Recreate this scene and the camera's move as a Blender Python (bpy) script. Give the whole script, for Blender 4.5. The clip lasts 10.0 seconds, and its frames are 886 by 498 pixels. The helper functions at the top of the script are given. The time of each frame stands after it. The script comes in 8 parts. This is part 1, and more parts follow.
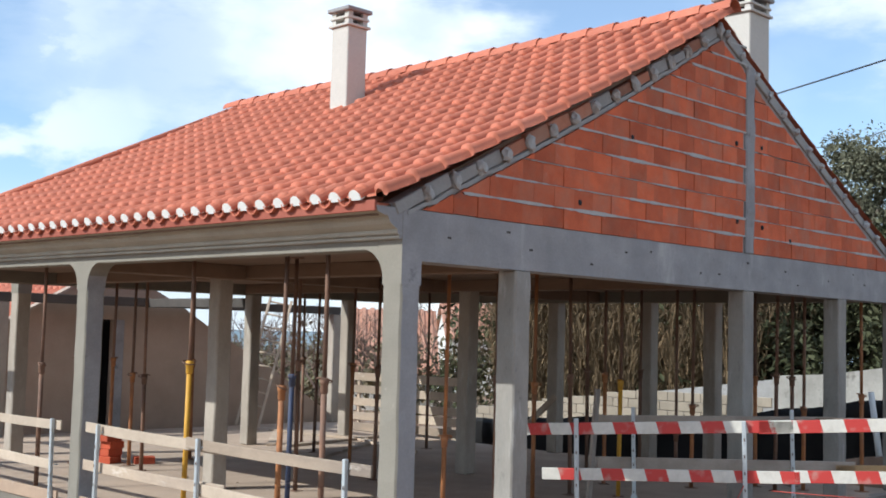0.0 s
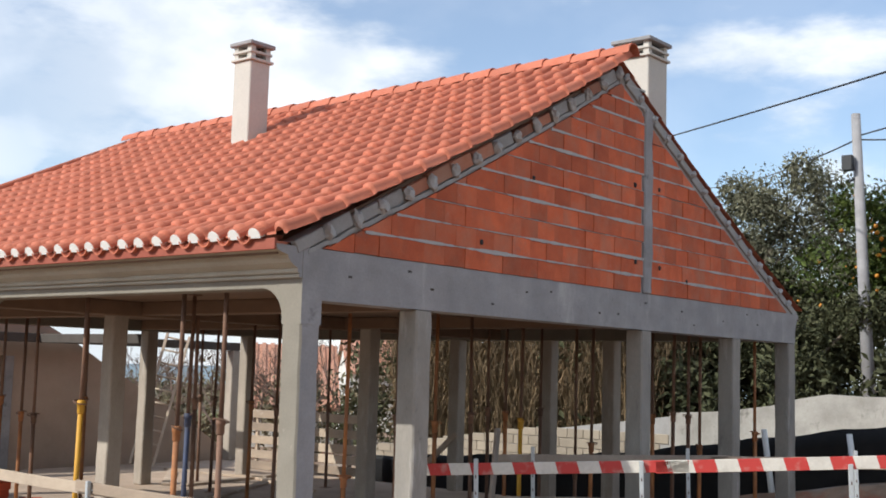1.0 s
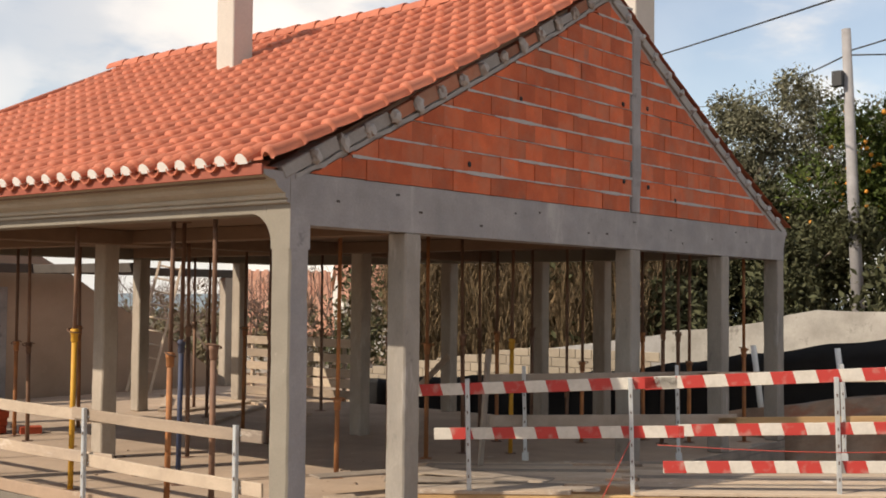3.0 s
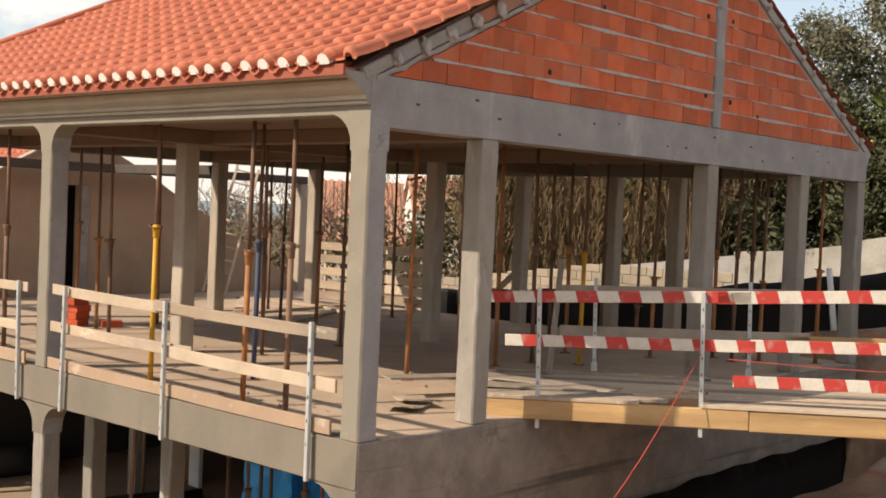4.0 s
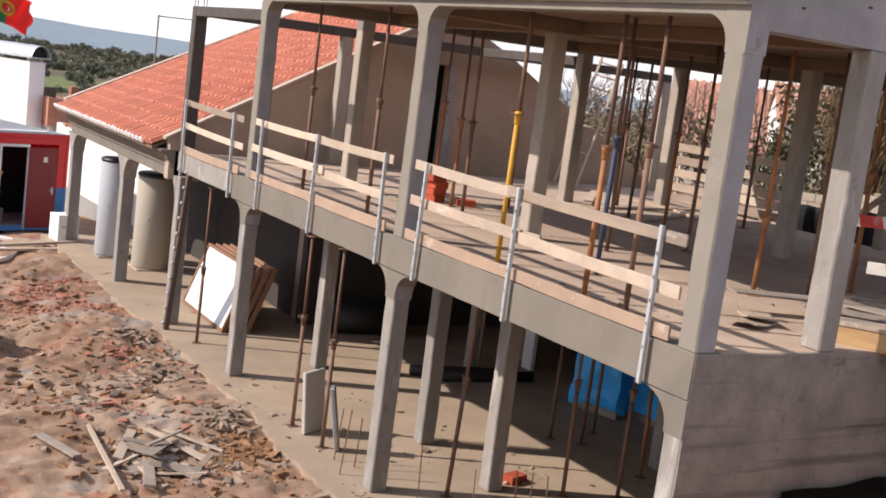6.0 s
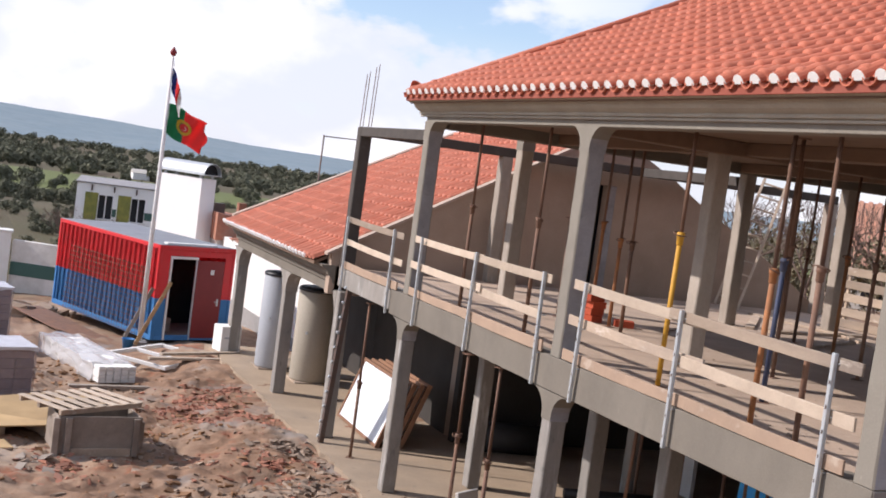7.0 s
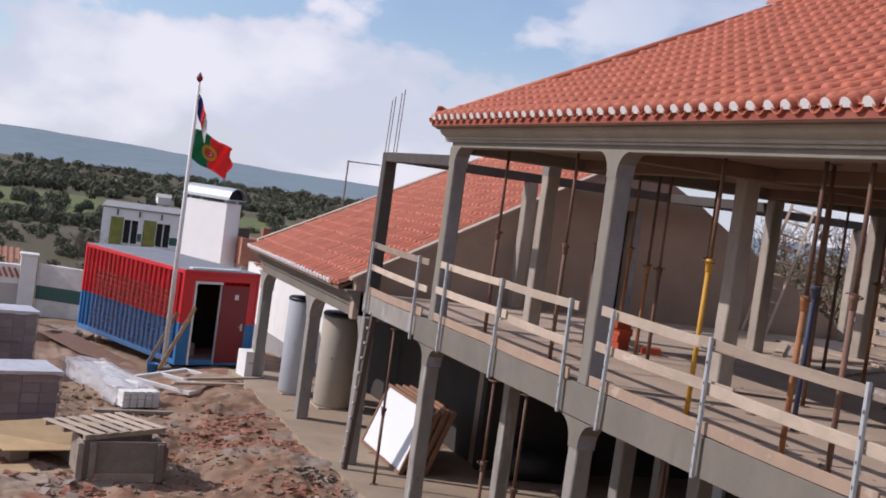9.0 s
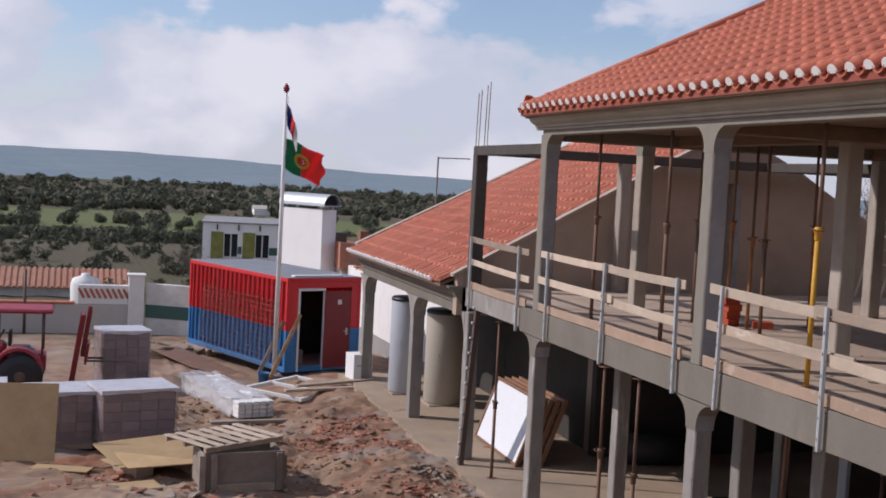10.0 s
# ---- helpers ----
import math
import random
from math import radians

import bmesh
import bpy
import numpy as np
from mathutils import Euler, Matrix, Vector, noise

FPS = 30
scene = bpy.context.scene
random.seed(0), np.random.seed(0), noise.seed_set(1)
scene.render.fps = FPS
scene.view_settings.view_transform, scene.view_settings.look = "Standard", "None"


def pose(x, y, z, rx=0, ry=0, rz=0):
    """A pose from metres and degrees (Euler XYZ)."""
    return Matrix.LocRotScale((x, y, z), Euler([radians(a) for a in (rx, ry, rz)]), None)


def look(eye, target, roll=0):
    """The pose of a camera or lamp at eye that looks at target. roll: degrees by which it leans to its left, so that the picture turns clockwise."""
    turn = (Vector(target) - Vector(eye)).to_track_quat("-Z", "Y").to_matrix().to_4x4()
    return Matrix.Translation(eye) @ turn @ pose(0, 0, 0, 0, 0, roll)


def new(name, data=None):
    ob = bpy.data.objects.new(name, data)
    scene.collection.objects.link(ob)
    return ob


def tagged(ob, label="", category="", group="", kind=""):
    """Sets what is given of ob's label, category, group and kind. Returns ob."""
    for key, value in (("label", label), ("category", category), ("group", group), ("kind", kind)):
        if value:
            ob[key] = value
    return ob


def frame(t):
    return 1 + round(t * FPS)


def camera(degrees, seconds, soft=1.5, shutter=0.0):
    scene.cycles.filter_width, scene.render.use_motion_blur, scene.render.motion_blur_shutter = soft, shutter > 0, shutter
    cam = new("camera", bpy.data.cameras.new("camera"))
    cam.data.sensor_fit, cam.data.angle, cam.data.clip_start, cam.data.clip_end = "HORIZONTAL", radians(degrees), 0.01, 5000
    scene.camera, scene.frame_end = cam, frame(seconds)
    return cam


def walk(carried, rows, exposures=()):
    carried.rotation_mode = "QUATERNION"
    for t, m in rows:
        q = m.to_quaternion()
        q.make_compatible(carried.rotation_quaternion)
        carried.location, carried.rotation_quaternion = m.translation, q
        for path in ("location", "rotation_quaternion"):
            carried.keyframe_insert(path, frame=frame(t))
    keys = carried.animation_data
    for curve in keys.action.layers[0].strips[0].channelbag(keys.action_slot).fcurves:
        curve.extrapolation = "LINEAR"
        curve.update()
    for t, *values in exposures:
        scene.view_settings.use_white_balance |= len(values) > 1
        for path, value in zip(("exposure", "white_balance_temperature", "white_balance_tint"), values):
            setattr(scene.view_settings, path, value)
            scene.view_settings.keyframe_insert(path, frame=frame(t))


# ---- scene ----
cam = camera(41.52, 10.0, soft=1.8)
PATH = [
    (0, (-6.551, -6.845, 1.993), (-5.122, -5.4528, 2.1409), 1.47),
    (0.5, (-6.558, -6.849, 2.025), (-5.0686, -5.532, 2.2406), 1.28),
    (1, (-6.513, -6.826, 2.041), (-4.9788, -5.5607, 2.2516), 1.58),
    (1.5, (-6.512, -6.855, 2.051), (-4.9949, -5.5783, 2.3105), 1.39),
    (2, (-6.496, -6.837, 2.057), (-4.9503, -5.5843, 2.2659), 2.15),
    (2.2, (-6.503, -6.851, 2.063), (-4.9703, -5.5824, 2.2665), 2.38),
    (3.3, (-6.515, -6.877, 2.008), (-4.9672, -5.6113, 2.0418), 0.08),
    (3.5, (-6.548, -6.88, 1.998), (-5.0126, -5.5975, 2.0079), 0.22),
    (4, (-6.576, -6.872, 1.928), (-5.1008, -5.5227, 1.8638), 2.43),
    (4.5, (-6.557, -6.864, 1.879), (-5.1937, -5.4065, 1.7553), 3.01),
    (5, (-6.567, -6.866, 1.889), (-5.2752, -5.358, 1.65), 4.68),
    (5.2, (-6.545, -6.842, 1.894), (-5.2953, -5.3064, 1.614), 5.10),
    (5.5, (-6.558, -6.819, 1.918), (-5.3899, -5.2242, 1.6186), 6.14),
    (6, (-6.557, -6.768, 1.94), (-5.5338, -5.0745, 1.6478), 7.39),
    (6.2, (-6.561, -6.728, 1.966), (-5.5913, -4.9962, 1.7206), 7.62),
    (7.3, (-6.574, -6.667, 1.932), (-5.8295, -4.8146, 1.8124), 7.97),
    (7.5, (-6.56, -6.654, 1.938), (-5.8209, -4.8002, 1.8146), 8.16),
    (8, (-6.549, -6.626, 1.922), (-5.7869, -4.7792, 1.8263), 8.22),
    (8.5, (-6.566, -6.619, 1.922), (-5.786, -4.7793, 1.8473), 8.29),
    (9, (-6.574, -6.593, 1.937), (-5.8376, -4.7354, 1.8464), 7.81),
    (9.5, (-6.59, -6.554, 1.975), (-5.8944, -4.6813, 1.8795), 3.99),
    (10, (-6.617, -6.543, 1.951), (-6.0335, -4.6342, 1.8312), 2.99),
]
walk(cam, [(t, look(eye, target, roll)) for t, eye, target, roll in PATH],
     exposures=((0, 0.16, 5700, 5), (0.5, 0.12, 5800, 7), (1.5, 0.0, 6400, 10), (2, -0.06, 6500, 13), (3.3, 0.07, 7600, 13), (4, 0.21, 7700, 13), (5, 0.42, 6900, 16),
                (6, 0.26, 6500, 18), (7.3, 0.0, 6100, 18), (8, -0.22, 6000, 19), (9, -0.39, 5980, 20), (10, -0.53, 5980, 20)))

# ---- sky and sun ----
SUN_DIR = Vector((0.745, -0.325, -0.59)).normalized()      # the way the sunlight travels
world = bpy.data.worlds.new("world")
scene.world = world
world.use_nodes = True
wn, wl = world.node_tree.nodes, world.node_tree.links
wn.clear()
w_out = wn.new("ShaderNodeOutputWorld")
w_bg = wn.new("ShaderNodeBackground")
w_sky = wn.new("ShaderNodeTexSky")
w_sky.sky_type = "NISHITA"
w_sky.sun_disc = False
w_sky.sun_elevation = math.asin(-SUN_DIR.z)
w_sky.sun_rotation = math.atan2(-SUN_DIR.x, -SUN_DIR.y)
w_sky.altitude, w_sky.air_density, w_sky.dust_density, w_sky.ozone_density = 60, 1.0, 0.3, 2.0
w_co = wn.new("ShaderNodeTexCoord")
w_map = wn.new("ShaderNodeMapping")
w_map.inputs["Scale"].default_value = (2.2, 2.2, 6.0)
w_map.inputs["Location"].default_value = (0.35, 0.2, 0.1)
w_noise = wn.new("ShaderNodeTexNoise")                     # broad banks
w_noise.inputs["Scale"].default_value, w_noise.inputs["Detail"].default_value = 1.25, 9
w_noise.inputs["Roughness"].default_value = 0.56
w_puff_map = wn.new("ShaderNodeMapping")
w_puff_map.inputs["Scale"].default_value = (7.0, 7.0, 11.0)
w_puff_map.inputs["Location"].default_value = (0.6, 1.1, 0.35)
w_puff = wn.new("ShaderNodeTexNoise")                      # heaped cumulus
w_puff.inputs["Scale"].default_value, w_puff.inputs["Detail"].default_value = 1.0, 7
w_puff.inputs["Roughness"].default_value = 0.5
wl.new(w_co.outputs["Generated"], w_map.inputs["Vector"])
wl.new(w_map.outputs["Vector"], w_noise.inputs["Vector"])
wl.new(w_co.outputs["Generated"], w_puff_map.inputs["Vector"])
wl.new(w_puff_map.outputs["Vector"], w_puff.inputs["Vector"])
w_sep = wn.new("ShaderNodeSeparateXYZ")
wl.new(w_co.outputs["Generated"], w_sep.inputs[0])


def w_math(op, a, b):
    m = wn.new("ShaderNodeMath")
    m.operation = op
    for k, x in enumerate((a, b)):
        if isinstance(x, (int, float)):
            m.inputs[k].default_value = x
        else:
            wl.new(x, m.inputs[k])
    return m.outputs[0]


def w_range(src, a, b, c, d):
    m = wn.new("ShaderNodeMapRange")
    m.interpolation_type = "SMOOTHSTEP"
    for k, x in zip(("From Min", "From Max", "To Min", "To Max"), (a, b, c, d)):
        m.inputs[k].default_value = x
    wl.new(src, m.inputs["Value"])
    return m.outputs["Result"]


bank = w_range(w_sep.outputs["Z"], 0.07, 0.20, 0.10, -0.01)   # the clouds stand closer towards the horizon
north = w_range(w_sep.outputs["Y"], 0.72, 0.96, 0.0, 1.0)
heap = w_math("ADD", w_math("MULTIPLY", w_puff.outputs["Fac"], 0.55), w_math("MULTIPLY", w_noise.outputs["Fac"], 0.45))
heap = w_math("ADD", heap, bank)
thick = w_math("MULTIPLY", w_range(heap, 0.505, 0.565, 0.0, 0.94), north)
veil = w_math("MULTIPLY", w_range(w_noise.outputs["Fac"], 0.46, 0.60, 0.20, 0.95), w_math("SUBTRACT", 1.0, w_math("MULTIPLY", north, 0.8)))
haze = w_range(w_sep.outputs["Z"], 0.0, 0.16, 0.85, 0.0)   # pale towards the horizon
cover = w_math("MAXIMUM", w_math("MAXIMUM", w_math("MAXIMUM", thick, 0.12), veil), haze)
w_tone = wn.new("ShaderNodeMix")
w_tone.data_type = "RGBA"
w_tone.inputs[6].default_value = (5.5, 5.75, 6.1, 1)      # shaded cloud
w_tone.inputs[7].default_value = (7.4, 7.3, 7.2, 1)       # sunlit cloud
wl.new(w_range(w_puff.outputs["Fac"], 0.42, 0.62, 0.0, 1.0), w_tone.inputs[0])
w_mix = wn.new("ShaderNodeMix")
w_mix.data_type = "RGBA"
wl.new(cover, w_mix.inputs[0])
wl.new(w_sky.outputs["Color"], w_mix.inputs[6])
wl.new(w_tone.outputs[2], w_mix.inputs[7])
wl.new(w_mix.outputs[2], w_bg.inputs["Color"])
w_bg.inputs["Strength"].default_value = 0.15
wl.new(w_bg.outputs["Background"], w_out.inputs["Surface"])

sun = new("sun", bpy.data.lights.new("sun", "SUN"))
sun.data.energy, sun.data.angle, sun.data.color = 4.9, radians(0.6), (1.0, 0.93, 0.82)
sun.matrix_world = look((-30, 20, 25), Vector((-30, 20, 25)) + SUN_DIR)


# ---- materials ----
def material(name, base, second=None, scale=3.0, amount=0.5, rough=0.85, bump=0.15, fine=40.0, metal=0.0,
             third=None, third_scale=0.6, third_amount=0.35, spots=None, marks=None, pieces=0.0, stretch=(1, 1, 1), coords="Object", gloss=0.4):
    """Two scales of noise over one or two base colours, with fine relief. pieces: how far separate pieces vary in value."""
    m = bpy.data.materials.new(name)
    m.use_nodes = True
    n, l = m.node_tree.nodes, m.node_tree.links
    b = n["Principled BSDF"]
    co = n.new("ShaderNodeTexCoord")
    mp = n.new("ShaderNodeMapping")
    mp.inputs["Scale"].default_value = stretch
    l.new(co.outputs[coords], mp.inputs["Vector"])
    info = n.new("ShaderNodeObjectInfo")
    geo = n.new("ShaderNodeNewGeometry")
    rnd = n.new("ShaderNodeMath")
    rnd.operation = "ADD"
    l.new(info.outputs["Random"], rnd.inputs[0])
    l.new(geo.outputs["Random Per Island"], rnd.inputs[1])
    fr = n.new("ShaderNodeMath")
    fr.operation = "FRACT"
    l.new(rnd.outputs[0], fr.inputs[0])
    shift = n.new("ShaderNodeVectorMath")
    shift.operation = "ADD"
    l.new(mp.outputs["Vector"], shift.inputs[0])
    if pieces:
        far = n.new("ShaderNodeMath")
        far.operation = "MULTIPLY"
        far.inputs[1].default_value = 37.0
        l.new(fr.outputs[0], far.inputs[0])
        l.new(far.outputs[0], shift.inputs[1])

    def noise_node(s, detail, rgh=0.6):
        t = n.new("ShaderNodeTexNoise")
        t.inputs["Scale"].default_value, t.inputs["Detail"].default_value, t.inputs["Roughness"].default_value = s, detail, rgh
        l.new(shift.outputs["Vector"], t.inputs["Vector"])
        return t

    def ramp(src, lo, hi, top):
        r = n.new("ShaderNodeMapRange")
        r.inputs["From Min"].default_value, r.inputs["From Max"].default_value = lo, hi
        r.inputs["To Min"].default_value, r.inputs["To Max"].default_value = 0, top
        l.new(src, r.inputs["Value"])
        return r.outputs["Result"]

    def mix(fac, a, c, how="MIX"):
        x = n.new("ShaderNodeMix")
        x.data_type, x.blend_type = "RGBA", how
        if isinstance(fac, float):
            x.inputs[0].default_value = fac
        else:
            l.new(fac, x.inputs[0])
        for k, v in ((6, a), (7, c)):
            if isinstance(v, tuple):
                x.inputs[k].default_value = (*v, 1)
            else:
                l.new(v, x.inputs[k])
        return x.outputs[2]

    second = second or tuple(v * 0.6 for v in base)
    n1, n2 = noise_node(scale, 6), noise_node(fine, 4)
    col = mix(ramp(n1.outputs["Fac"], 0.35, 0.68, amount), base, second)
    if third:
        n3 = noise_node(third_scale, 5, 0.65)
        col = mix(ramp(n3.outputs["Fac"], 0.45, 0.7, third_amount), col, third)
    if spots:                           # colour, scale, threshold, strength: small stains with ragged edges
        n4 = noise_node(spots[1], 8, 0.72)
        col = mix(ramp(n4.outputs["Fac"], spots[2], spots[2] + 0.09, spots[3]), col, spots[0])
    if marks:                           # colour, stretch, scale, threshold, strength: runs and board marks
        mp2 = n.new("ShaderNodeMapping")
        mp2.inputs["Scale"].default_value = marks[1]
        l.new(co.outputs[coords], mp2.inputs["Vector"])
        n5 = n.new("ShaderNodeTexNoise")
        n5.inputs["Scale"].default_value, n5.inputs["Detail"].default_value, n5.inputs["Roughness"].default_value = marks[2], 7, 0.62
        l.new(mp2.outputs["Vector"], n5.inputs["Vector"])
        col = mix(ramp(n5.outputs["Fac"], marks[3], marks[3] + 0.12, marks[4]), col, marks[0])
    grain = n.new("ShaderNodeMapRange")
    grain.inputs["To Min"].default_value, grain.inputs["To Max"].default_value = 0.82, 1.12
    l.new(n2.outputs["Fac"], grain.inputs["Value"])
    hsv = n.new("ShaderNodeHueSaturation")
    l.new(col, hsv.inputs["Color"])
    val = grain.outputs["Result"]
    if pieces:
        pr = n.new("ShaderNodeMapRange")
        pr.inputs["To Min"].default_value, pr.inputs["To Max"].default_value = 1 - pieces, 1 + pieces
        l.new(fr.outputs[0], pr.inputs["Value"])
        mu = n.new("ShaderNodeMath")
        mu.operation = "MULTIPLY"
        l.new(val, mu.inputs[0])
        l.new(pr.outputs["Result"], mu.inputs[1])
        val = mu.outputs[0]
    l.new(val, hsv.inputs["Value"])
    l.new(hsv.outputs["Color"], b.inputs["Base Color"])
    rr = n.new("ShaderNodeMapRange")
    rr.inputs["To Min"].default_value, rr.inputs["To Max"].default_value = max(rough - 0.12, 0.05), min(rough + 0.1, 1.0)
    l.new(n1.outputs["Fac"], rr.inputs["Value"])
    l.new(rr.outputs["Result"], b.inputs["Roughness"])
    b.inputs["Metallic"].default_value = metal
    b.inputs["Specular IOR Level"].default_value = gloss
    if bump:
        add = n.new("ShaderNodeMath")
        add.operation = "MULTIPLY_ADD"
        add.inputs[1].default_value = 0.35
        l.new(n2.outputs["Fac"], add.inputs[0])
        l.new(n1.outputs["Fac"], add.inputs[2])
        bp = n.new("ShaderNodeBump")
        bp.inputs["Strength"].default_value, bp.inputs["Distance"].default_value = bump, 0.03
        l.new(add.outputs[0], bp.inputs["Height"])
        l.new(bp.outputs["Normal"], b.inputs["Normal"])
    return m


def banded(name, colours, axis, width, slant=0.0, wear=0.3, rough=0.6):
    """Painted bands across an axis of the object, worn."""
    m = material(name, colours[0], scale=6, amount=0.25, rough=rough, bump=0.06)
    n, l = m.node_tree.nodes, m.node_tree.links
    b = n["Principled BSDF"]
    old = b.inputs["Base Color"].links[0].from_socket
    co = n.new("ShaderNodeTexCoord")
    sp = n.new("ShaderNodeSeparateXYZ")
    l.new(co.outputs["Object"], sp.inputs[0])
    info = n.new("ShaderNodeObjectInfo")
    base = n.new("ShaderNodeMath")
    base.operation = "MULTIPLY_ADD"
    base.inputs[1].default_value = slant
    l.new(sp.outputs["Z"], base.inputs[0])
    l.new(sp.outputs[axis], base.inputs[2])
    off = n.new("ShaderNodeMath")
    off.operation = "ADD"
    l.new(base.outputs[0], off.inputs[0])
    l.new(info.outputs["Random"], off.inputs[1])
    wr = n.new("ShaderNodeMath")
    wr.operation = "WRAP"
    wr.inputs[1].default_value, wr.inputs[2].default_value = 2 * width, 0
    l.new(off.outputs[0], wr.inputs[0])
    gt = n.new("ShaderNodeMath")
    gt.operation = "GREATER_THAN"
    gt.inputs[1].default_value = width
    l.new(wr.outputs[0], gt.inputs[0])
    x = n.new("ShaderNodeMix")
    x.data_type = "RGBA"
    l.new(gt.outputs[0], x.inputs[0])
    l.new(old, x.inputs[6])
    x.inputs[7].default_value = (*colours[1], 1)
    nz = n.new("ShaderNodeTexNoise")
    nz.inputs["Scale"].default_value, nz.inputs["Detail"].default_value = 9, 8
    l.new(co.outputs["Object"], nz.inputs["Vector"])
    mr = n.new("ShaderNodeMapRange")
    mr.inputs["From Min"].default_value, mr.inputs["From Max"].default_value, mr.inputs["To Max"].default_value = 0.55, 0.72, wear
    l.new(nz.outputs["Fac"], mr.inputs["Value"])
    y = n.new("ShaderNodeMix")
    y.data_type = "RGBA"
    l.new(mr.outputs["Result"], y.inputs[0])
    l.new(x.outputs[2], y.inputs[6])
    y.inputs[7].default_value = (0.42, 0.38, 0.32, 1)
    l.new(y.outputs[2], b.inputs["Base Color"])
    return m


M = {}
M["concrete"] = material("concrete", (0.33, 0.318, 0.32), (0.235, 0.227, 0.226), 3.0, 0.8, 0.9, 0.3, 45, third=(0.20, 0.20, 0.21), third_scale=1.1, third_amount=0.65, spots=((0.13, 0.125, 0.13), 3.5, 0.60, 0.7), marks=((0.52, 0.50, 0.48), (1, 1, 0.25), 2.2, 0.58, 0.6))
M["column"] = material("column", (0.30, 0.275, 0.242), (0.20, 0.182, 0.16), 3.0, 0.7, 0.9, 0.3, 50, third=(0.20, 0.19, 0.18), third_scale=1.6, third_amount=0.6, stretch=(1, 1, 0.45), pieces=0.08, spots=((0.15, 0.14, 0.13), 6.0, 0.60, 0.7), marks=((0.46, 0.44, 0.41), (1, 1, 0.22), 4.5, 0.57, 0.75))
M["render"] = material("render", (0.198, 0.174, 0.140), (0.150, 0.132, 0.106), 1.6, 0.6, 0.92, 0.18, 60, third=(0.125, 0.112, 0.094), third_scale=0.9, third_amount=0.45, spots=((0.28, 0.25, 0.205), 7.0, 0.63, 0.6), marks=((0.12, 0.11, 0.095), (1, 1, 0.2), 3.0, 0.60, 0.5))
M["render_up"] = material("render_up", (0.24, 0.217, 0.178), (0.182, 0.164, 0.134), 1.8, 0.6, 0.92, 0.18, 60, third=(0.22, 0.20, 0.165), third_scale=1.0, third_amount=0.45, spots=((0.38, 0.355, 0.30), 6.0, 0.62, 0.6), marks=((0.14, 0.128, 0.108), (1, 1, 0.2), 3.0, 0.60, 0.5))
M["cornice"] = material("cornice", (0.42, 0.385, 0.315), (0.34, 0.31, 0.25), 1.8, 0.6, 0.9, 0.14, 60, third=(0.28, 0.255, 0.21), third_scale=0.9, third_amount=0.4, spots=((0.22, 0.20, 0.165), 5.0, 0.63, 0.5))
M["basement"] = material("basement", (0.30, 0.26, 0.222), (0.20, 0.172, 0.147), 2.4, 0.8, 0.92, 0.35, 35, third=(0.17, 0.15, 0.135), third_scale=1.2, third_amount=0.6, spots=((0.12, 0.11, 0.10), 3.2, 0.58, 0.7), marks=((0.085, 0.078, 0.072), (0.22, 1, 7.0), 1.0, 0.535, 0.8))
# near-black: the shade of the deep rooms is put into this wall colour
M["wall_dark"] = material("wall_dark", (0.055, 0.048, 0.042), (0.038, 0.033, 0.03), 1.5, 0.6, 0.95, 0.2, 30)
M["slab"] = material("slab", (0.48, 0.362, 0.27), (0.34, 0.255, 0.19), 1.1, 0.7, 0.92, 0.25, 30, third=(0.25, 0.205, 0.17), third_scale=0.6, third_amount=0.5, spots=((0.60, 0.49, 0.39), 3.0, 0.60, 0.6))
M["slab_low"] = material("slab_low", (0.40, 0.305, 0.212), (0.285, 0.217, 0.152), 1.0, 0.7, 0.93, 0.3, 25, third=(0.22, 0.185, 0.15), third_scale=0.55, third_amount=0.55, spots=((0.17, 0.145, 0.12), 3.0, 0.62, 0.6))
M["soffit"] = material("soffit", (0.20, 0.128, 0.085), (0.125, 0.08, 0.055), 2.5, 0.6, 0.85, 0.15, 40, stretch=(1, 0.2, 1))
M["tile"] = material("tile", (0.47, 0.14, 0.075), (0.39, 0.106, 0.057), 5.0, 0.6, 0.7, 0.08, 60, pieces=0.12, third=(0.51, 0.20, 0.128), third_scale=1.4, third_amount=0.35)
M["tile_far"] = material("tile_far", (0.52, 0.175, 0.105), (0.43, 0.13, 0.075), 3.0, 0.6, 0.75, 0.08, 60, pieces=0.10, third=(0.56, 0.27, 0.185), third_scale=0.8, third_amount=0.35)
# red clay, darkened by the shade that the eave overhang would throw
M["clay"] = material("clay", (0.29, 0.075, 0.046), (0.22, 0.058, 0.038), 4.0, 0.6, 0.85, 0.1, 50, third=(0.33, 0.12, 0.08), third_scale=1.2, third_amount=0.4)
M["tile_old"] = material("tile_old", (0.47, 0.235, 0.155), (0.38, 0.17, 0.105), 3.0, 0.6, 0.8, 0.08, 60, third=(0.50, 0.33, 0.25), third_scale=0.8, third_amount=0.5)
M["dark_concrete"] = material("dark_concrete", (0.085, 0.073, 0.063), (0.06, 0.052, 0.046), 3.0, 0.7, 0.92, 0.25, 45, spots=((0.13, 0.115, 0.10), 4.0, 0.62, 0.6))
# column concrete, warmed and lightened for floor bounce and skylight indoors
M["column_in"] = material("column_in", (0.40, 0.345, 0.285), (0.29, 0.245, 0.20), 3.0, 0.7, 0.9, 0.3, 50, third=(0.21, 0.18, 0.15), third_scale=1.4, third_amount=0.5, stretch=(1, 1, 0.45), pieces=0.08, marks=((0.50, 0.45, 0.39), (1, 1, 0.22), 4.5, 0.58, 0.7))
M["verge"] = material("verge", (0.46, 0.36, 0.29), (0.36, 0.27, 0.21), 3.0, 0.7, 0.92, 0.25, 45)
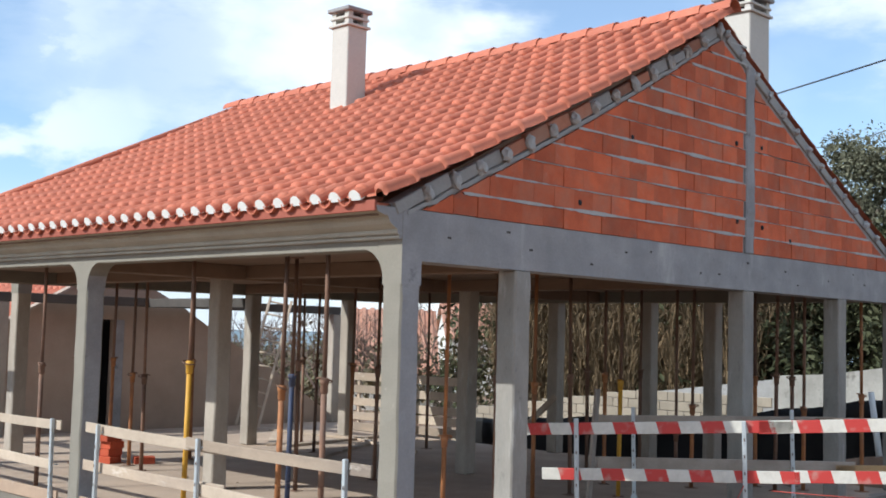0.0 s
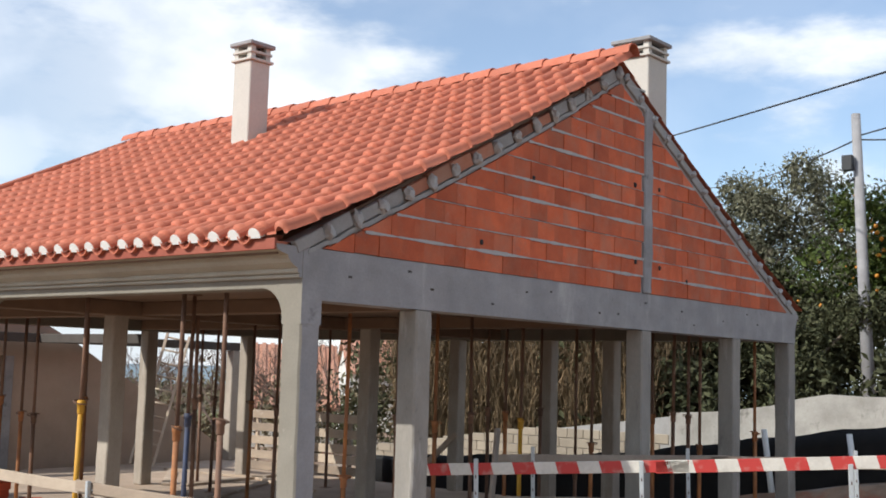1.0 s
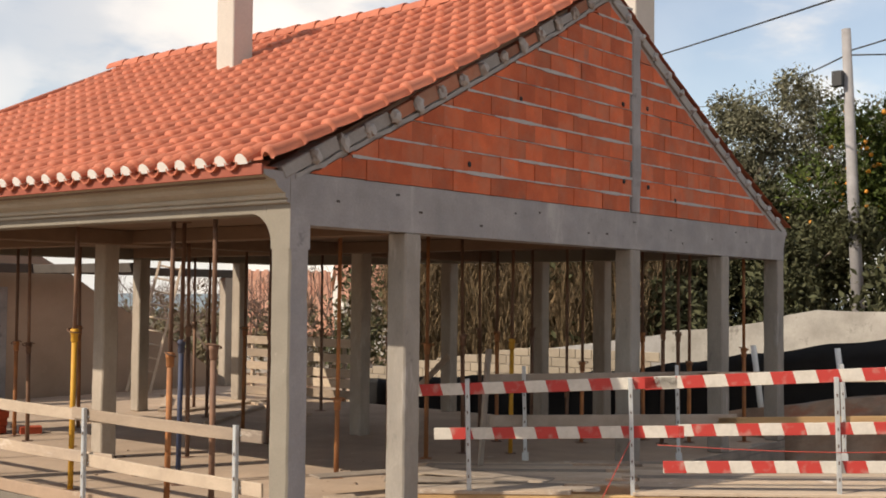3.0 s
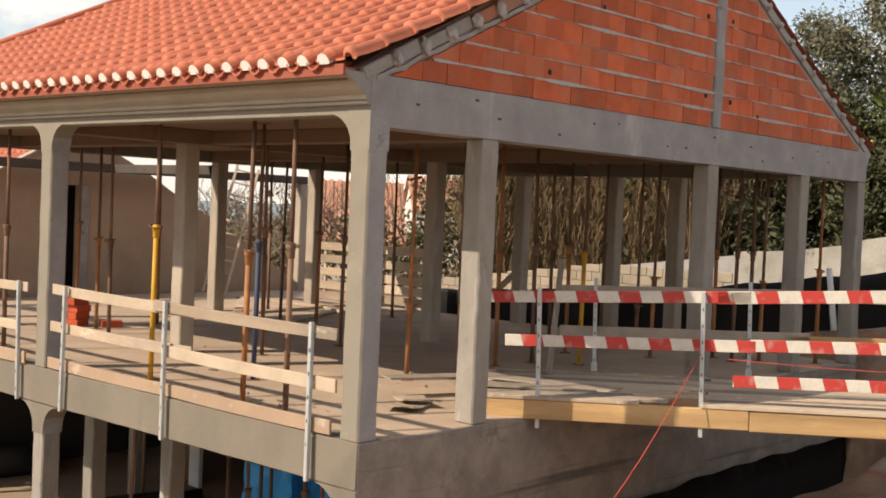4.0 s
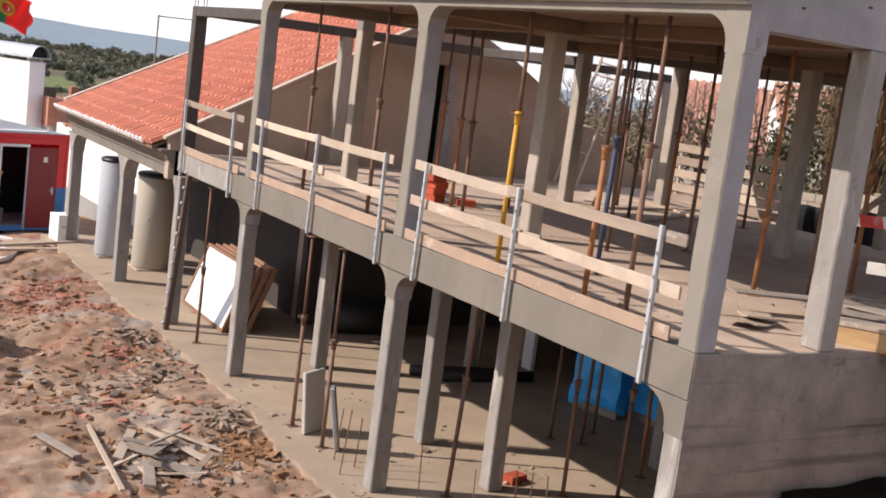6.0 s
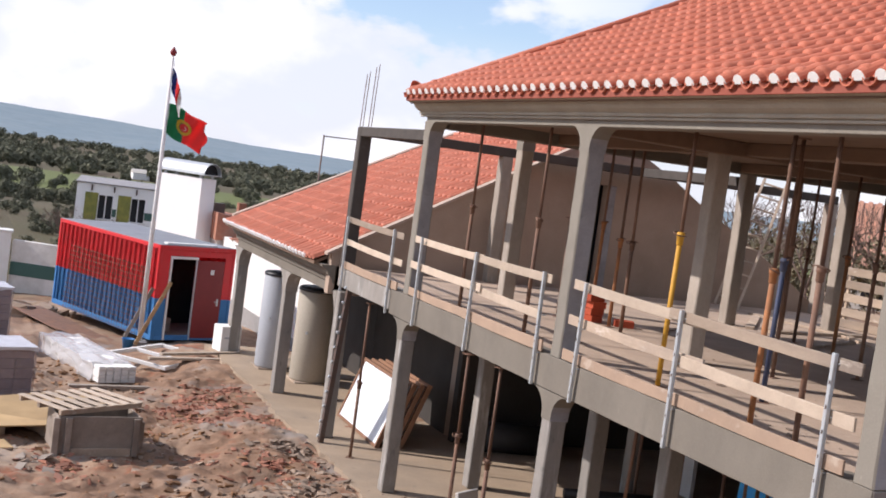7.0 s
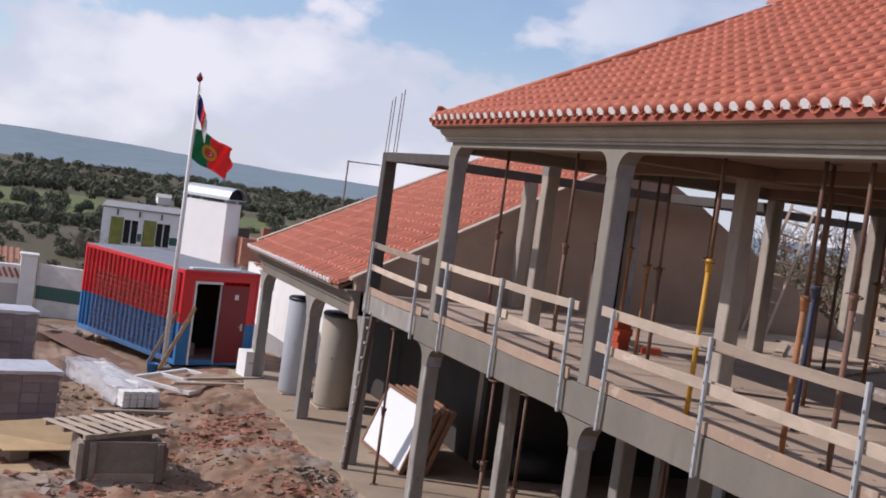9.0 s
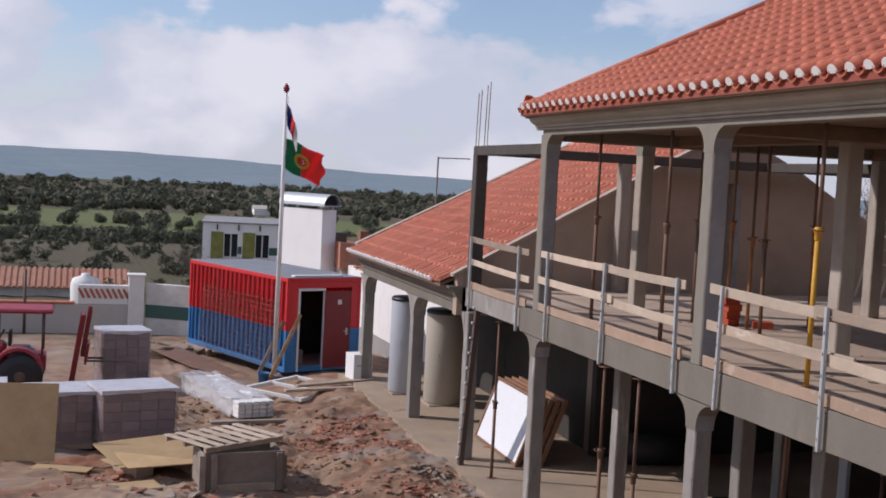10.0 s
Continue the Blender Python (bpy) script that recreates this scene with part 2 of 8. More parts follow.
M["white"] = material("white", (0.80, 0.79, 0.76), (0.66, 0.64, 0.60), 2.5, 0.4, 0.85, 0.08, 50)
M["whitewash"] = material("whitewash", (0.74, 0.72, 0.68), (0.5, 0.47, 0.42), 1.2, 0.6, 0.9, 0.15, 30, third=(0.33, 0.30, 0.26), third_scale=0.5, third_amount=0.5)
# dull white broken by broad dark blotches and ragged spots
M["old_white"] = material("old_white", (0.42, 0.40, 0.365), (0.27, 0.25, 0.225), 1.6, 0.7, 0.92, 0.2, 30, third=(0.19, 0.18, 0.16), third_scale=0.9, third_amount=0.75, spots=((0.13, 0.12, 0.105), 2.2, 0.58, 0.8))
M["white_bright"] = material("white_bright", (0.88, 0.87, 0.85), (0.80, 0.78, 0.75), 1.5, 0.5, 0.85, 0.08, 50)
M["brick_old"] = material("brick_old", (0.37, 0.155, 0.095), (0.27, 0.115, 0.075), 7.0, 0.6, 0.9, 0.25, 70, pieces=0.35, third=(0.32, 0.22, 0.165), third_scale=2.5, third_amount=0.6)
M["brick"] = material("brick", (0.56, 0.122, 0.045), (0.39, 0.084, 0.036), 4.0, 0.8, 0.85, 0.35, 70, pieces=0.22, third=(0.36, 0.16, 0.10), third_scale=2.5, third_amount=0.6, spots=((0.19, 0.12, 0.10), 1.6, 0.60, 0.65), marks=((0.40, 0.33, 0.29), (1, 1, 1), 9.0, 0.64, 0.5))
M["mortar"] = material("mortar", (0.33, 0.32, 0.31), (0.25, 0.24, 0.23), 5.0, 0.6, 0.95, 0.4, 45)
M["chimney"] = material("chimney", (0.52, 0.49, 0.44), (0.45, 0.42, 0.38), 2.0, 0.5, 0.9, 0.1, 50)
M["annex"] = material("annex", (0.42, 0.315, 0.24), (0.33, 0.245, 0.182), 0.9, 0.6, 0.93, 0.15, 40, third=(0.23, 0.172, 0.13), third_scale=0.5, third_amount=0.5, spots=((0.42, 0.33, 0.25), 2.5, 0.6, 0.5))
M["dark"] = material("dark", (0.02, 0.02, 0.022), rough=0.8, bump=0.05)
M["membrane"] = material("membrane", (0.018, 0.018, 0.02), (0.04, 0.037, 0.035), 3, 0.6, 0.55, 0.3, 60)
M["wood"] = material("wood", (0.45, 0.35, 0.26), (0.32, 0.245, 0.18), 4.0, 0.7, 0.82, 0.2, 60, pieces=0.3, third=(0.24, 0.195, 0.16), third_scale=1.5, third_amount=0.75, stretch=(1, 0.35, 1), spots=((0.62, 0.55, 0.47), 5.0, 0.58, 0.7))
M["wood_new"] = material("wood_new", (0.50, 0.325, 0.155), (0.33, 0.20, 0.095), 9.0, 0.95, 0.78, 0.2, 60, pieces=0.12, third=(0.30, 0.20, 0.11), third_scale=2.2, third_amount=0.6, stretch=(0.12, 1, 1), spots=((0.15, 0.085, 0.045), 2.6, 0.64, 0.8))
M["wood_grey"] = material("wood_grey", (0.34, 0.285, 0.235), (0.22, 0.18, 0.145), 4.0, 0.7, 0.85, 0.2, 60, pieces=0.2, third=(0.15, 0.12, 0.095), third_scale=1.6, third_amount=0.5)
M["ply"] = material("ply", (0.50, 0.345, 0.175), (0.39, 0.265, 0.13), 2.0, 0.7, 0.78, 0.1, 50, third=(0.27, 0.20, 0.13), third_scale=1.2, third_amount=0.5, pieces=0.12)
M["rust"] = material("rust", (0.20, 0.115, 0.078), (0.115, 0.072, 0.055), 6.0, 0.7, 0.78, 0.15, 60, metal=0.15, third=(0.23, 0.115, 0.06), third_scale=2.0, third_amount=0.55, pieces=0.25)
M["rust_orange"] = material("rust_orange", (0.42, 0.17, 0.058), (0.24, 0.105, 0.05), 6.0, 0.7, 0.75, 0.12, 60, metal=0.1, pieces=0.2, third=(0.15, 0.09, 0.065), third_scale=2.0, third_amount=0.6)
M["yellow"] = material("yellow", (0.62, 0.33, 0.03), (0.45, 0.22, 0.03), 6.0, 0.6, 0.6, 0.1, 60)
M["blue_steel"] = material("blue_steel", (0.035, 0.052, 0.11), (0.06, 0.055, 0.065), 6.0, 0.7, 0.65, 0.1, 60)
M["galvanised"] = material("galvanised", (0.52, 0.55, 0.56), (0.42, 0.44, 0.45), 8.0, 0.5, 0.5, 0.05, 60, metal=0.45)
M["steel_dark"] = material("steel_dark", (0.12, 0.10, 0.09), (0.18, 0.10, 0.07), 8.0, 0.6, 0.6, 0.1, 60, metal=0.5)
M["red_paint"] = material("red_paint", (0.68, 0.024, 0.03), (0.55, 0.022, 0.028), 2.0, 0.5, 0.45, 0.05, 40, third=(0.46, 0.06, 0.045), third_scale=1.0, third_amount=0.35)
M["red_dark"] = material("red_dark", (0.22, 0.02, 0.022), (0.17, 0.018, 0.02), 2.0, 0.5, 0.5, 0.05, 40)
M["blue_paint"] = material("blue_paint", (0.045, 0.20, 0.46), (0.04, 0.155, 0.36), 2.0, 0.5, 0.55, 0.05, 40)
M["roof_grey"] = material("roof_grey", (0.24, 0.25, 0.27), (0.18, 0.18, 0.19), 1.5, 0.6, 0.6, 0.1, 30)
M["tarp"] = material("tarp", (0.05, 0.48, 0.98), (0.02, 0.32, 0.80), 4.0, 0.5, 0.45, 0.5, 15)
M["wrap"] = material("wrap", (0.30, 0.19, 0.155), (0.18, 0.115, 0.095), 3.0, 0.6, 0.7, 0.4, 18, pieces=0.3, third=(0.34, 0.29, 0.28), third_scale=2.2, third_amount=0.4, gloss=0.6)
M["film"] = material("film", (0.44, 0.39, 0.42), (0.24, 0.21, 0.23), 4.0, 0.5, 0.22, 0.6, 12, gloss=0.6)
M["film"].node_tree.nodes["Principled BSDF"].inputs["Alpha"].default_value = 0.36
M["film_thick"] = material("film_thick", (0.66, 0.65, 0.66), (0.52, 0.51, 0.52), 4.0, 0.5, 0.2, 0.6, 12, gloss=0.6)
M["film_thick"].node_tree.nodes["Principled BSDF"].inputs["Alpha"].default_value = 0.5
M["wrap_white"] = material("wrap_white", (0.60, 0.58, 0.60), (0.36, 0.33, 0.34), 4.0, 0.5, 0.35, 0.5, 15, gloss=0.6)
M["tank_grey"] = material("tank_grey", (0.42, 0.44, 0.47), (0.37, 0.39, 0.42), 1.5, 0.4, 0.55, 0.04, 30)
M["tank_beige"] = material("tank_beige", (0.43, 0.385, 0.31), (0.37, 0.33, 0.27), 1.5, 0.4, 0.6, 0.04, 30)
M["black"] = material("black", (0.025, 0.025, 0.027), rough=0.45, bump=0.03)
M["shutter"] = material("shutter", (0.30, 0.28, 0.06), (0.15, 0.17, 0.055), 2.5, 0.8, 0.7, 0.1, 40)
M["green_band"] = material("green_band", (0.055, 0.12, 0.10), (0.08, 0.14, 0.12), 2, 0.5, 0.8, 0.05, 30)
M["flag_green"] = material("flag_green", (0.02, 0.22, 0.09), (0.016, 0.18, 0.07), 4, 0.4, 0.8, 0.1, 50)
M["flag_red"] = material("flag_red", (0.80, 0.06, 0.05), (0.70, 0.05, 0.045), 4, 0.4, 0.8, 0.1, 50)
M["flag_yellow"] = material("flag_yellow", (0.70, 0.50, 0.05), (0.6, 0.42, 0.05), 4, 0.4, 0.8, 0.1, 50)
M["flag_blue"] = material("flag_blue", (0.02, 0.035, 0.19), (0.02, 0.03, 0.15), 4, 0.4, 0.8, 0.1, 50)
M["rope"] = material("rope", (0.50, 0.07, 0.05), rough=0.7, bump=0.05)
M["bark"] = material("bark", (0.20, 0.165, 0.125), (0.13, 0.105, 0.08), 6, 0.6, 0.95, 0.4, 40, stretch=(1, 1, 0.3))
M["leaf_dark"] = material("leaf_dark", (0.055, 0.062, 0.03), (0.09, 0.085, 0.048), 0.8, 0.7, 0.7, 0.0, 20, gloss=0.12, pieces=0.4)
M["leaf_olive"] = material("leaf_olive", (0.15, 0.15, 0.098), (0.21, 0.20, 0.14), 0.8, 0.7, 0.7, 0.0, 20, gloss=0.12, pieces=0.35)
M["leaf_orange"] = material("leaf_orange", (0.042, 0.068, 0.015), (0.088, 0.098, 0.025), 0.8, 0.7, 0.6, 0.0, 20, gloss=0.12, pieces=0.4)
M["fruit"] = material("fruit", (0.70, 0.28, 0.02), rough=0.55, bump=0.05, pieces=0.15)
M["reed"] = material("reed", (0.185, 0.122, 0.062), (0.085, 0.058, 0.032), 0.9, 0.8, 0.85, 0.0, 20, pieces=0.5, third=(0.075, 0.066, 0.034), third_scale=0.5, third_amount=0.6)
M["twig"] = material("twig", (0.17, 0.12, 0.095), (0.12, 0.08, 0.065), 6, 0.6, 0.9, 0.0, 40)
M["far_leaf"] = material("far_leaf", (0.088, 0.096, 0.06), (0.16, 0.152, 0.10), 0.11, 0.8, 0.9, 0.0, 0.6, pieces=0.35)
M["striped"] = banded("striped", ((0.62, 0.585, 0.52), (0.44, 0.042, 0.035)), "X", 0.2, 0.25, wear=0.4)


# ---- mesh helpers ----
def box(bm, x0, x1, y0, y1, z0, z1, m=None):
    vs = [bm.verts.new(Vector(p)) for p in ((x0, y0, z0), (x1, y0, z0), (x1, y1, z0), (x0, y1, z0), (x0, y0, z1), (x1, y0, z1), (x1, y1, z1), (x0, y1, z1))]
    if m is not None:
        for v in vs:
            v.co = m @ v.co
    for f in ((3, 2, 1, 0), (4, 5, 6, 7), (0, 1, 5, 4), (1, 2, 6, 5), (2, 3, 7, 6), (3, 0, 4, 7)):
        bm.faces.new([vs[i] for i in f])
    return vs


def cbox(x0, x1, y0, y1, z0, z1, c=0.012, m=None):
    """A box of its own bmesh with chamfered edges."""
    bm = bmesh.new()
    box(bm, x0, x1, y0, y1, z0, z1)
    bmesh.ops.bevel(bm, geom=bm.edges[:], offset=c, segments=1, affect="EDGES")
    if m is not None:
        bm.transform(m)
    return bm


def rough(bm, axis, step=0.12, amount=0.007):
    """Uneven cast edges: cuts a bar along an axis and shifts its points a little."""
    co = [v.co[axis] for v in bm.verts]
    ln = max(co) - min(co)
    es = [e for e in bm.edges if abs(e.verts[0].co[axis] - e.verts[1].co[axis]) > ln * 0.8]
    bmesh.ops.subdivide_edges(bm, edges=es, cuts=max(2, int(ln / step)))
    for v in bm.verts:
        v.co += amount * noise.noise_vector(v.co * 7.3) + amount * 0.8 * noise.noise_vector(v.co * 1.9 + Vector((3, 1, 7)))
    return bm


def prism(bm, pts, origin, u, v, w):
    """Extrudes the polygon pts (pairs along u and v from origin) by the vector w."""
    o, u, v, w = Vector(origin), Vector(u), Vector(v), Vector(w)
    a = [bm.verts.new(o + u * p + v * q) for p, q in pts]
    b = [bm.verts.new(x.co + w) for x in a]
    k = len(pts)
    fs = [bm.faces.new(a[::-1]), bm.faces.new(b)]
    for i in range(k):
        fs.append(bm.faces.new((a[i], a[(i + 1) % k], b[(i + 1) % k], b[i])))
    bmesh.ops.recalc_face_normals(bm, faces=fs)
    return a + b


def rod(bm, p, q, r0, r1=None, n=10, caps=True):
    p, q = Vector(p), Vector(q)
    r1 = r0 if r1 is None else r1
    turn = (q - p).to_track_quat("Z", "Y")
    a, b = [], []
    for i in range(n):
        d = turn @ Vector((math.cos(2 * math.pi * i / n), math.sin(2 * math.pi * i / n), 0))
        a.append(bm.verts.new(p + d * r0))
        b.append(bm.verts.new(q + d * r1))
    for i in range(n):
        f = bm.faces.new((a[i], a[(i + 1) % n], b[(i + 1) % n], b[i]))
        f.smooth = n >= 8
    if caps:
        bm.faces.new(a[::-1])
        bm.faces.new(b)


def bm_tube(pts, r, n=6):
    """One continuous tube through a run of points."""
    bm = bmesh.new()
    pts = [Vector(p) for p in pts]
    rings = []
    for i, p in enumerate(pts):
        d = (pts[min(i + 1, len(pts) - 1)] - pts[max(i - 1, 0)]).normalized()
        m = d.to_track_quat("Z", "Y").to_matrix()
        rings.append([bm.verts.new(p + m @ Vector((r * math.cos(6.2832 * k / n), r * math.sin(6.2832 * k / n), 0))) for k in range(n)])
    for a, b in zip(rings, rings[1:]):
        for k in range(n):
            bm.faces.new((a[k], a[(k + 1) % n], b[(k + 1) % n], b[k])).smooth = True
    bm.faces.new(rings[0][::-1])
    bm.faces.new(rings[-1])
    return bm


def lathe(bm, profile, centre=(0, 0, 0), n=24):
    """A turned body from (radius, height) pairs, closed at both ends."""
    c = Vector(centre)
    rings = [[bm.verts.new(c + Vector((r * math.cos(2 * math.pi * i / n), r * math.sin(2 * math.pi * i / n), h))) for i in range(n)] for r, h in profile]
    for a, b in zip(rings, rings[1:]):
        for i in range(n):
            f = bm.faces.new((a[i], a[(i + 1) % n], b[(i + 1) % n], b[i]))
            f.smooth = True
    bm.faces.new(rings[0][::-1])
    bm.faces.new(rings[-1])


BASE = {}


def thing(name, at, label, category, group="", kind="", m=None):
    ob = new(name)
    ob.empty_display_size = 0.2
    ob.matrix_world = m if m is not None else Matrix.Translation(at)
    BASE[ob.name] = Vector(at)
    return tagged(ob, label, category, group, kind)


def mesh_of(name, bm, mat):
    me = bpy.data.meshes.new(name)
    bm.normal_update()
    bm.to_mesh(me)
    bm.free()
    me.materials.append(mat)
    return me


def part(name, bm, mat, parent=None, label="", local=False):
    """One mesh object under a thing or a part. bm is in world metres unless local."""
    if parent is not None and not local:
        o = BASE[parent.name]
        bm.transform(Matrix.Translation(-o))
    ob = new(name, mesh_of(name, bm, M[mat] if isinstance(mat, str) else mat))
    ob.parent = parent
    if parent is not None:
        BASE[ob.name] = BASE[parent.name]
    else:
        BASE[ob.name] = Vector((0, 0, 0))
    return tagged(ob, label) if label else ob


def bm_box(*a, m=None):
    bm = bmesh.new()
    box(bm, *a, m=m)
    return bm


def bm_prism(*a):
    bm = bmesh.new()
    prism(bm, *a)
    return bm


def bm_rod(*a, **k):
    bm = bmesh.new()
    rod(bm, *a, **k)
    return bm


def smooth(a, b, x):
    t = np.clip((x - a) / (b - a), 0, 1)
    return t * t * (3 - 2 * t)


# ---- ground ----
def fbm(x, y, s):
    """A cheap smooth roughness, from crossing waves."""
    z = np.zeros_like(x)
    for k, (a, b, p) in enumerate(((1.0, 0.35, 0.0), (-0.6, 0.9, 1.7), (0.25, -1.1, 4.1), (1.3, 1.2, 2.3), (-1.7, 0.5, 5.2), (0.7, -2.1, 0.8))):
        z += np.sin((a * x + b * y) * s * (1 + 0.37 * k) + p) / (1 + 0.5 * k)
    return z / 3


def lumps(x, y, size, seed):
    """Value noise: smooth lumps about one size across, from 0 to 1."""
    x, y = x / size, y / size
    i, j = np.floor(x), np.floor(y)
    u, v = x - i, y - j
    u, v = u * u * (3 - 2 * u), v * v * (3 - 2 * v)
    def at(a, b):
        h = np.sin(a * 127.1 + b * 311.7 + seed * 74.7) * 43758.5453
        return h - np.floor(h)
    return (at(i, j) * (1 - u) + at(i + 1, j) * u) * (1 - v) + (at(i, j + 1) * (1 - u) + at(i + 1, j + 1) * u) * v


def ground_z(x, y):
    x, y = np.asarray(x, float), np.asarray(y, float)
    yard = -3.22 - 0.04 * np.clip(y - 12, 0, 34) - 0.055 * np.clip(y - 30, 0, 13) + 0.04 * np.clip(y - 12, 0, 9) * smooth(-2.6, -0.6, x) * smooth(26, 22, y)
    far = np.hypot(x, np.clip(y - 20, 0, None))
    yard = yard - 9 * smooth(40, 260, far) - 13 * smooth(250, 1000, far) + 24 * smooth(1500, 4200, far)
    yard = yard + 0.05 * fbm(x, y, 2.3) + 0.03 * fbm(y, x, 6.1) + 1.2 * smooth(80, 400, far) * fbm(x, y, 0.011)
    rough = smooth(45, 30, y) * smooth(-20, -12, x)
    heaps = smooth(0.5, 0.95, lumps(x, y, 1.7, 1)) * 0.15 + (lumps(x, y, 0.8, 2) - 0.5) * 0.09 + (lumps(x, y, 0.37, 3) - 0.5) * 0.06 + (lumps(x, y, 0.19, 4) - 0.5) * 0.06 + (lumps(x, y, 0.13, 6) - 0.5) * 0.06
    yard = yard + rough * heaps * (0.5 + 0.5 * smooth(-0.35, -1.2, x)) - 0.05 * rough + 0.085 * rough * smooth(-2.2, -0.5, x)
    bank = -1.85 + 0.11 * (np.clip(x, 1, 9) - 1) + 0.25 * (lumps(x, y, 0.7, 7) - 0.5) + 0.14 * (lumps(x, y, 0.3, 8) - 0.5)
    trench = np.minimum(-3.2 + 2.1 * smooth(0.8, 8.5, x), -1.6) + 0.05 * fbm(x, y, 2.0)
    trench = trench + (bank - trench) * smooth(-0.40, -1.05, y) * smooth(0.9, 1.7, x)
    z = yard + (trench - yard) * smooth(0.7, 1.6, x) * smooth(1.0, 0.2, y) * smooth(60, 20, np.abs(x))
    east = -0.55 + 1.3 * smooth(7, -3, y) - 0.02 * np.clip(y - 8, 0, 40) + 0.04 * fbm(x, y, 1.7)
    z = z + (east - z) * smooth(9.45, 10.3, x) * smooth(120, 50, np.hypot(x, y))
    street = 0.2 + 0.02 * fbm(x, y, 1.1)
    z = z + (street - z) * smooth(-2.4 + 1.3 * smooth(0.9, 1.7, x), -4.6, y)
    inside = smooth(-0.25, -0.1, x) * smooth(9.5, 9.3, x) * smooth(-0.1, 0.1, y) * smooth(13.9, 13.6, y)
    return z * (1 - inside) + -3.4 * inside


def axis_steps(lo, hi, fine, lo_far, hi_far):
    mid = list(np.arange(lo, hi, fine))
    up, down, s = [hi], [lo], fine
    while up[-1] < hi_far:
        s *= 1.16
        up.append(up[-1] + s)
    s = fine
    while down[-1] > lo_far:
        s *= 1.16
        down.append(down[-1] - s)
    return np.array(down[:0:-1] + mid + up)


def build_ground():
    gx, gy = axis_steps(-6.5, 5.0, 0.06, -4300, 4300), axis_steps(-2.5, 21, 0.06, -900, 4500)
    xx, yy = np.meshgrid(gx, gy)
    zz = ground_z(xx, yy)
    w, h = len(gx), len(gy)
    idx = np.arange(w * h).reshape(h, w)
    faces = np.stack([idx[:-1, :-1], idx[:-1, 1:], idx[1:, 1:], idx[1:, :-1]], -1).reshape(-1, 4)
    me = bpy.data.meshes.new("ground")
    me.from_pydata(np.stack([xx, yy, zz], -1).reshape(-1, 3).tolist(), [], faces.tolist())
    me.polygons.foreach_set("use_smooth", [True] * len(me.polygons))
    me.materials.append(M["ground"])
    ob = new("ground", me)
    return tagged(ob, "bare reddish earth with rubble, grassy fields beyond", "ground", kind="structure")


def ground_material():
    m = M["ground"] = material("ground", (0.30, 0.182, 0.112), (0.14, 0.083, 0.053), 2.2, 0.9, 0.96, 1.0, 18, third=(0.39, 0.295, 0.21), third_scale=0.38, third_amount=0.95, spots=((0.30, 0.095, 0.045), 0.8, 0.56, 0.75), marks=((0.26, 0.235, 0.215), (1, 1, 1), 0.75, 0.55, 0.75))
    n, l = m.node_tree.nodes, m.node_tree.links
    b = n["Principled BSDF"]
    old = b.inputs["Base Color"].links[0].from_socket
    co = n.new("ShaderNodeTexCoord")
    sp = n.new("ShaderNodeSeparateXYZ")
    l.new(co.outputs["Object"], sp.inputs[0])
    big = n.new("ShaderNodeTexNoise")
    big.inputs["Scale"].default_value, big.inputs["Detail"].default_value = 0.03, 9
    l.new(co.outputs["Object"], big.inputs["Vector"])
    cr = n.new("ShaderNodeValToRGB")
    e = cr.color_ramp.elements
    e[0].position, e[0].color = 0.36, (0.088, 0.060, 0.032, 1)
    e[1].position, e[1].color = 0.66, (0.115, 0.083, 0.045, 1)
    mid = e.new(0.5)
    mid.color = (0.080, 0.070, 0.030, 1)
    l.new(big.outputs["Fac"], cr.inputs["Fac"])
    edge = n.new("ShaderNodeMath")      # meadow beyond the yard
    edge.operation = "MULTIPLY_ADD"
    edge.inputs[1].default_value = 12.0
    sm = n.new("ShaderNodeTexNoise")
    sm.inputs["Scale"].default_value, sm.inputs["Detail"].default_value = 0.3, 4
    l.new(co.outputs["Object"], sm.inputs["Vector"])
    l.new(sm.outputs["Fac"], edge.inputs[0])
    l.new(sp.outputs["Y"], edge.inputs[2])
    mr = n.new("ShaderNodeMapRange")
    mr.inputs["From Min"].default_value, mr.inputs["From Max"].default_value = 42, 56
    l.new(edge.outputs[0], mr.inputs["Value"])
    x = n.new("ShaderNodeMix")
    x.data_type = "RGBA"
    l.new(mr.outputs["Result"], x.inputs[0])
    l.new(old, x.inputs[6])
    far = n.new("ShaderNodeMath")       # a green crop field across the valley
    far.operation = "MULTIPLY_ADD"
    far.inputs[1].default_value = 60.0
    l.new(big.outputs["Fac"], far.inputs[0])
    l.new(sp.outputs["Y"], far.inputs[2])
    crop = n.new("ShaderNodeValToRGB")
    e = crop.color_ramp.elements
    e[0].position, e[1].position = 0.312, 0.435
    e[0].color = e[1].color = (0, 0, 0, 1)
    e.new(0.317).color = (1, 1, 1, 1)
    e.new(0.430).color = (1, 1, 1, 1)
    scaled = n.new("ShaderNodeMath")
    scaled.operation = "MULTIPLY"
    scaled.inputs[1].default_value = 0.001
    l.new(far.outputs[0], scaled.inputs[0])
    l.new(scaled.outputs[0], crop.inputs["Fac"])
    green = n.new("ShaderNodeMix")
    green.data_type = "RGBA"
    green.inputs[7].default_value = (0.115, 0.135, 0.038, 1)
    l.new(crop.outputs["Color"], green.inputs[0])
    l.new(cr.outputs["Color"], green.inputs[6])
    l.new(green.outputs[2], x.inputs[7])
    l.new(x.outputs[2], b.inputs["Base Color"])


ground_material()
build_ground()

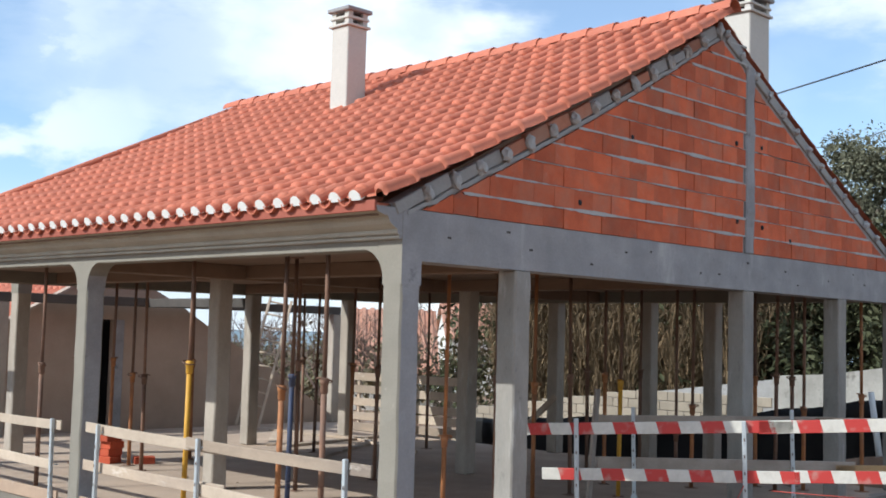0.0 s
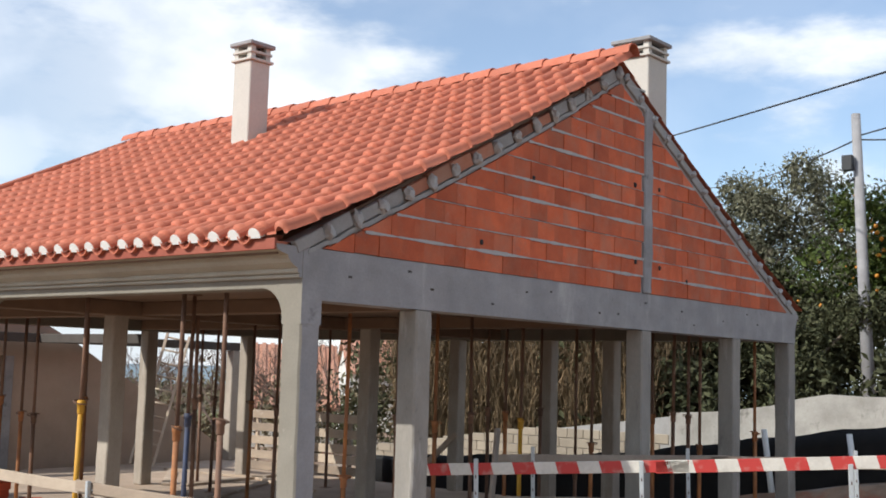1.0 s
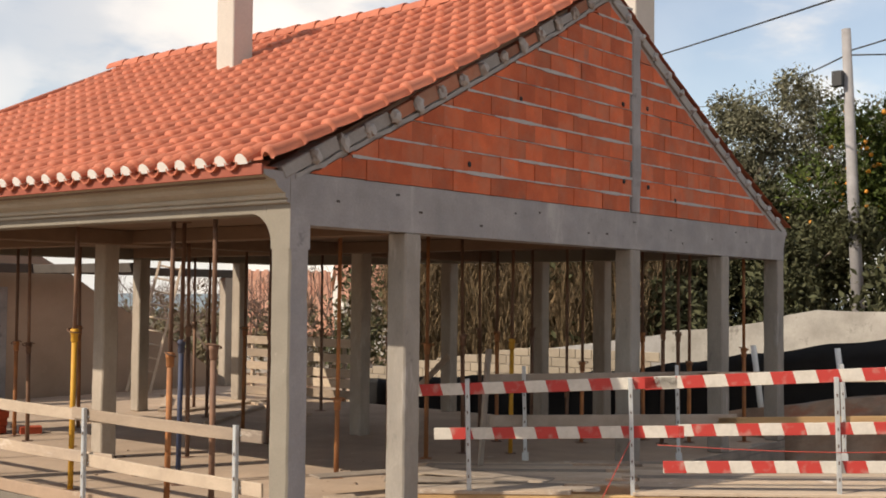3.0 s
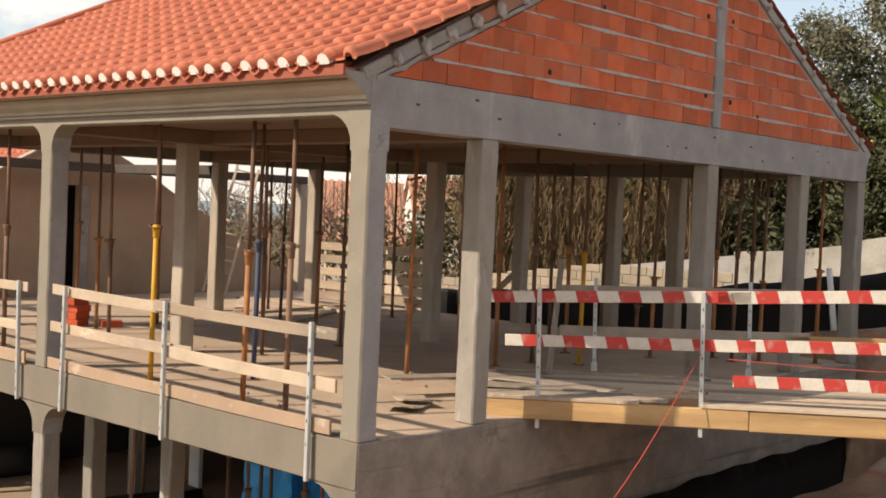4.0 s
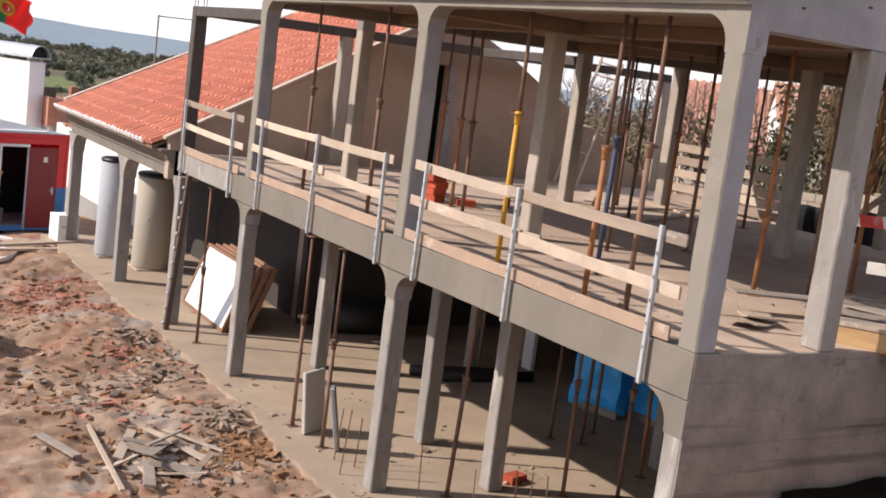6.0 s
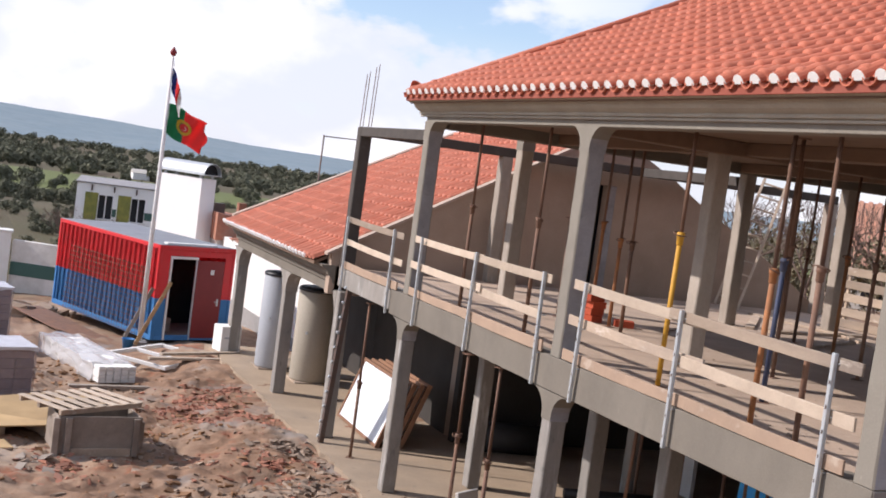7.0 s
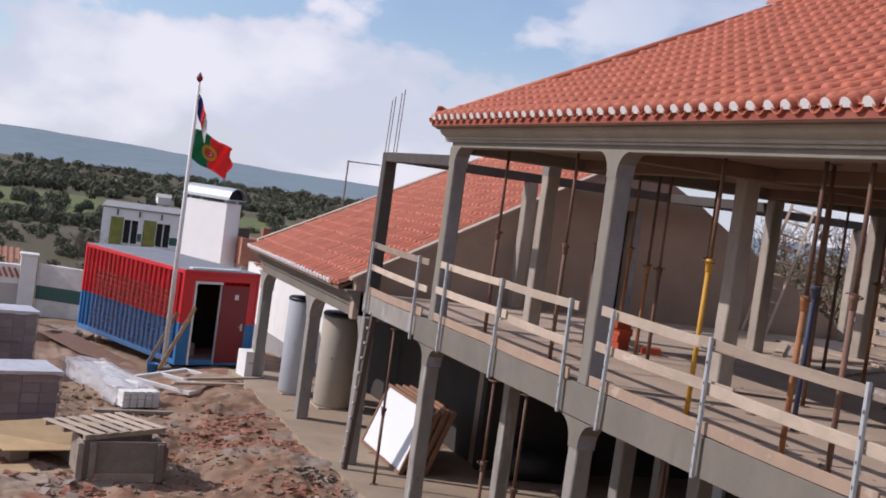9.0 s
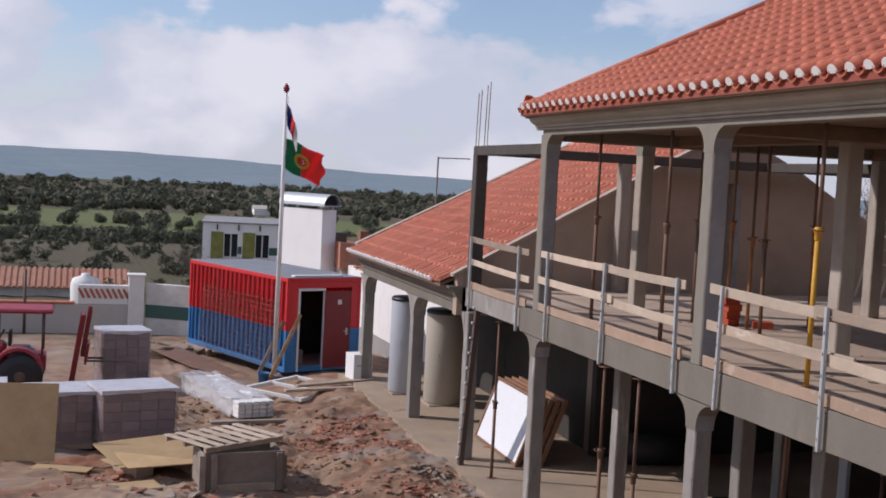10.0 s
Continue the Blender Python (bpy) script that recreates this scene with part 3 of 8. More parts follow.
# ---- the house under construction ----
W, D, DT = 9.83, 10.2, 13.55            # gable width, roofed depth, depth of the upper floor
Z_SOFFIT, Z_TOP, Z_LOW = 2.6, 3.0, -3.12
CS = 0.22                              # column side
house = thing("house", (0, 0, 0), "unfinished concrete and brick house with a new clay tile roof", "house")


def column(x, y, z0, z1, s=CS, parent=house):
    bm = cbox(-s / 2, s / 2, -s / 2, s / 2, z0, z1, 0.015)
    bm.transform(Matrix.Translation((x, y, 0)))
    return part("column", rough(bm, 2, 0.14, 0.006), "column", parent)


def two_tone(ob):
    """Bare grey concrete on the gable side of a rendered piece."""
    ob.data.materials.append(M["concrete"])
    for p in ob.data.polygons:
        if p.normal.y < -0.9:
            p.material_index = 1
    return ob


def capital(x0, x1, y, z_top, z_bot, both=True, side=1, r=0.25):
    """A flared head on a facade column, hollowed on its sides along y."""
    h = CS / 2 + 0.003
    drop = z_top - z_bot
    pts = [(-h, 0), (h, 0), (h, 0.05)]
    pts += [(h + r * (1 - math.cos(a)), 0.05 + (drop - 0.05) * math.sin(a)) for a in np.linspace(0, math.pi / 2, 8)][1:]
    if both:
        pts += [(-h - r * (1 - math.cos(a)), 0.05 + (drop - 0.05) * math.sin(a)) for a in np.linspace(math.pi / 2, 0, 8)]
    else:
        pts += [(-h, drop)]
    pts = [(p * side, q) for p, q in pts]
    bm = bm_prism(pts, (x0, y, z_bot), (0, 1, 0), (0, 0, 1), (x1 - x0, 0, 0))
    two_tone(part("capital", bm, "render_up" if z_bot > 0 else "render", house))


KY = (0.11, 5.15, 10.12)            # facade columns along y
for y in KY:
    up = column(0.11, y, 0, 2.42)
    up.data.materials[0] = M["render_up"]
    two_tone(up)
    column(0.11, y, Z_LOW, -0.70)
tc = column(0.11, DT - 0.11, 0, 2.57)
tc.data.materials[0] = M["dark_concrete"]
column(0.11, DT - 0.11, Z_LOW, -0.43)
capital(-0.003, 0.223, KY[0], 2.70, 2.40, both=False, side=1, r=0.27)
capital(-0.003, 0.223, KY[1], 2.70, 2.40)
capital(-0.003, 0.223, KY[2], 2.70, 2.40, both=False, side=-1)
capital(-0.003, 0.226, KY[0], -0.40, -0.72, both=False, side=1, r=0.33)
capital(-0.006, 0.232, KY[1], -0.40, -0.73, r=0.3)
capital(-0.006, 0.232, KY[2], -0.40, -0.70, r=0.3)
for x in (1.53, 5.545, 7.92, W - 0.11):
    column(x, 0.11, 0, Z_SOFFIT)
INNER = ((W - 0.11, 4.2), (W - 0.11, 3.0), (2.15, 5.55), (1.95, 10.6), (6.05, 4.87), (6.0, 10.05), (W - 0.11, 6.15), (W - 0.11, 10.12), (8.4, 10.22), (2.97, DT - 0.11), (10.8, DT - 0.11))
for x, y in INNER:
    inner = column(x, y, 0, 2.8 if y < 10.3 else 2.5 if y < 11 else 2.41)
    # inner columns carry the indoor fill light in their colour
    inner.data.materials[0] = M["column_in"]
capital(1.837, 2.063, 10.6, 2.76, 2.48, r=0.14)
for x, y in ((1.62, 4.88), (1.64, 6.65), (1.72, 10.45), (4.6, 5.1), (4.6, 10.2)):
    column(x, y, Z_LOW, -0.302, 0.22)

# floors
part("upper_slab", cbox(0.006, W - 0.01, 0.006, DT, -0.25, 0, 0.01), "slab", house, "dusty concrete floor slab")
part("upper_slab", cbox(W - 0.008, 11.0, D, DT, -0.25, -0.002, 0.01), "slab", house)
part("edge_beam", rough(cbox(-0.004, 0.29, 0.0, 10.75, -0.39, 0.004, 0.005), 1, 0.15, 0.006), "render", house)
part("edge_beam", cbox(0.0, 0.29, 10.752, DT + 0.004, -0.34, 0.004, 0.012), "column", house, "pale bare concrete edge of the terrace slab")
part("upper_ceiling", cbox(0.02, W - 0.02, 0.02, D - 0.02, 2.8, 2.97, 0.01), "soffit", house, "timber-shuttered underside of the attic floor")
for y in (5.2, 10.2):
    part("beam", cbox(0.3, W - 0.3, y - 0.125, y + 0.125, 2.62, 2.8, 0.01), "soffit", house)
for x in (2.3, 5.85):
    part("beam", cbox(x - 0.125, x + 0.125, 0.26, D - 0.26, 2.64, 2.8, 0.01), "soffit", house)
part("edge_beam", cbox(0.003, 0.22, 0.282, D, 2.69, 3.0, 0.008), "render_up", house)
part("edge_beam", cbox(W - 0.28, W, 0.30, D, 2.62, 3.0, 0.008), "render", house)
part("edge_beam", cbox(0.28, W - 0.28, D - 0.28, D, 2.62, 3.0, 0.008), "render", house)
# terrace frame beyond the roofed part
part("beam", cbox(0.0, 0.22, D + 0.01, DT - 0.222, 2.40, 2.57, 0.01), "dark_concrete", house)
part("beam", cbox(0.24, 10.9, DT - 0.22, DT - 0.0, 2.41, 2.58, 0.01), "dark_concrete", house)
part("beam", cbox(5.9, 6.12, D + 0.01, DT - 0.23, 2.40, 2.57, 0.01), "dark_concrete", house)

# gable beam, with the cornice profile at both ends
CORN = [(0.0, 2.768), (-0.035, 2.772), (-0.035, 2.795), (-0.02, 2.80), (-0.05, 2.81), (-0.055, 2.83), (-0.05, 2.845), (-0.085, 2.86), (-0.125, 2.885), (-0.15, 2.915),
        (-0.165, 2.945), (-0.205, 2.95), (-0.235, 2.96), (-0.28, 2.975), (-0.29, 3.02), (0.0, 3.02)]
gb = [(0, 2.6), (W, 2.6), (W, 3.02), (0, 3.02)]
gable_beam = part("gable_beam", bm_prism(gb, (0, 0, 0), (1, 0, 0), (0, 0, 1), (0, 0.28, 0)), "concrete", house, "grey cast concrete gable beam")
gable_beam.data.materials.append(M["render_up"])
for p in gable_beam.data.polygons:
    if p.normal.x < -0.9:
        p.material_index = 1
# tie holes as thin near-black plates, the shade within painted on the face
for k in range(14):
    hx, hz = 0.55 + k * 0.63 + 0.18 * math.sin(k * 2.3), 2.82 + 0.11 * math.sin(k * 1.7)
    part("tie_hole", cbox(hx - 0.022 - 0.01 * math.sin(k), hx + 0.022, -0.0025, 0.01, hz - 0.01, hz + 0.01, 0.002), "wall_dark", house)
two_tone(part("cornice", bm_prism(CORN, (-0.002, 0.002, 0), (1, 0, 0), (0, 0, 1), (0, D + 0.2, 0)), "cornice", house, "moulded render cornice under the eaves"))
two_tone(part("cornice", bm_prism([(-p * 0.4, q) for p, q in CORN], (W + 0.002, 0.002, 0), (1, 0, 0), (0, 0, 1), (0, D + 0.2, 0)), "cornice", house))
part("cornice", bm_prism([(-p * 0.7, q) for p, q in CORN], (0.0, D, 0), (0, 1, 0), (0, 0, 1), (W, 0, 0)), "cornice", house)

# lower floor
def ragged_edge():
    """The broken outer edge of the ground floor slab, from the far end back to the house corner."""
    rng = random.Random(44)
    turns = [(-0.35, 22.4), (-0.3, 17.5), (-0.4, 14.2), (-0.25, 12.6), (-0.35, 9.7), (-0.28, 8.2), (-0.5, 6.6), (-0.42, 4.0), (-0.62, 2.0), (-0.45, 0.0)]
    out = []
    for (x0, y0), (x1, y1) in zip(turns, turns[1:]):
        n = int((y0 - y1) / 0.16) + 1
        for i in range(n):
            t = i / n
            out.append((x0 + (x1 - x0) * t + rng.gauss(0, 0.035), y0 + (y1 - y0) * t + rng.uniform(-0.03, 0.03)))
    return out + [turns[-1]]


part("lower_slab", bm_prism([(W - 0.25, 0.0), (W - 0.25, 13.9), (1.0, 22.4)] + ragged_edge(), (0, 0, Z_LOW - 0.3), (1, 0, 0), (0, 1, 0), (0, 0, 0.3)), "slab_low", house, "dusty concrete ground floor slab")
part("basement_wall", rough(cbox(0.006, W, -0.008, 0.2, -3.35, -0.002, 0.005), 0, 0.2, 0.006), "basement", house, "board-marked concrete retaining wall")
# inner wall faces in near-black, painted as dark as the unlit depth
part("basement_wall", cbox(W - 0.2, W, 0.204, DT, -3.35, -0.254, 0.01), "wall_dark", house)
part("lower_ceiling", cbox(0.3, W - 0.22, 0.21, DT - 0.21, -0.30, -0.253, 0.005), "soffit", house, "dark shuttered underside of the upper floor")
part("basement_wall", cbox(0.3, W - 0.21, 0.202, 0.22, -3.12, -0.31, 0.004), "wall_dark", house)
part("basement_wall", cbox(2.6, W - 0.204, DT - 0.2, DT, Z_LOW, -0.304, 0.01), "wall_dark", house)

# ---- roof ----
EX, EZ, RX, RZ = -0.30, 3.09, W / 2, 5.71     # eave and ridge
SAG = 0.09                                    # how far the slopes hang below a straight line
Y0, YE, YR = -0.13, D + 0.22, 9.15             # verge, far eave, ridge end
PITCH, ROWS_N = 0.25, 16
SL = math.hypot(RX - EX, RZ - EZ)
CA, SA = (RX - EX) / SL, (RZ - EZ) / SL

def hang(u):
    """How far the slope hangs, u from 0 at the eave to 1 at the ridge, and the change of its tilt in degrees."""
    return -SAG * 4 * u * (1 - u), -math.degrees(SAG * 4 * (1 - 2 * u) / SL) * CA


def deck(bm):
    """Boarding under the tiles: two long slopes and the hipped end."""
    t = 0.05 + SAG
    def slab(pts):
        a = [bm.verts.new((p[0], p[1], p[2] - SAG - 0.01)) for p in pts]
        b = [bm.verts.new((p[0], p[1], p[2] - t)) for p in pts]
        k = len(pts)
        bm.faces.new(a)
        bm.faces.new(b[::-1])
        for i in range(k):
            bm.faces.new((a[i], b[i], b[(i + 1) % k], a[(i + 1) % k]))
    e, f = EX + 0.06, W - EX - 0.06
    slab([(e, 0.05, EZ - 0.01), (RX, 0.05, RZ - 0.04), (RX, YR, RZ - 0.04), (e, YE - 0.06, EZ - 0.01)])
    slab([(RX, 0.05, RZ - 0.04), (f, 0.05, EZ - 0.01), (f, YE - 0.06, EZ - 0.01), (RX, YR, RZ - 0.04)])
    slab([(e, YE - 0.06, EZ - 0.01), (RX, YR, RZ - 0.04), (f, YE - 0.06, EZ - 0.01)])
    bmesh.ops.recalc_face_normals(bm, faces=bm.faces[:])


bm = bmesh.new()
deck(bm)
roof = part("roof", bm, "soffit", house, "new terracotta clay tile roof on dark boarding")

TILE_ROW = SL / ROWS_N


def tile_shape():
    """One interlocking tile: a barrel and a pan. x across, y up the slope, z out of the roof."""
    prof = [(-0.127, 0.0)]
    for a in np.linspace(0.0, math.pi, 7):
        prof.append((-0.048 - 0.066 * math.cos(a), 0.004 + 0.082 * math.sin(a)))
    prof += [(0.07, -0.002), (0.127, 0.002)]
    prof = [(-x, z) for x, z in prof[::-1]]
    def ring(y, swell, lift):
        return [(0.048 + (x - 0.048) * (swell if z > 0.003 else 1), y, z * swell + lift) for x, z in prof]
    rings = [ring(0.0, 0.7, 0.0), ring(0.014, 1.08, 0.012), ring(0.06, 1.07, 0.010), ring(0.10, 0.97, 0.005), ring(TILE_ROW + 0.05, 0.90, -0.004)]
    k = len(prof)
    faces = [(r * k + i, r * k + i + 1, (r + 1) * k + i + 1, (r + 1) * k + i) for r in range(4) for i in range(k - 1)]
    return np.array(sum(rings, [])), faces


TV, TF = tile_shape()
tile_mesh = bpy.data.meshes.new("roof_tile")
tile_mesh.from_pydata(TV.tolist(), [], TF)
tile_mesh.polygons.foreach_set("use_smooth", [True] * len(tile_mesh.polygons))
tile_mesh.materials.append(M["tile"])


def merged(name, verts, faces, mat, parent, label="", smooth_it=False, kind="stuff"):
    me = bpy.data.meshes.new(name)
    me.from_pydata(verts, [], faces)
    if smooth_it:
        me.polygons.foreach_set("use_smooth", [True] * len(me.polygons))
    me.materials.append(M[mat])
    ob = new(name, me)
    ob.parent = parent
    return tagged(ob, label, kind=kind)


def lay_tiles():
    rest_v, rest_f = [], []
    rng = random.Random(4)
    left = Matrix(((0, CA, -SA, EX), (-1, 0, 0, 0), (0, SA, CA, EZ), (0, 0, 0, 1)))
    right = Matrix(((0, -CA, SA, W - EX), (1, 0, 0, 0), (0, SA, CA, EZ), (0, 0, 0, 1)))
    HL = math.hypot(YE - YR, RZ - EZ)
    hc, hs = (YE - YR) / HL, (RZ - EZ) / HL
    hip = Matrix(((-1, 0, 0, 0), (0, -hc, hs, YE), (0, hs, hc, EZ), (0, 0, 0, 1)))
    count = int((YE - Y0) / PITCH)
    def add(m):
        k = len(rest_v)
        a = np.array(m)
        rest_v.extend((TV @ a[:3, :3].T + a[:3, 3]).tolist())
        rest_f.extend([tuple(k + i for i in f) for f in TF])
    for r in range(ROWS_N):
        s = r * TILE_ROW
        for c in range(count + 1):
            y = Y0 + 0.125 + c * PITCH
            lim = YE - (YE - YR) * (s + 0.5 * TILE_ROW) / SL
            if y > lim + 0.03:
                continue
            jig = Matrix.Translation((rng.uniform(-0.003, 0.003), rng.uniform(-0.006, 0.006), rng.uniform(0, 0.003))) @ pose(0, 0, 0, rng.uniform(-0.3, 0.3), rng.uniform(-0.7, 0.7), rng.uniform(-0.4, 0.4))
            drop, tilt = hang(r / ROWS_N)
            ml = Matrix.Translation((0, y, drop)) @ left @ Matrix.Translation((0, s, 0)) @ pose(0, 0, 0, tilt) @ jig
            if y < 4.5:
                ob = new("roof_tile", tile_mesh)
                ob.parent = roof
                ob.matrix_local = ml
            else:
                add(ml)
            add(Matrix.Translation((0, y + 0.15, drop)) @ right @ Matrix.Translation((0, s, 0)) @ pose(0, 0, 0, tilt) @ jig)
    for r in range(int(HL / TILE_ROW) + 1):
        s = r * TILE_ROW
        half = (RX - EX) * (1 - (s + 0.42) / HL) - 0.15
        for c in range(int(2 * half / PITCH)):
            add(Matrix.Translation((RX - half + 0.125 + c * PITCH, 0, 0)) @ hip @ Matrix.Translation((0, s, 0)))
    merged("far_tiles", rest_v, rest_f, "tile", roof, smooth_it=True)


lay_tiles()


def half_pipe(bm, m, length, r0, r1, up=True, thick=0.014, n=8):
    """A thick half pipe along y from the origin of m."""
    s = 1 if up else -1
    rings = []
    for y, r in ((0, r0), (length, r1)):
        out = [bm.verts.new(m @ Vector((-r * math.cos(a), y, s * r * math.sin(a)))) for a in np.linspace(0, math.pi, n + 1)]
        inn = [bm.verts.new(m @ Vector((-(r - thick) * math.cos(a), y, s * (r - thick) * math.sin(a)))) for a in np.linspace(0, math.pi, n + 1)]
        rings.append((out, inn))
    (a, b), (c, d) = rings
    fs = []
    for i in range(n):
        fs += [bm.faces.new((a[i], a[i + 1], c[i + 1], c[i])), bm.faces.new((b[i + 1], b[i], d[i], d[i + 1])), bm.faces.new((a[i + 1], a[i], b[i], b[i + 1])), bm.faces.new((c[i], c[i + 1], d[i + 1], d[i]))]
    for i in (0, n):
        fs.append(bm.faces.new((a[i], c[i], d[i], b[i])))
    bmesh.ops.recalc_face_normals(bm, faces=fs)
    for f in fs:
        f.smooth = False


# ridge and hip tiles
def ridge_run(p, q, name="ridge_tile", step=0.40, lift=0.02):
    p, q = Vector(p), Vector(q)
    d = q - p
    k = int(d.length / step)
    turn = d.normalized().to_track_quat("Y", "Z").to_matrix().to_4x4()
    bm = bmesh.new()
    half_pipe(bm, Matrix(), step * 1.12, 0.128, 0.116)
    me = mesh_of(name, bm, M["tile"])
    for i in range(k + 1):
        ob = new(name, me)
        ob.parent = roof
        ob.matrix_local = Matrix.Translation(p + d * (i * step / d.length) + Vector((0, 0, lift))) @ turn @ pose(0, 0, 0, -2)


ridge_run((RX, Y0 - 0.03, RZ), (RX, YR, RZ))
for xe in (EX, W - EX):
    part("hip_mortar", bm_rod((xe, YE - 0.02, EZ + 0.0), (RX, YR, RZ + 0.0), 0.065, n=10), "tile", house)

# eaves: under-tiles and white mortared tile ends
def eaves():
    bm = bmesh.new()
    half_pipe(bm, Matrix(), 0.36, 0.082, 0.072, up=False, thick=0.012)
    under = mesh_of("eave_tile", bm, M["tile"])
    bm = bmesh.new()
    half_pipe(bm, Matrix(), 0.26, 0.080, 0.076, up=True)
    over = mesh_of("eave_tile", bm, M["tile"])
    bm = bmesh.new()
    pts = [(-0.069 * math.cos(a), 0.072 * math.sin(a)) for a in np.linspace(0, math.pi, 9)] + [(0.06, -0.016), (-0.06, -0.016)]
    prism(bm, pts, (0, 0, 0), (1, 0, 0), (0, 0, 1), (0, 0.05, 0))
    plug = mesh_of("mortar_end", bm, M["white"])
    along = Matrix(((0, CA, -SA, EX), (-1, 0, 0, 0), (0, SA, CA, EZ), (0, 0, 0, 1)))
    n = int((YE - Y0) / PITCH)
    rng = random.Random(9)
    for i in range(n + 1):
        y = Y0 + 0.125 + i * PITCH - 0.048
        if y > YE:
            break
        if i == 0:
            continue
        j = rng.uniform(-0.008, 0.008)
        for me, s, lift in ((over, -0.050, 0.010), (plug, -0.055, 0.011)):
            ob = new(me.name, me)
            ob.parent = roof
            ob.matrix_local = Matrix.Translation((0, y + j, 0)) @ along @ Matrix.Translation((0, s, lift))
        ob = new("eave_tile", under)
        ob.parent = roof
        ob.matrix_local = Matrix.Translation((0, y + 0.125, 0.0)) @ along @ Matrix.Translation((0, -0.050, 0.034)) @ pose(0, 0, 0, -22)
    # far end
    for i in range(int((W - 2 * EX) / PITCH)):
        x = EX + 0.1 + i * PITCH
        face = Matrix(((-1, 0, 0, x), (0, -0.52, 0.85, YE), (0, 0.85, 0.52, EZ), (0, 0, 0, 1)))
        for me, s in ((over, -0.06), (plug, -0.055)):
            ob = new(me.name, me)
            ob.parent = roof
            ob.matrix_local = face @ Matrix.Translation((0, s, 0.005))


eaves()
part("eave_board", cbox(-0.26, 0.0, 0.05, YE - 0.05, 3.021, 3.05, 0.006), "tile", house)
# this strip stands in the sun; its eave shade is painted in
part("eave_board", cbox(-0.316, -0.293, 0.0, YE - 0.05, 2.972, 3.062, 0.004), "clay", house, "smooth red clay strip under the eave tiles, overhang shade in its dark colour")
part("eave_board", cbox(0.0, W, D, YE - 0.03, 3.021, 3.05, 0.006), "tile", house)

# ---- gable wall of hollow bricks ----
def clip_poly(pts, a, b, c):
    """Keeps the side a*x + b*z <= c of a polygon."""
    out = []
    for i, p in enumerate(pts):
        q = pts[(i + 1) % len(pts)]
        dp, dq = a * p[0] + b * p[1] - c, a * q[0] + b * q[1] - c
        if dp <= 0:
            out.append(p)
        if dp * dq < 0:
            t = dp / (dp - dq)
            out.append((p[0] + (q[0] - p[0]) * t, p[1] + (q[1] - p[1]) * t))
    return out


SLOPE = (RZ - EZ) / (RX - EX)
M["mortar_pale"] = material("mortar_pale", (0.42, 0.41, 0.40), (0.32, 0.31, 0.30), 6.0, 0.6, 0.95, 0.4, 45)
UNDER = 0.30                           # vertical room between tile line and brick
gable = part("gable_wall", bm_prism([(-0.05, 3.022), (W + 0.05, 3.022), (RX * 1.5, 3.022 + (RZ - 3.152) / 2 - SAG), (RX, RZ - 0.16), (RX * 0.5, 3.022 + (RZ - 3.152) / 2 - SAG)], (0, 0.03, 0), (1, 0, 0), (0, 0, 1), (0, 0.15, 0)), "mortar", house, "orange hollow-brick gable wall with rough grey joints")


def gable_bricks():
    rng = random.Random(11)
    course, length = 0.2, 0.30
    z, row = 3.03, 0
    while z < RZ - UNDER:
        for x_from, x_to in ((-0.3, 5.455), (5.655, W + 0.3)):
            x = x_from - (0.15 if row % 2 else 0)
            while x < x_to:
                a, b = max(x, x_from), min(x + length - 0.0015, x_to - 0.005)
                x += length + rng.uniform(-0.004, 0.004)
                if b - a < 0.05:
                    continue
                gap = rng.uniform(0.006, 0.014)
                poly = [(a, z + rng.uniform(-0.003, 0.003)), (b, z + rng.uniform(-0.003, 0.003)), (b, z + course - gap), (a, z + course - gap)]
                low = EZ - UNDER + hang((RX - EX - abs((a + b) / 2 - RX)) / (RX - EX))[0]
                poly = clip_poly(poly, -SLOPE, 1, low - SLOPE * EX)
                poly = clip_poly(poly, SLOPE, 1, low + SLOPE * (W - EX)) if len(poly) > 2 else []
                if len(poly) < 3 or max(p[0] for p in poly) - min(p[0] for p in poly) < 0.04 or max(p[1] for p in poly) - min(p[1] for p in poly) < 0.03:
                    continue
                part("brick", bm_prism(poly, (0, 0.008 + rng.uniform(-0.007, 0.006), 0), (1, 0, 0), (0, 0, 1), (0, 0.04, 0)), "brick", gable)
        z += course
        row += 1
        # squeezed-out mortar along the bed joint
        half = (RX - EX) - (z - EZ + UNDER + 0.8 * SAG) / SLOPE
        for x_from, x_to in ((RX - half, 5.455), (5.655, RX + half)):
            if x_to - x_from < 0.3:
                continue
            n = int((x_to - x_from) / 0.045)
            bm = bmesh.new()
            lo, hi = [], []
            for i in range(n + 1):
                x = x_from + (x_to - x_from) * i / n
                w = max(0.0015, 0.0085 + 0.017 * noise.noise(Vector((x * 1.7, row * 7.7, 0))) + 0.009 * noise.noise(Vector((x * 13, row * 3.1, 4))) + (0.004 if row % 3 else -0.004))
                lo.append(bm.verts.new((x, -0.001, z - 0.008 - w)))
                hi.append(bm.verts.new((x, -0.001, z - 0.008 + w * 0.8)))
            for i in range(n):
                bm.faces.new((lo[i], lo[i + 1], hi[i + 1], hi[i]))
            back = bmesh.ops.extrude_face_region(bm, geom=bm.faces[:])["geom"]
            for v in back:
                if isinstance(v, bmesh.types.BMVert):
                    v.co.y += 0.03
            bmesh.ops.recalc_face_normals(bm, faces=bm.faces[:])
            part("mortar_joint", bm, "mortar_pale", gable)


part("tie_column", rough(cbox(5.46, 5.65, -0.004, 0.2, 3.02, 5.22, 0.015), 2, 0.1, 0.012), "concrete", house, "narrow concrete tie column in the gable")

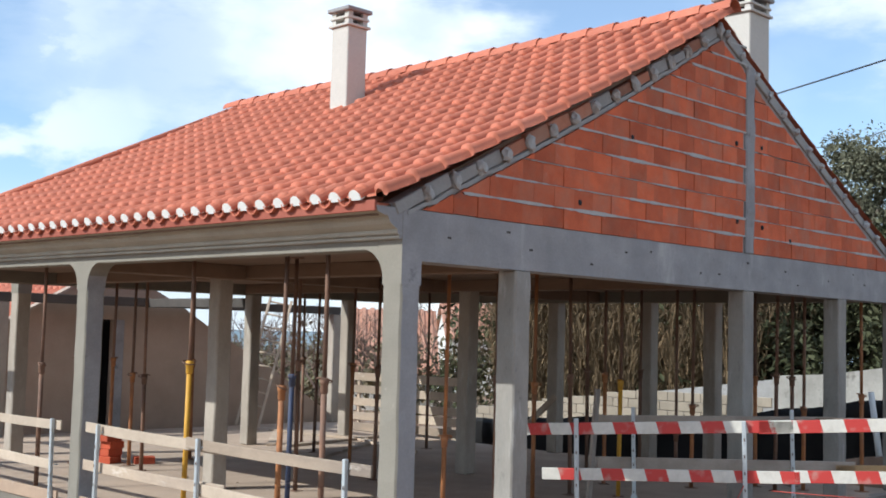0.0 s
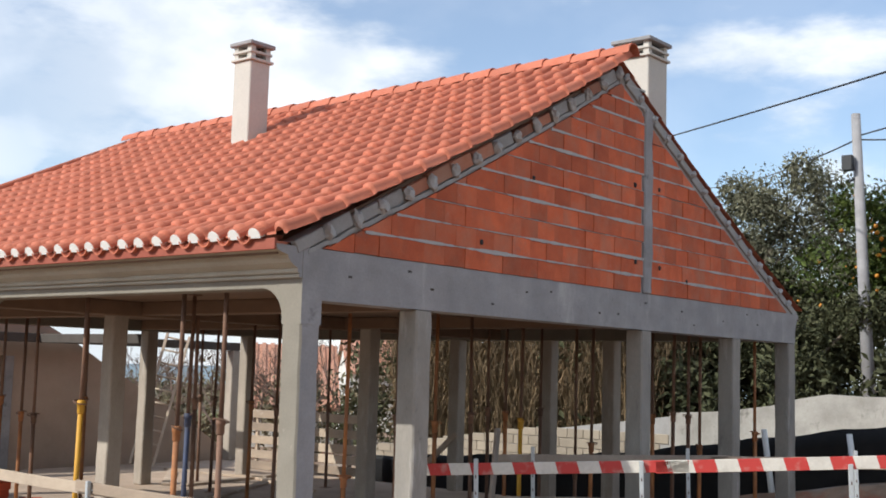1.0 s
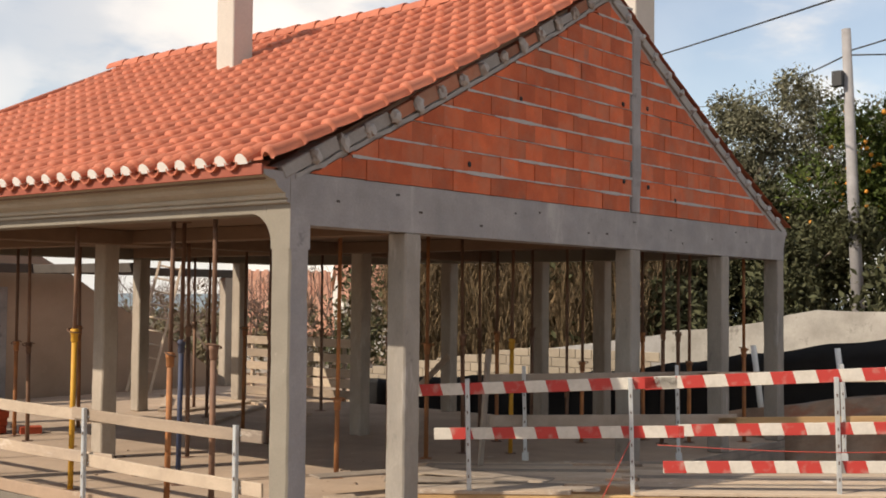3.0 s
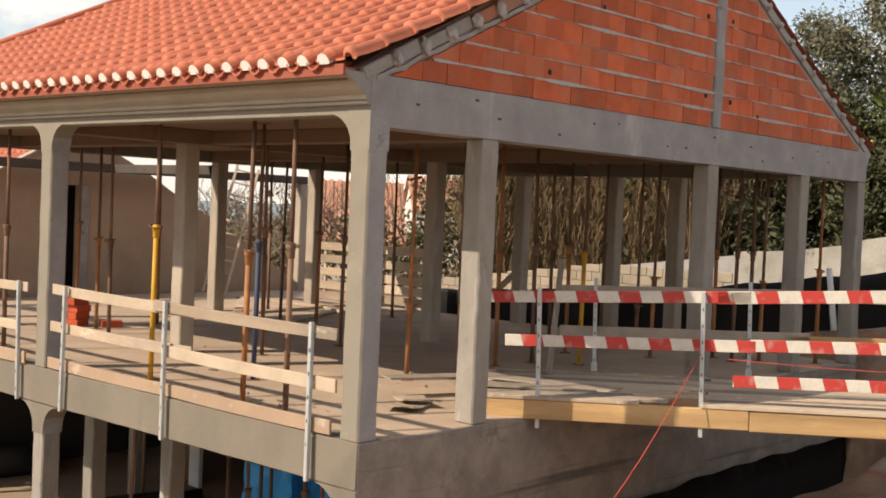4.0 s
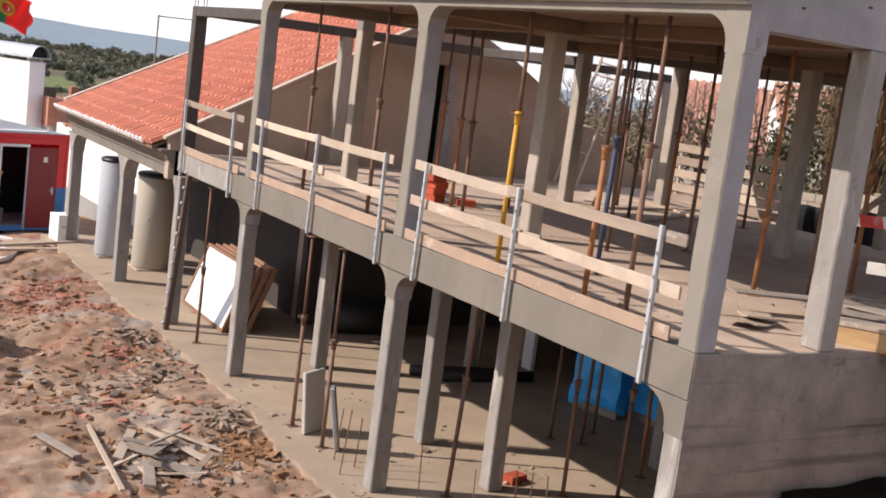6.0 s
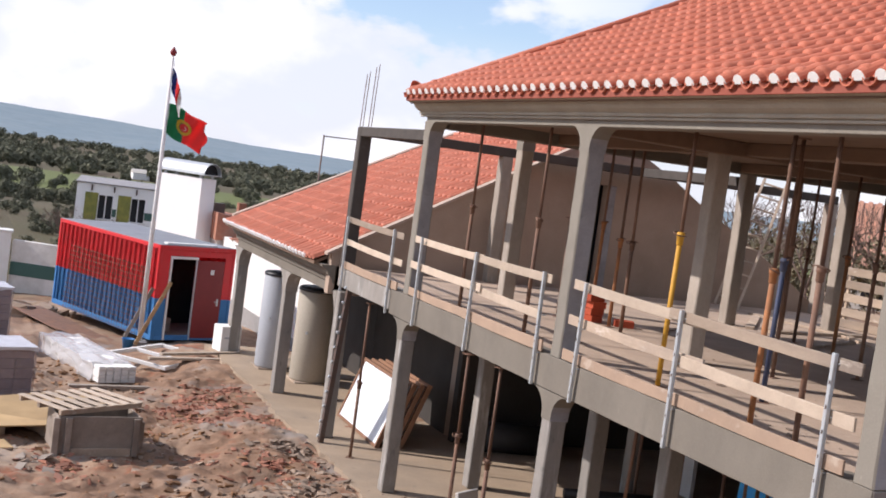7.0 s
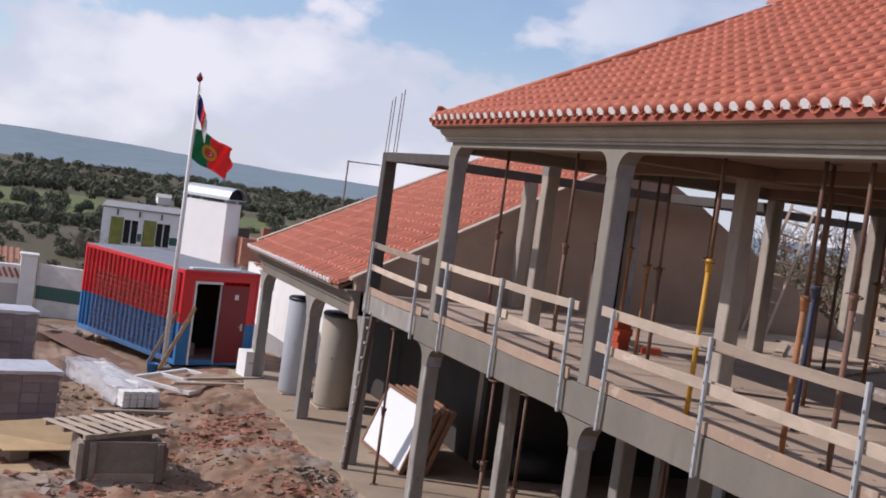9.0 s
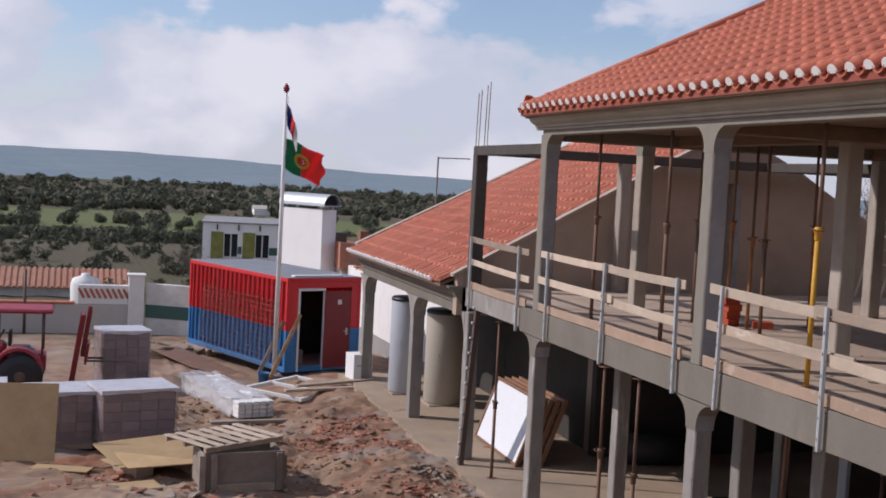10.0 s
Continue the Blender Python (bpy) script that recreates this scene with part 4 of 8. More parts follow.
# putlog holes: nothing is cut, dark plates give their inner shade
for x, z in ((5.81, 4.29), (5.84, 3.35), (5.25, 4.27), (5.27, 3.375), (6.51, 3.24), (3.2, 4.05), (2.35, 3.3)):
    part("putlog_hole", cbox(x - 0.028, x + 0.028, -0.006, 0.02, z - 0.026, z + 0.03, 0.012), "dark", house)


def verge():
    """Mortar band and lumps that bed the verge tiles."""
    rng = random.Random(5)
    for sgn, x_eave in ((1, EX), (-1, W - EX)):
        up, down = [], []
        for a in np.linspace(0.35, RX - EX - 0.06, 60):
            z = EZ + SLOPE * a + hang(a / (RX - EX))[0] - 0.245
            wob = 0.014 * noise.noise(Vector((a * 5.1, sgn, 2))) + 0.010 * noise.noise(Vector((a * 17, sgn, 5)))
            up.append((x_eave + sgn * a, z + 0.006 + wob))
            down.append((x_eave + sgn * a, z - 0.032 + 1.6 * wob))
        if sgn > 0:
            part("mortar_band", bm_prism(up + down[::-1], (0, -0.006, 0), (1, 0, 0), (0, 0, 1), (0, 0.1, 0)), "mortar", house)
        for i in range(1, ROWS_N):
            s = (i + 0.75) * TILE_ROW
            x, z = x_eave + sgn * s * CA, EZ + s * SA - 0.15 + hang(s / SL)[0]
            bm = bmesh.new()
            bmesh.ops.create_icosphere(bm, subdivisions=2, radius=1)
            for v in bm.verts:
                v.co *= 1 + rng.uniform(-0.3, 0.3)
            big = 1.0 if sgn > 0 else 0.6
            bm.transform(Matrix.Translation((x, -0.016, z - 0.025)) @ pose(0, 0, 0, 0, -sgn * rng.uniform(5, 30), 0) @ Matrix.Diagonal((rng.uniform(0.045, 0.068) * big, 0.045, rng.uniform(0.06, 0.09) * big, 1)))
            part("mortar_lump", bm, "mortar_pale", house)
            s2 = i * TILE_ROW + 0.05
            bm = cbox(-TILE_ROW / 2 + 0.012, TILE_ROW / 2 - 0.012, -0.06 + rng.uniform(0, 0.02), 0.12, -0.055, 0.055 + rng.uniform(-0.02, 0.03), 0.008)
            bm.transform(Matrix.Translation((x_eave + sgn * s2 * CA, 0.05, EZ + s2 * SA - 0.165 + hang(s2 / SL)[0])) @ pose(0, 0, 0, 0, -sgn * math.degrees(math.atan(SLOPE)), 0))
            part("verge_tile", bm, rng.choice(("brick_old", "brick_old", "mortar")) if sgn > 0 else "mortar", house)


verge()


# ---- chimneys ----
def chimney(x, y, s, z0, z1):
    c = thing("chimney", (x, y, z0), "plain rendered chimney stack with a slotted cap on the roof", "chimney", "chimneys on the roof")
    h = s / 2
    part("shaft", cbox(-h, h, -h, h, 0, z1 - z0 - 0.26, 0.012), "chimney", c, local=True)
    t = z1 - z0
    part("collar", cbox(-h - 0.035, h + 0.035, -h - 0.035, h + 0.035, t - 0.26, t - 0.225, 0.006), "chimney", c, local=True)
    for a in (-1, 1):
        for b in (-1, 1):
            part("post", bm_box(a * (h - 0.04) - 0.04, a * (h - 0.04) + 0.04, b * (h - 0.04) - 0.04, b * (h - 0.04) + 0.04, t - 0.225, t - 0.05), "chimney", c, local=True)
    # solid dark block in the cap for the shade behind its slots
    part("flue", bm_box(-h + 0.1, h - 0.1, -h + 0.1, h - 0.1, t - 0.225, t - 0.05), "dark", c, local=True)
    part("slat", cbox(-h - 0.02, h + 0.02, -h - 0.02, h + 0.02, t - 0.155, t - 0.12, 0.005), "chimney", c, local=True)
    part("cap", cbox(-h - 0.05, h + 0.05, -h - 0.05, h + 0.05, t - 0.055, t, 0.01), "concrete", c, local=True)
    return c


chimney(3.70, 5.02, 0.34, 4.75, 6.37)
chimney(6.97, 0.93, 0.50, 4.4, 6.52)


# ---- annex with its own tiled roof ----
AY0, AY1, AEX, AEZ, ARX, ARZ = 13.76, 21.9, -0.40, 0.05, 5.4, 3.18
ASINK = 0.04                           # the far end of the annex roof lies flatter
annex = thing("annex", (0, AY0, -3.2), "low plastered annex with a clay tile roof and a veranda", "house")
ASL = math.hypot(ARX - AEX, ARZ - AEZ)
ACA, ASA = (ARX - AEX) / ASL, (ARZ - AEZ) / ASL
AR = (ARZ - AEZ) / (ARX - AEX)


def annex_wall():
    wall = [(-0.1, -0.53), (2.7, -0.53), (2.7, -3.3), (4.75, -3.3), (4.75, 2.14), (5.465, 2.14), (5.465, -3.3), (11.1, -3.3), (11.1, 0.1), (9.6, 1.02), (7.64, 2.05), (6.95, 2.46), (6.18, 2.83), (ARX, ARZ + 0.018), (-0.1, AEZ + 0.3 * AR + 0.015)]
    bm = bmesh.new()
    prism(bm, wall, (0, AY0, 0), (1, 0, 0), (0, 0, 1), (0, 0.22, 0))
    part("wall", bm, "annex", annex, "brown cement-plastered gable wall")
    # near-black sheets behind the opening make the darkness of the room
    part("doorway", cbox(4.3, 6.9, AY0 + 0.8, AY0 + 0.85, -0.4, 2.3, 0.005), "dark", annex, "dark sheet for the shade inside the doorway")
    part("door_jamb", cbox(5.467, 5.64, AY0 - 0.03, AY0 + 0.2, 0.0, 2.14, 0.008), "concrete", annex)
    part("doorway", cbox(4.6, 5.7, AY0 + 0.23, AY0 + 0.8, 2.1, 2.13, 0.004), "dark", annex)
    top = [(AEX + 0.2, AEZ + 0.2 * AR + 0.00), (ARX, ARZ + 0.0), (ARX, ARZ + 0.05), (AEX + 0.2, AEZ + 0.2 * AR + 0.05)]
    part("verge", bm_prism([(p, q + 0.02) for p, q in top], (0, AY0 - 0.03, 0), (1, 0, 0), (0, 0, 1), (0, 0.2, 0)), "verge", annex, "pale mortar verge")
    part("verge", bm_prism([(p, q + 0.06 - ASINK * (p - AEX)) for p, q in top], (0, AY1 - 0.15, 0), (1, 0, 0), (0, 0, 1), (0, 0.22, 0)), "verge", annex)
    # back of the veranda, its shade painted in as a near-black wall
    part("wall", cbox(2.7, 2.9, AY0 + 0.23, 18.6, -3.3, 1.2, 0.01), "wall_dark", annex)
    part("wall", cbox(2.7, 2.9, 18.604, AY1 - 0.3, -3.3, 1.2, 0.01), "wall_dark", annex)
    part("wall", cbox(-0.0, 11.0, AY1 - 0.3, AY1 - 0.1, -0.3, 0.1, 0.01), "annex", annex)
    part("veranda_floor", cbox(-0.3, 2.7, 14.0, AY1, -3.5, -3.19, 0.01), "slab_low", annex)


annex_wall()
ALOW = ARZ - ASINK * (ARX - AEX)
aroof = part("roof", bm_prism([(AEX + 0.04, AEZ - 0.08), (ARX, ALOW - 0.08), (11.3, AEZ - 0.08), (11.3, AEZ - 0.02), (ARX, ALOW - 0.02), (AEX + 0.04, AEZ - 0.02)],
                              (0, AY0 + 0.23, 0), (1, 0, 0), (0, 0, 1), (0, AY1 - AY0 - 0.23, 0)), "soffit", annex, "faded terracotta tile roof")


def annex_tiles():
    rows = int(ASL / TILE_ROW) + 1
    left = Matrix(((0, ACA, -ASA, AEX), (-1, 0, 0, 0), (0, ASA, ACA, AEZ), (0, 0, 0, 1)))
    right = Matrix(((0, -ACA, ASA, 2 * ARX - AEX), (1, 0, 0, 0), (0, ASA, ACA, AEZ), (0, 0, 0, 1)))
    v, f = [], []
    rng = random.Random(21)
    me = tile_mesh.copy()
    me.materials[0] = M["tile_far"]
    for r in range(rows):
        for c in range(int((AY1 - AY0 - 0.3) / PITCH)):
            y = AY0 + 0.30 + c * PITCH
            jig = Matrix.Translation((rng.uniform(-0.008, 0.008), rng.uniform(-0.015, 0.015), rng.uniform(0, 0.008)))
            if r * TILE_ROW > ASL - 0.25:
                continue
            sink = -ASINK * r * TILE_ROW * ACA * (y - AY0) / (AY1 - AY0)
            m = Matrix.Translation((0, y, sink)) @ left @ Matrix.Translation((0, r * TILE_ROW, 0)) @ jig
            if y < 17.7:
                ob = new("roof_tile", me)
                ob.parent = aroof
                ob.matrix_local = Matrix.Translation(-BASE[annex.name]) @ m
            else:
                for side in (m,):
                    k, a = len(v), np.array(side)
                    v.extend((TV @ a[:3, :3].T + a[:3, 3] - np.array(BASE[annex.name])).tolist())
                    f.extend([tuple(k + i for i in q) for q in TF])
            k, a = len(v), np.array(Matrix.Translation((0, y, sink)) @ right @ Matrix.Translation((0, r * TILE_ROW, 0)))
            v.extend((TV @ a[:3, :3].T + a[:3, 3] - np.array(BASE[annex.name])).tolist())
            f.extend([tuple(k + i for i in q) for q in TF])
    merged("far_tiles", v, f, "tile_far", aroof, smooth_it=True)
    bm = bmesh.new()
    half_pipe(bm, Matrix(), 0.44, 0.13, 0.115)
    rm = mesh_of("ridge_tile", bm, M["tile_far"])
    for i in range(int((AY1 - AY0) / 0.4)):
        ob = new("ridge_tile", rm)
        ob.parent = aroof
        ob.matrix_local = Matrix.Translation(-BASE[annex.name]) @ Matrix.Translation((ARX, AY0 + i * 0.4, ARZ - (ARZ - ALOW) * i * 0.4 / (AY1 - AY0))) @ pose(0, 0, 0, -3.6)
    bm = bmesh.new()
    pts = [(-0.074 * math.cos(a), 0.078 * math.sin(a)) for a in np.linspace(0, math.pi, 9)] + [(0.06, -0.016), (-0.06, -0.016)]
    prism(bm, pts, (0, 0, 0), (1, 0, 0), (0, 0, 1), (0, 0.05, 0))
    plug = mesh_of("mortar_end", bm, M["white"])
    for c in range(int((AY1 - AY0 - 0.6) / PITCH)):
        ob = new("mortar_end", plug)
        ob.parent = aroof
        ob.matrix_local = Matrix.Translation(-BASE[annex.name]) @ Matrix.Translation((0, AY0 + 0.75 + c * PITCH, 0)) @ left @ Matrix.Translation((0, -0.03, 0.012))


annex_tiles()


def veranda():
    part("cornice", bm_prism([(0.0, -0.34), (-0.04, -0.32), (-0.06, -0.24), (-0.13, -0.18), (-0.16, -0.10), (-0.26, -0.04), (-0.27, 0.0), (0.0, 0.0)],
                             (0, AY0 - 0.02, 0), (1, 0, 0), (0, 0, 1), (0, AY1 - AY0, 0)), "render", annex)
    part("beam", cbox(0.0, 0.25, AY0, AY1 - 0.1, -0.52, -0.004, 0.01), "render", annex)
    for y in (17.1, 21.6):
        h, r = 0.14, 0.4
        pts = [(-h, 0), (h, 0)] + [(h + r * (1 - math.cos(a)), 0.42 * math.sin(a)) for a in np.linspace(0, math.pi / 2, 8)]
        pts += [(-h - r * (1 - math.cos(a)), 0.42 * math.sin(a)) for a in np.linspace(math.pi / 2, 0, 8)]
        part("capital", bm_prism(pts, (-0.01, y, -0.94), (0, 1, 0), (0, 0, 1), (0.27, 0, 0)), "column", annex)
        bm = cbox(-0.125, 0.125, -0.125, 0.125, -3.3, -0.93, 0.012)
        bm.transform(Matrix.Translation((0.125, y, 0)))
        part("column", bm, "column", annex)
    pts = [(0, 0), (0, -0.5)] + [(0.45 * (1 - math.cos(a)), -0.5 + 0.5 * math.sin(a)) for a in np.linspace(0, math.pi / 2, 8)]
    part("bracket", bm_prism(pts, (0.0, DT + 0.0, -0.45), (0, 1, 0), (0, 0, 1), (0.22, 0, 0)), "column", annex)


veranda()


def tank(x, y, r, h, mat, label):
    z = -3.18
    t = thing("water_tank", (x, y, z), label, "tank", "water tanks in the veranda")
    part("pallet", cbox(-r, r, -r, r, 0, 0.09, 0.01), "wood", t, local=True)
    bm = bmesh.new()
    lathe(bm, [(r - 0.02, 0.09), (r, 0.12), (r, h - 0.08), (r - 0.01, h - 0.06)], n=32)
    part("body", bm, mat, t, local=True)
    bm = bmesh.new()
    lathe(bm, [(r - 0.02, h - 0.06), (r + 0.012, h - 0.055), (r + 0.012, h - 0.01), (r - 0.03, h + 0.03), (0.1, h + 0.05), (0.02, h + 0.055)], n=32)
    part("lid", bm, "black", t, "black domed lid", local=True)
    part("valve", bm_rod((-r * 0.6, -r * 0.78, h * 0.55), (-r * 0.68, -r * 0.9, h * 0.55), 0.03, n=8), "galvanised", t, local=True)


tank(0.66, 19.85, 0.38, 2.3, "tank_grey", "tall grey insulated hot-water tank with black lid on pallet")
tank(1.23, 18.55, 0.45, 2.17, "tank_beige", "wide beige insulated hot-water tank with black lid on pallet")


# ---- site container ----
def container():
    a = Vector((-1.29, 25.27, -3.62))
    turn = Matrix.Translation(a) @ pose(0, 0, 0, 0, 0, math.degrees(math.atan2(2.19, 5.7)))
    c = thing("shipping_container", a, "red and blue corrugated steel site container with a dark sheet for the shade inside the doorway", "container", m=turn)
    w, l, h = 2.44, 6.06, 2.62

    def side(x0, flip):
        pts, n = [], 22
        step = l / n
        for i in range(n):
            y = i * step
            pts += [(y, 0.0), (y + step * 0.36, 0.0), (y + step * 0.5, 0.045), (y + step * 0.86, 0.045)]
        pts += [(l, 0.0)]
        for z0, z1, mat in ((0.12, 1.16, "blue_paint"), (1.16, h - 0.1, "red_paint")):
            bm = bmesh.new()
            prev = None
            for y, d in pts:
                x = x0 + (d if flip else -d)
                cur = (bm.verts.new((x, y, z0)), bm.verts.new((x, y, z1)))
                if prev:
                    bm.faces.new((prev[0], cur[0], cur[1], prev[1]))
                prev = cur
            bmesh.ops.solidify(bm, geom=bm.faces[:], thickness=0.01)
            bmesh.ops.recalc_face_normals(bm, faces=bm.faces[:])
            part("side_panel", bm, mat, c, local=True)
    side(0.01, True)
    side(w - 0.01, False)
    for x in (0.0, w - 0.09):
        for y in (0.0, l - 0.09):
            part("corner_post", cbox(x, x + 0.09, y, y + 0.09, 1.16, h, 0.008), "red_paint", c, local=True)
            part("corner_post", cbox(x, x + 0.09, y, y + 0.09, 0.0, 1.158, 0.008), "blue_paint", c, local=True)
    for z0, z1, mat in ((0.0, 0.14, "blue_paint"), (h - 0.11, h - 0.001, "red_paint")):
        part("rail", cbox(0.0, 0.06, 0.092, l - 0.092, z0, z1, 0.006), mat, c, local=True)
        part("rail", cbox(w - 0.06, w, 0.092, l - 0.092, z0, z1, 0.006), mat, c, local=True)
        part("rail", cbox(0.092, w - 0.092, 0.0, 0.06, z0, z1, 0.006), mat, c, local=True)
        part("rail", cbox(0.092, w - 0.092, l - 0.06, l, z0, z1, 0.006), mat, c, local=True)
    part("roof", cbox(0.02, w - 0.02, 0.02, l - 0.02, h - 0.02, h + 0.015, 0.006), "roof_grey", c, "grey sheet metal roof", local=True)
    part("roof_beam", cbox(0.3, 1.9, 0.15, 0.35, h + 0.016, h + 0.06, 0.006), "white", c, local=True)
    part("floor", bm_box(0.05, w - 0.05, 0.07, l - 0.07, 0.1, 0.14), "wood_grey", c, local=True)
    part("back_panel", cbox(0.1, w - 0.1, l - 0.05, l - 0.02, 0.14, h - 0.1, 0.004), "red_dark", c, local=True)
    # front: fixed wall pieces, frame, open doorway and a shut leaf
    for x0, x1 in ((0.092, 0.36), (2.12, w - 0.092)):
        part("front_panel", cbox(x0, x1, 0.012, 0.045, 1.16, h - 0.115, 0.004), "red_paint", c, local=True)
        part("front_panel", cbox(x0, x1, 0.012, 0.045, 0.14, 1.158, 0.004), "blue_paint", c, local=True)
    part("front_panel", cbox(0.362, 2.118, 0.012, 0.045, 2.34, h - 0.115, 0.004), "red_paint", c, local=True)
    part("door_frame", cbox(0.37, 0.43, -0.01, 0.05, 0.0, 2.33, 0.005), "white", c, local=True)
    part("door_frame", cbox(0.432, 1.24, -0.01, 0.05, 2.26, 2.33, 0.005), "white", c, local=True)
    part("door_frame", cbox(1.18, 1.22, -0.008, 0.05, 0.0, 2.258, 0.005), "galvanised", c, local=True)
    door = part("door", cbox(1.23, 2.10, -0.012, 0.035, 0.06, 2.25, 0.008), "red_dark", c, "dark red steel door leaf", local=True)
    part("door_handle", bm_rod((1.98, -0.05, 1.08), (1.86, -0.05, 1.10), 0.014, n=8), "galvanised", door, local=True)
    part("handle_plate", cbox(1.95, 2.01, -0.026, -0.012, 0.98, 1.18, 0.003), "galvanised", door, local=True)
    part("notice", bm_box(1.66, 1.78, -0.017, -0.013, 1.86, 2.0), "white", door, "small white paper notice", local=True)
    # added black sheet across the inside, so the doorway reads as dark
    part("partition", cbox(0.08, w - 0.08, 1.9, 1.95, 0.14, h - 0.12, 0.004), "dark", c, local=True)
    for k in range(2):
        part("box", cbox(0.55 + 0.1 * (k % 2), 0.95 + 0.08 * k % 0.3, 0.6 + 0.5 * k, 0.95 + 0.5 * k, 0.14, 0.5 + 0.1 * (k % 3), 0.01), "wood_grey", c, local=True)
    # mesh sheets leaning on the long side
    g = thing("reinforcing_mesh", a, "rusty steel reinforcing mesh leaning on the container side", "mesh", m=turn)
    bm = bmesh.new()
    for k in range(30):
        y = 0.5 + k * 0.15
        rod(bm, (-0.20, y, 0.05), (-0.05, y, 1.95), 0.007, n=4)
    for k in range(14):
        z = 0.1 + k * 0.14
        rod(bm, (-0.205 + 0.075 * z, 0.4, z), (-0.205 + 0.075 * z, 5.0, z), 0.007, n=4)
    part("grid", bm, "rust", g, local=True)
    for k, (y, mat) in enumerate(((0.25, "wood_new"), (0.9, "wood_grey"))):
        p = thing("plank", turn @ Vector((-0.8, y - 0.9, 0)), "long timber plank leaning against the container", "plank", "planks leaning on the container")
        bm = cbox(-0.05, 0.05, -0.02, 0.02, 0, 1.9 - 0.3 * k, 0.004)
        bm.transform(pose(0, 0, 0, -12, 26, 0))
        bm.transform(Matrix.Translation((0, 0, 0.02)))
        part("board", bm, mat, p, local=True)


container()


def flag_pole():
    x, y, z, top = -1.62, 24.9, -3.7, 4.03
    p = thing("flagpole", (x, y, z), "tall white flagpole with a tattered green and red flag", "flagpole")
    part("pole", bm_rod((0, 0, 0), (0, 0, top - z), 0.07, 0.035, n=14), "white", p, local=True)
    bm = bmesh.new()
    lathe(bm, [(0.02, 0), (0.07, 0.05), (0.09, 0.12), (0.05, 0.2), (0.01, 0.26)], (0, 0, top - z), n=12)
    part("finial", bm, "red_dark", p, local=True)
    part("base", cbox(-0.2, 0.2, -0.2, 0.2, 0, 0.12, 0.02), "concrete", p, local=True)

    def cloth(name, u0, u1, mat, w, h, z0, droop, lab, seed, torn=0.0):
        bm = bmesh.new()
        nu, nv = 14, 12
        g = []
        for i in range(nu + 1):
            u = u0 + (u1 - u0) * i / nu
            row = []
            for j in range(nv + 1):
                v = j / nv
                wave = 0.09 * math.sin(u * 7 + seed + v * 1.5) * u + 0.04 * math.sin(u * 15 + v * 5)
                xx = 0.04 + w * u * (0.93 - 0.06 * v) - (torn * 0.08 * math.sin(9 * v) if i == nu else 0)
                row.append(bm.verts.new((xx, -0.25 * u + wave, z0 - h * v * (0.92 + 0.08 * math.sin(3 * u)) - droop * u ** 1.25 + 0.03 * math.sin(8 * u + 3 * v))))
            g.append(row)
        for i in range(nu):
            for j in range(nv):
                f = bm.faces.new((g[i][j], g[i + 1][j], g[i + 1][j + 1], g[i][j + 1]))
                f.smooth = True
        bmesh.ops.solidify(bm, geom=bm.faces[:], thickness=0.006)
        return part(name, bm, mat, p, lab, local=True)
    zt = 2.80 - z
    cloth("flag_field", 0.0, 0.42, "flag_green", 1.12, 0.86, zt, 0.42, "green field of the flag", 0.4)
    cloth("flag_field", 0.42, 1.0, "flag_red", 1.12, 0.86, zt, 0.42, "red field of the flag, frayed", 0.4, 1.0)
    def patch(r0, r1, mat, lab, n=20):
        """A round badge that follows the folds of the flag."""
        bm = bmesh.new()
        rings = []
        for r in (r0, r1):
            ring = []
            for k in range(n):
                u, v = 0.43 + r * math.cos(6.2832 * k / n), 0.5 + 1.2 * r * math.sin(6.2832 * k / n)
                wave = 0.09 * math.sin(u * 7 + 0.4 + v * 1.5) * u + 0.04 * math.sin(u * 15 + v * 5)
                ring.append(bm.verts.new((0.04 + 1.12 * u * (0.93 - 0.06 * v), -0.25 * u + wave - 0.013, zt - 0.86 * v * (0.92 + 0.08 * math.sin(3 * u)) - 0.42 * u ** 1.25 + 0.03 * math.sin(8 * u + 3 * v))))
            rings.append(ring)
        for k in range(n):
            bm.faces.new((rings[0][k], rings[1][k], rings[1][(k + 1) % n], rings[0][(k + 1) % n]))
        bmesh.ops.solidify(bm, geom=bm.faces[:], thickness=-0.022)
        part("emblem", bm, mat, p, lab, local=True)
    patch(0.115, 0.19, "flag_yellow", "yellow ring emblem")
    patch(0.02, 0.10, "flag_red", "")
    patch(0.045, 0.065, "white", "")
    for u0, u1, mat, lab in ((0.0, 0.4, "flag_blue", "limp dark blue, white and red upper flag"), (0.4, 0.7, "flag_red", ""), (0.7, 1.0, "white", "")):
        cloth("pennant", u0, u1, mat, 0.30, 0.55, top - 0.30 - z, 0.75, lab, 1.1)
    part("halyard", bm_rod((0.06, 0, 1.0), (0.06, 0, top - z - 0.1), 0.006, n=5), "white", p, local=True)


flag_pole()


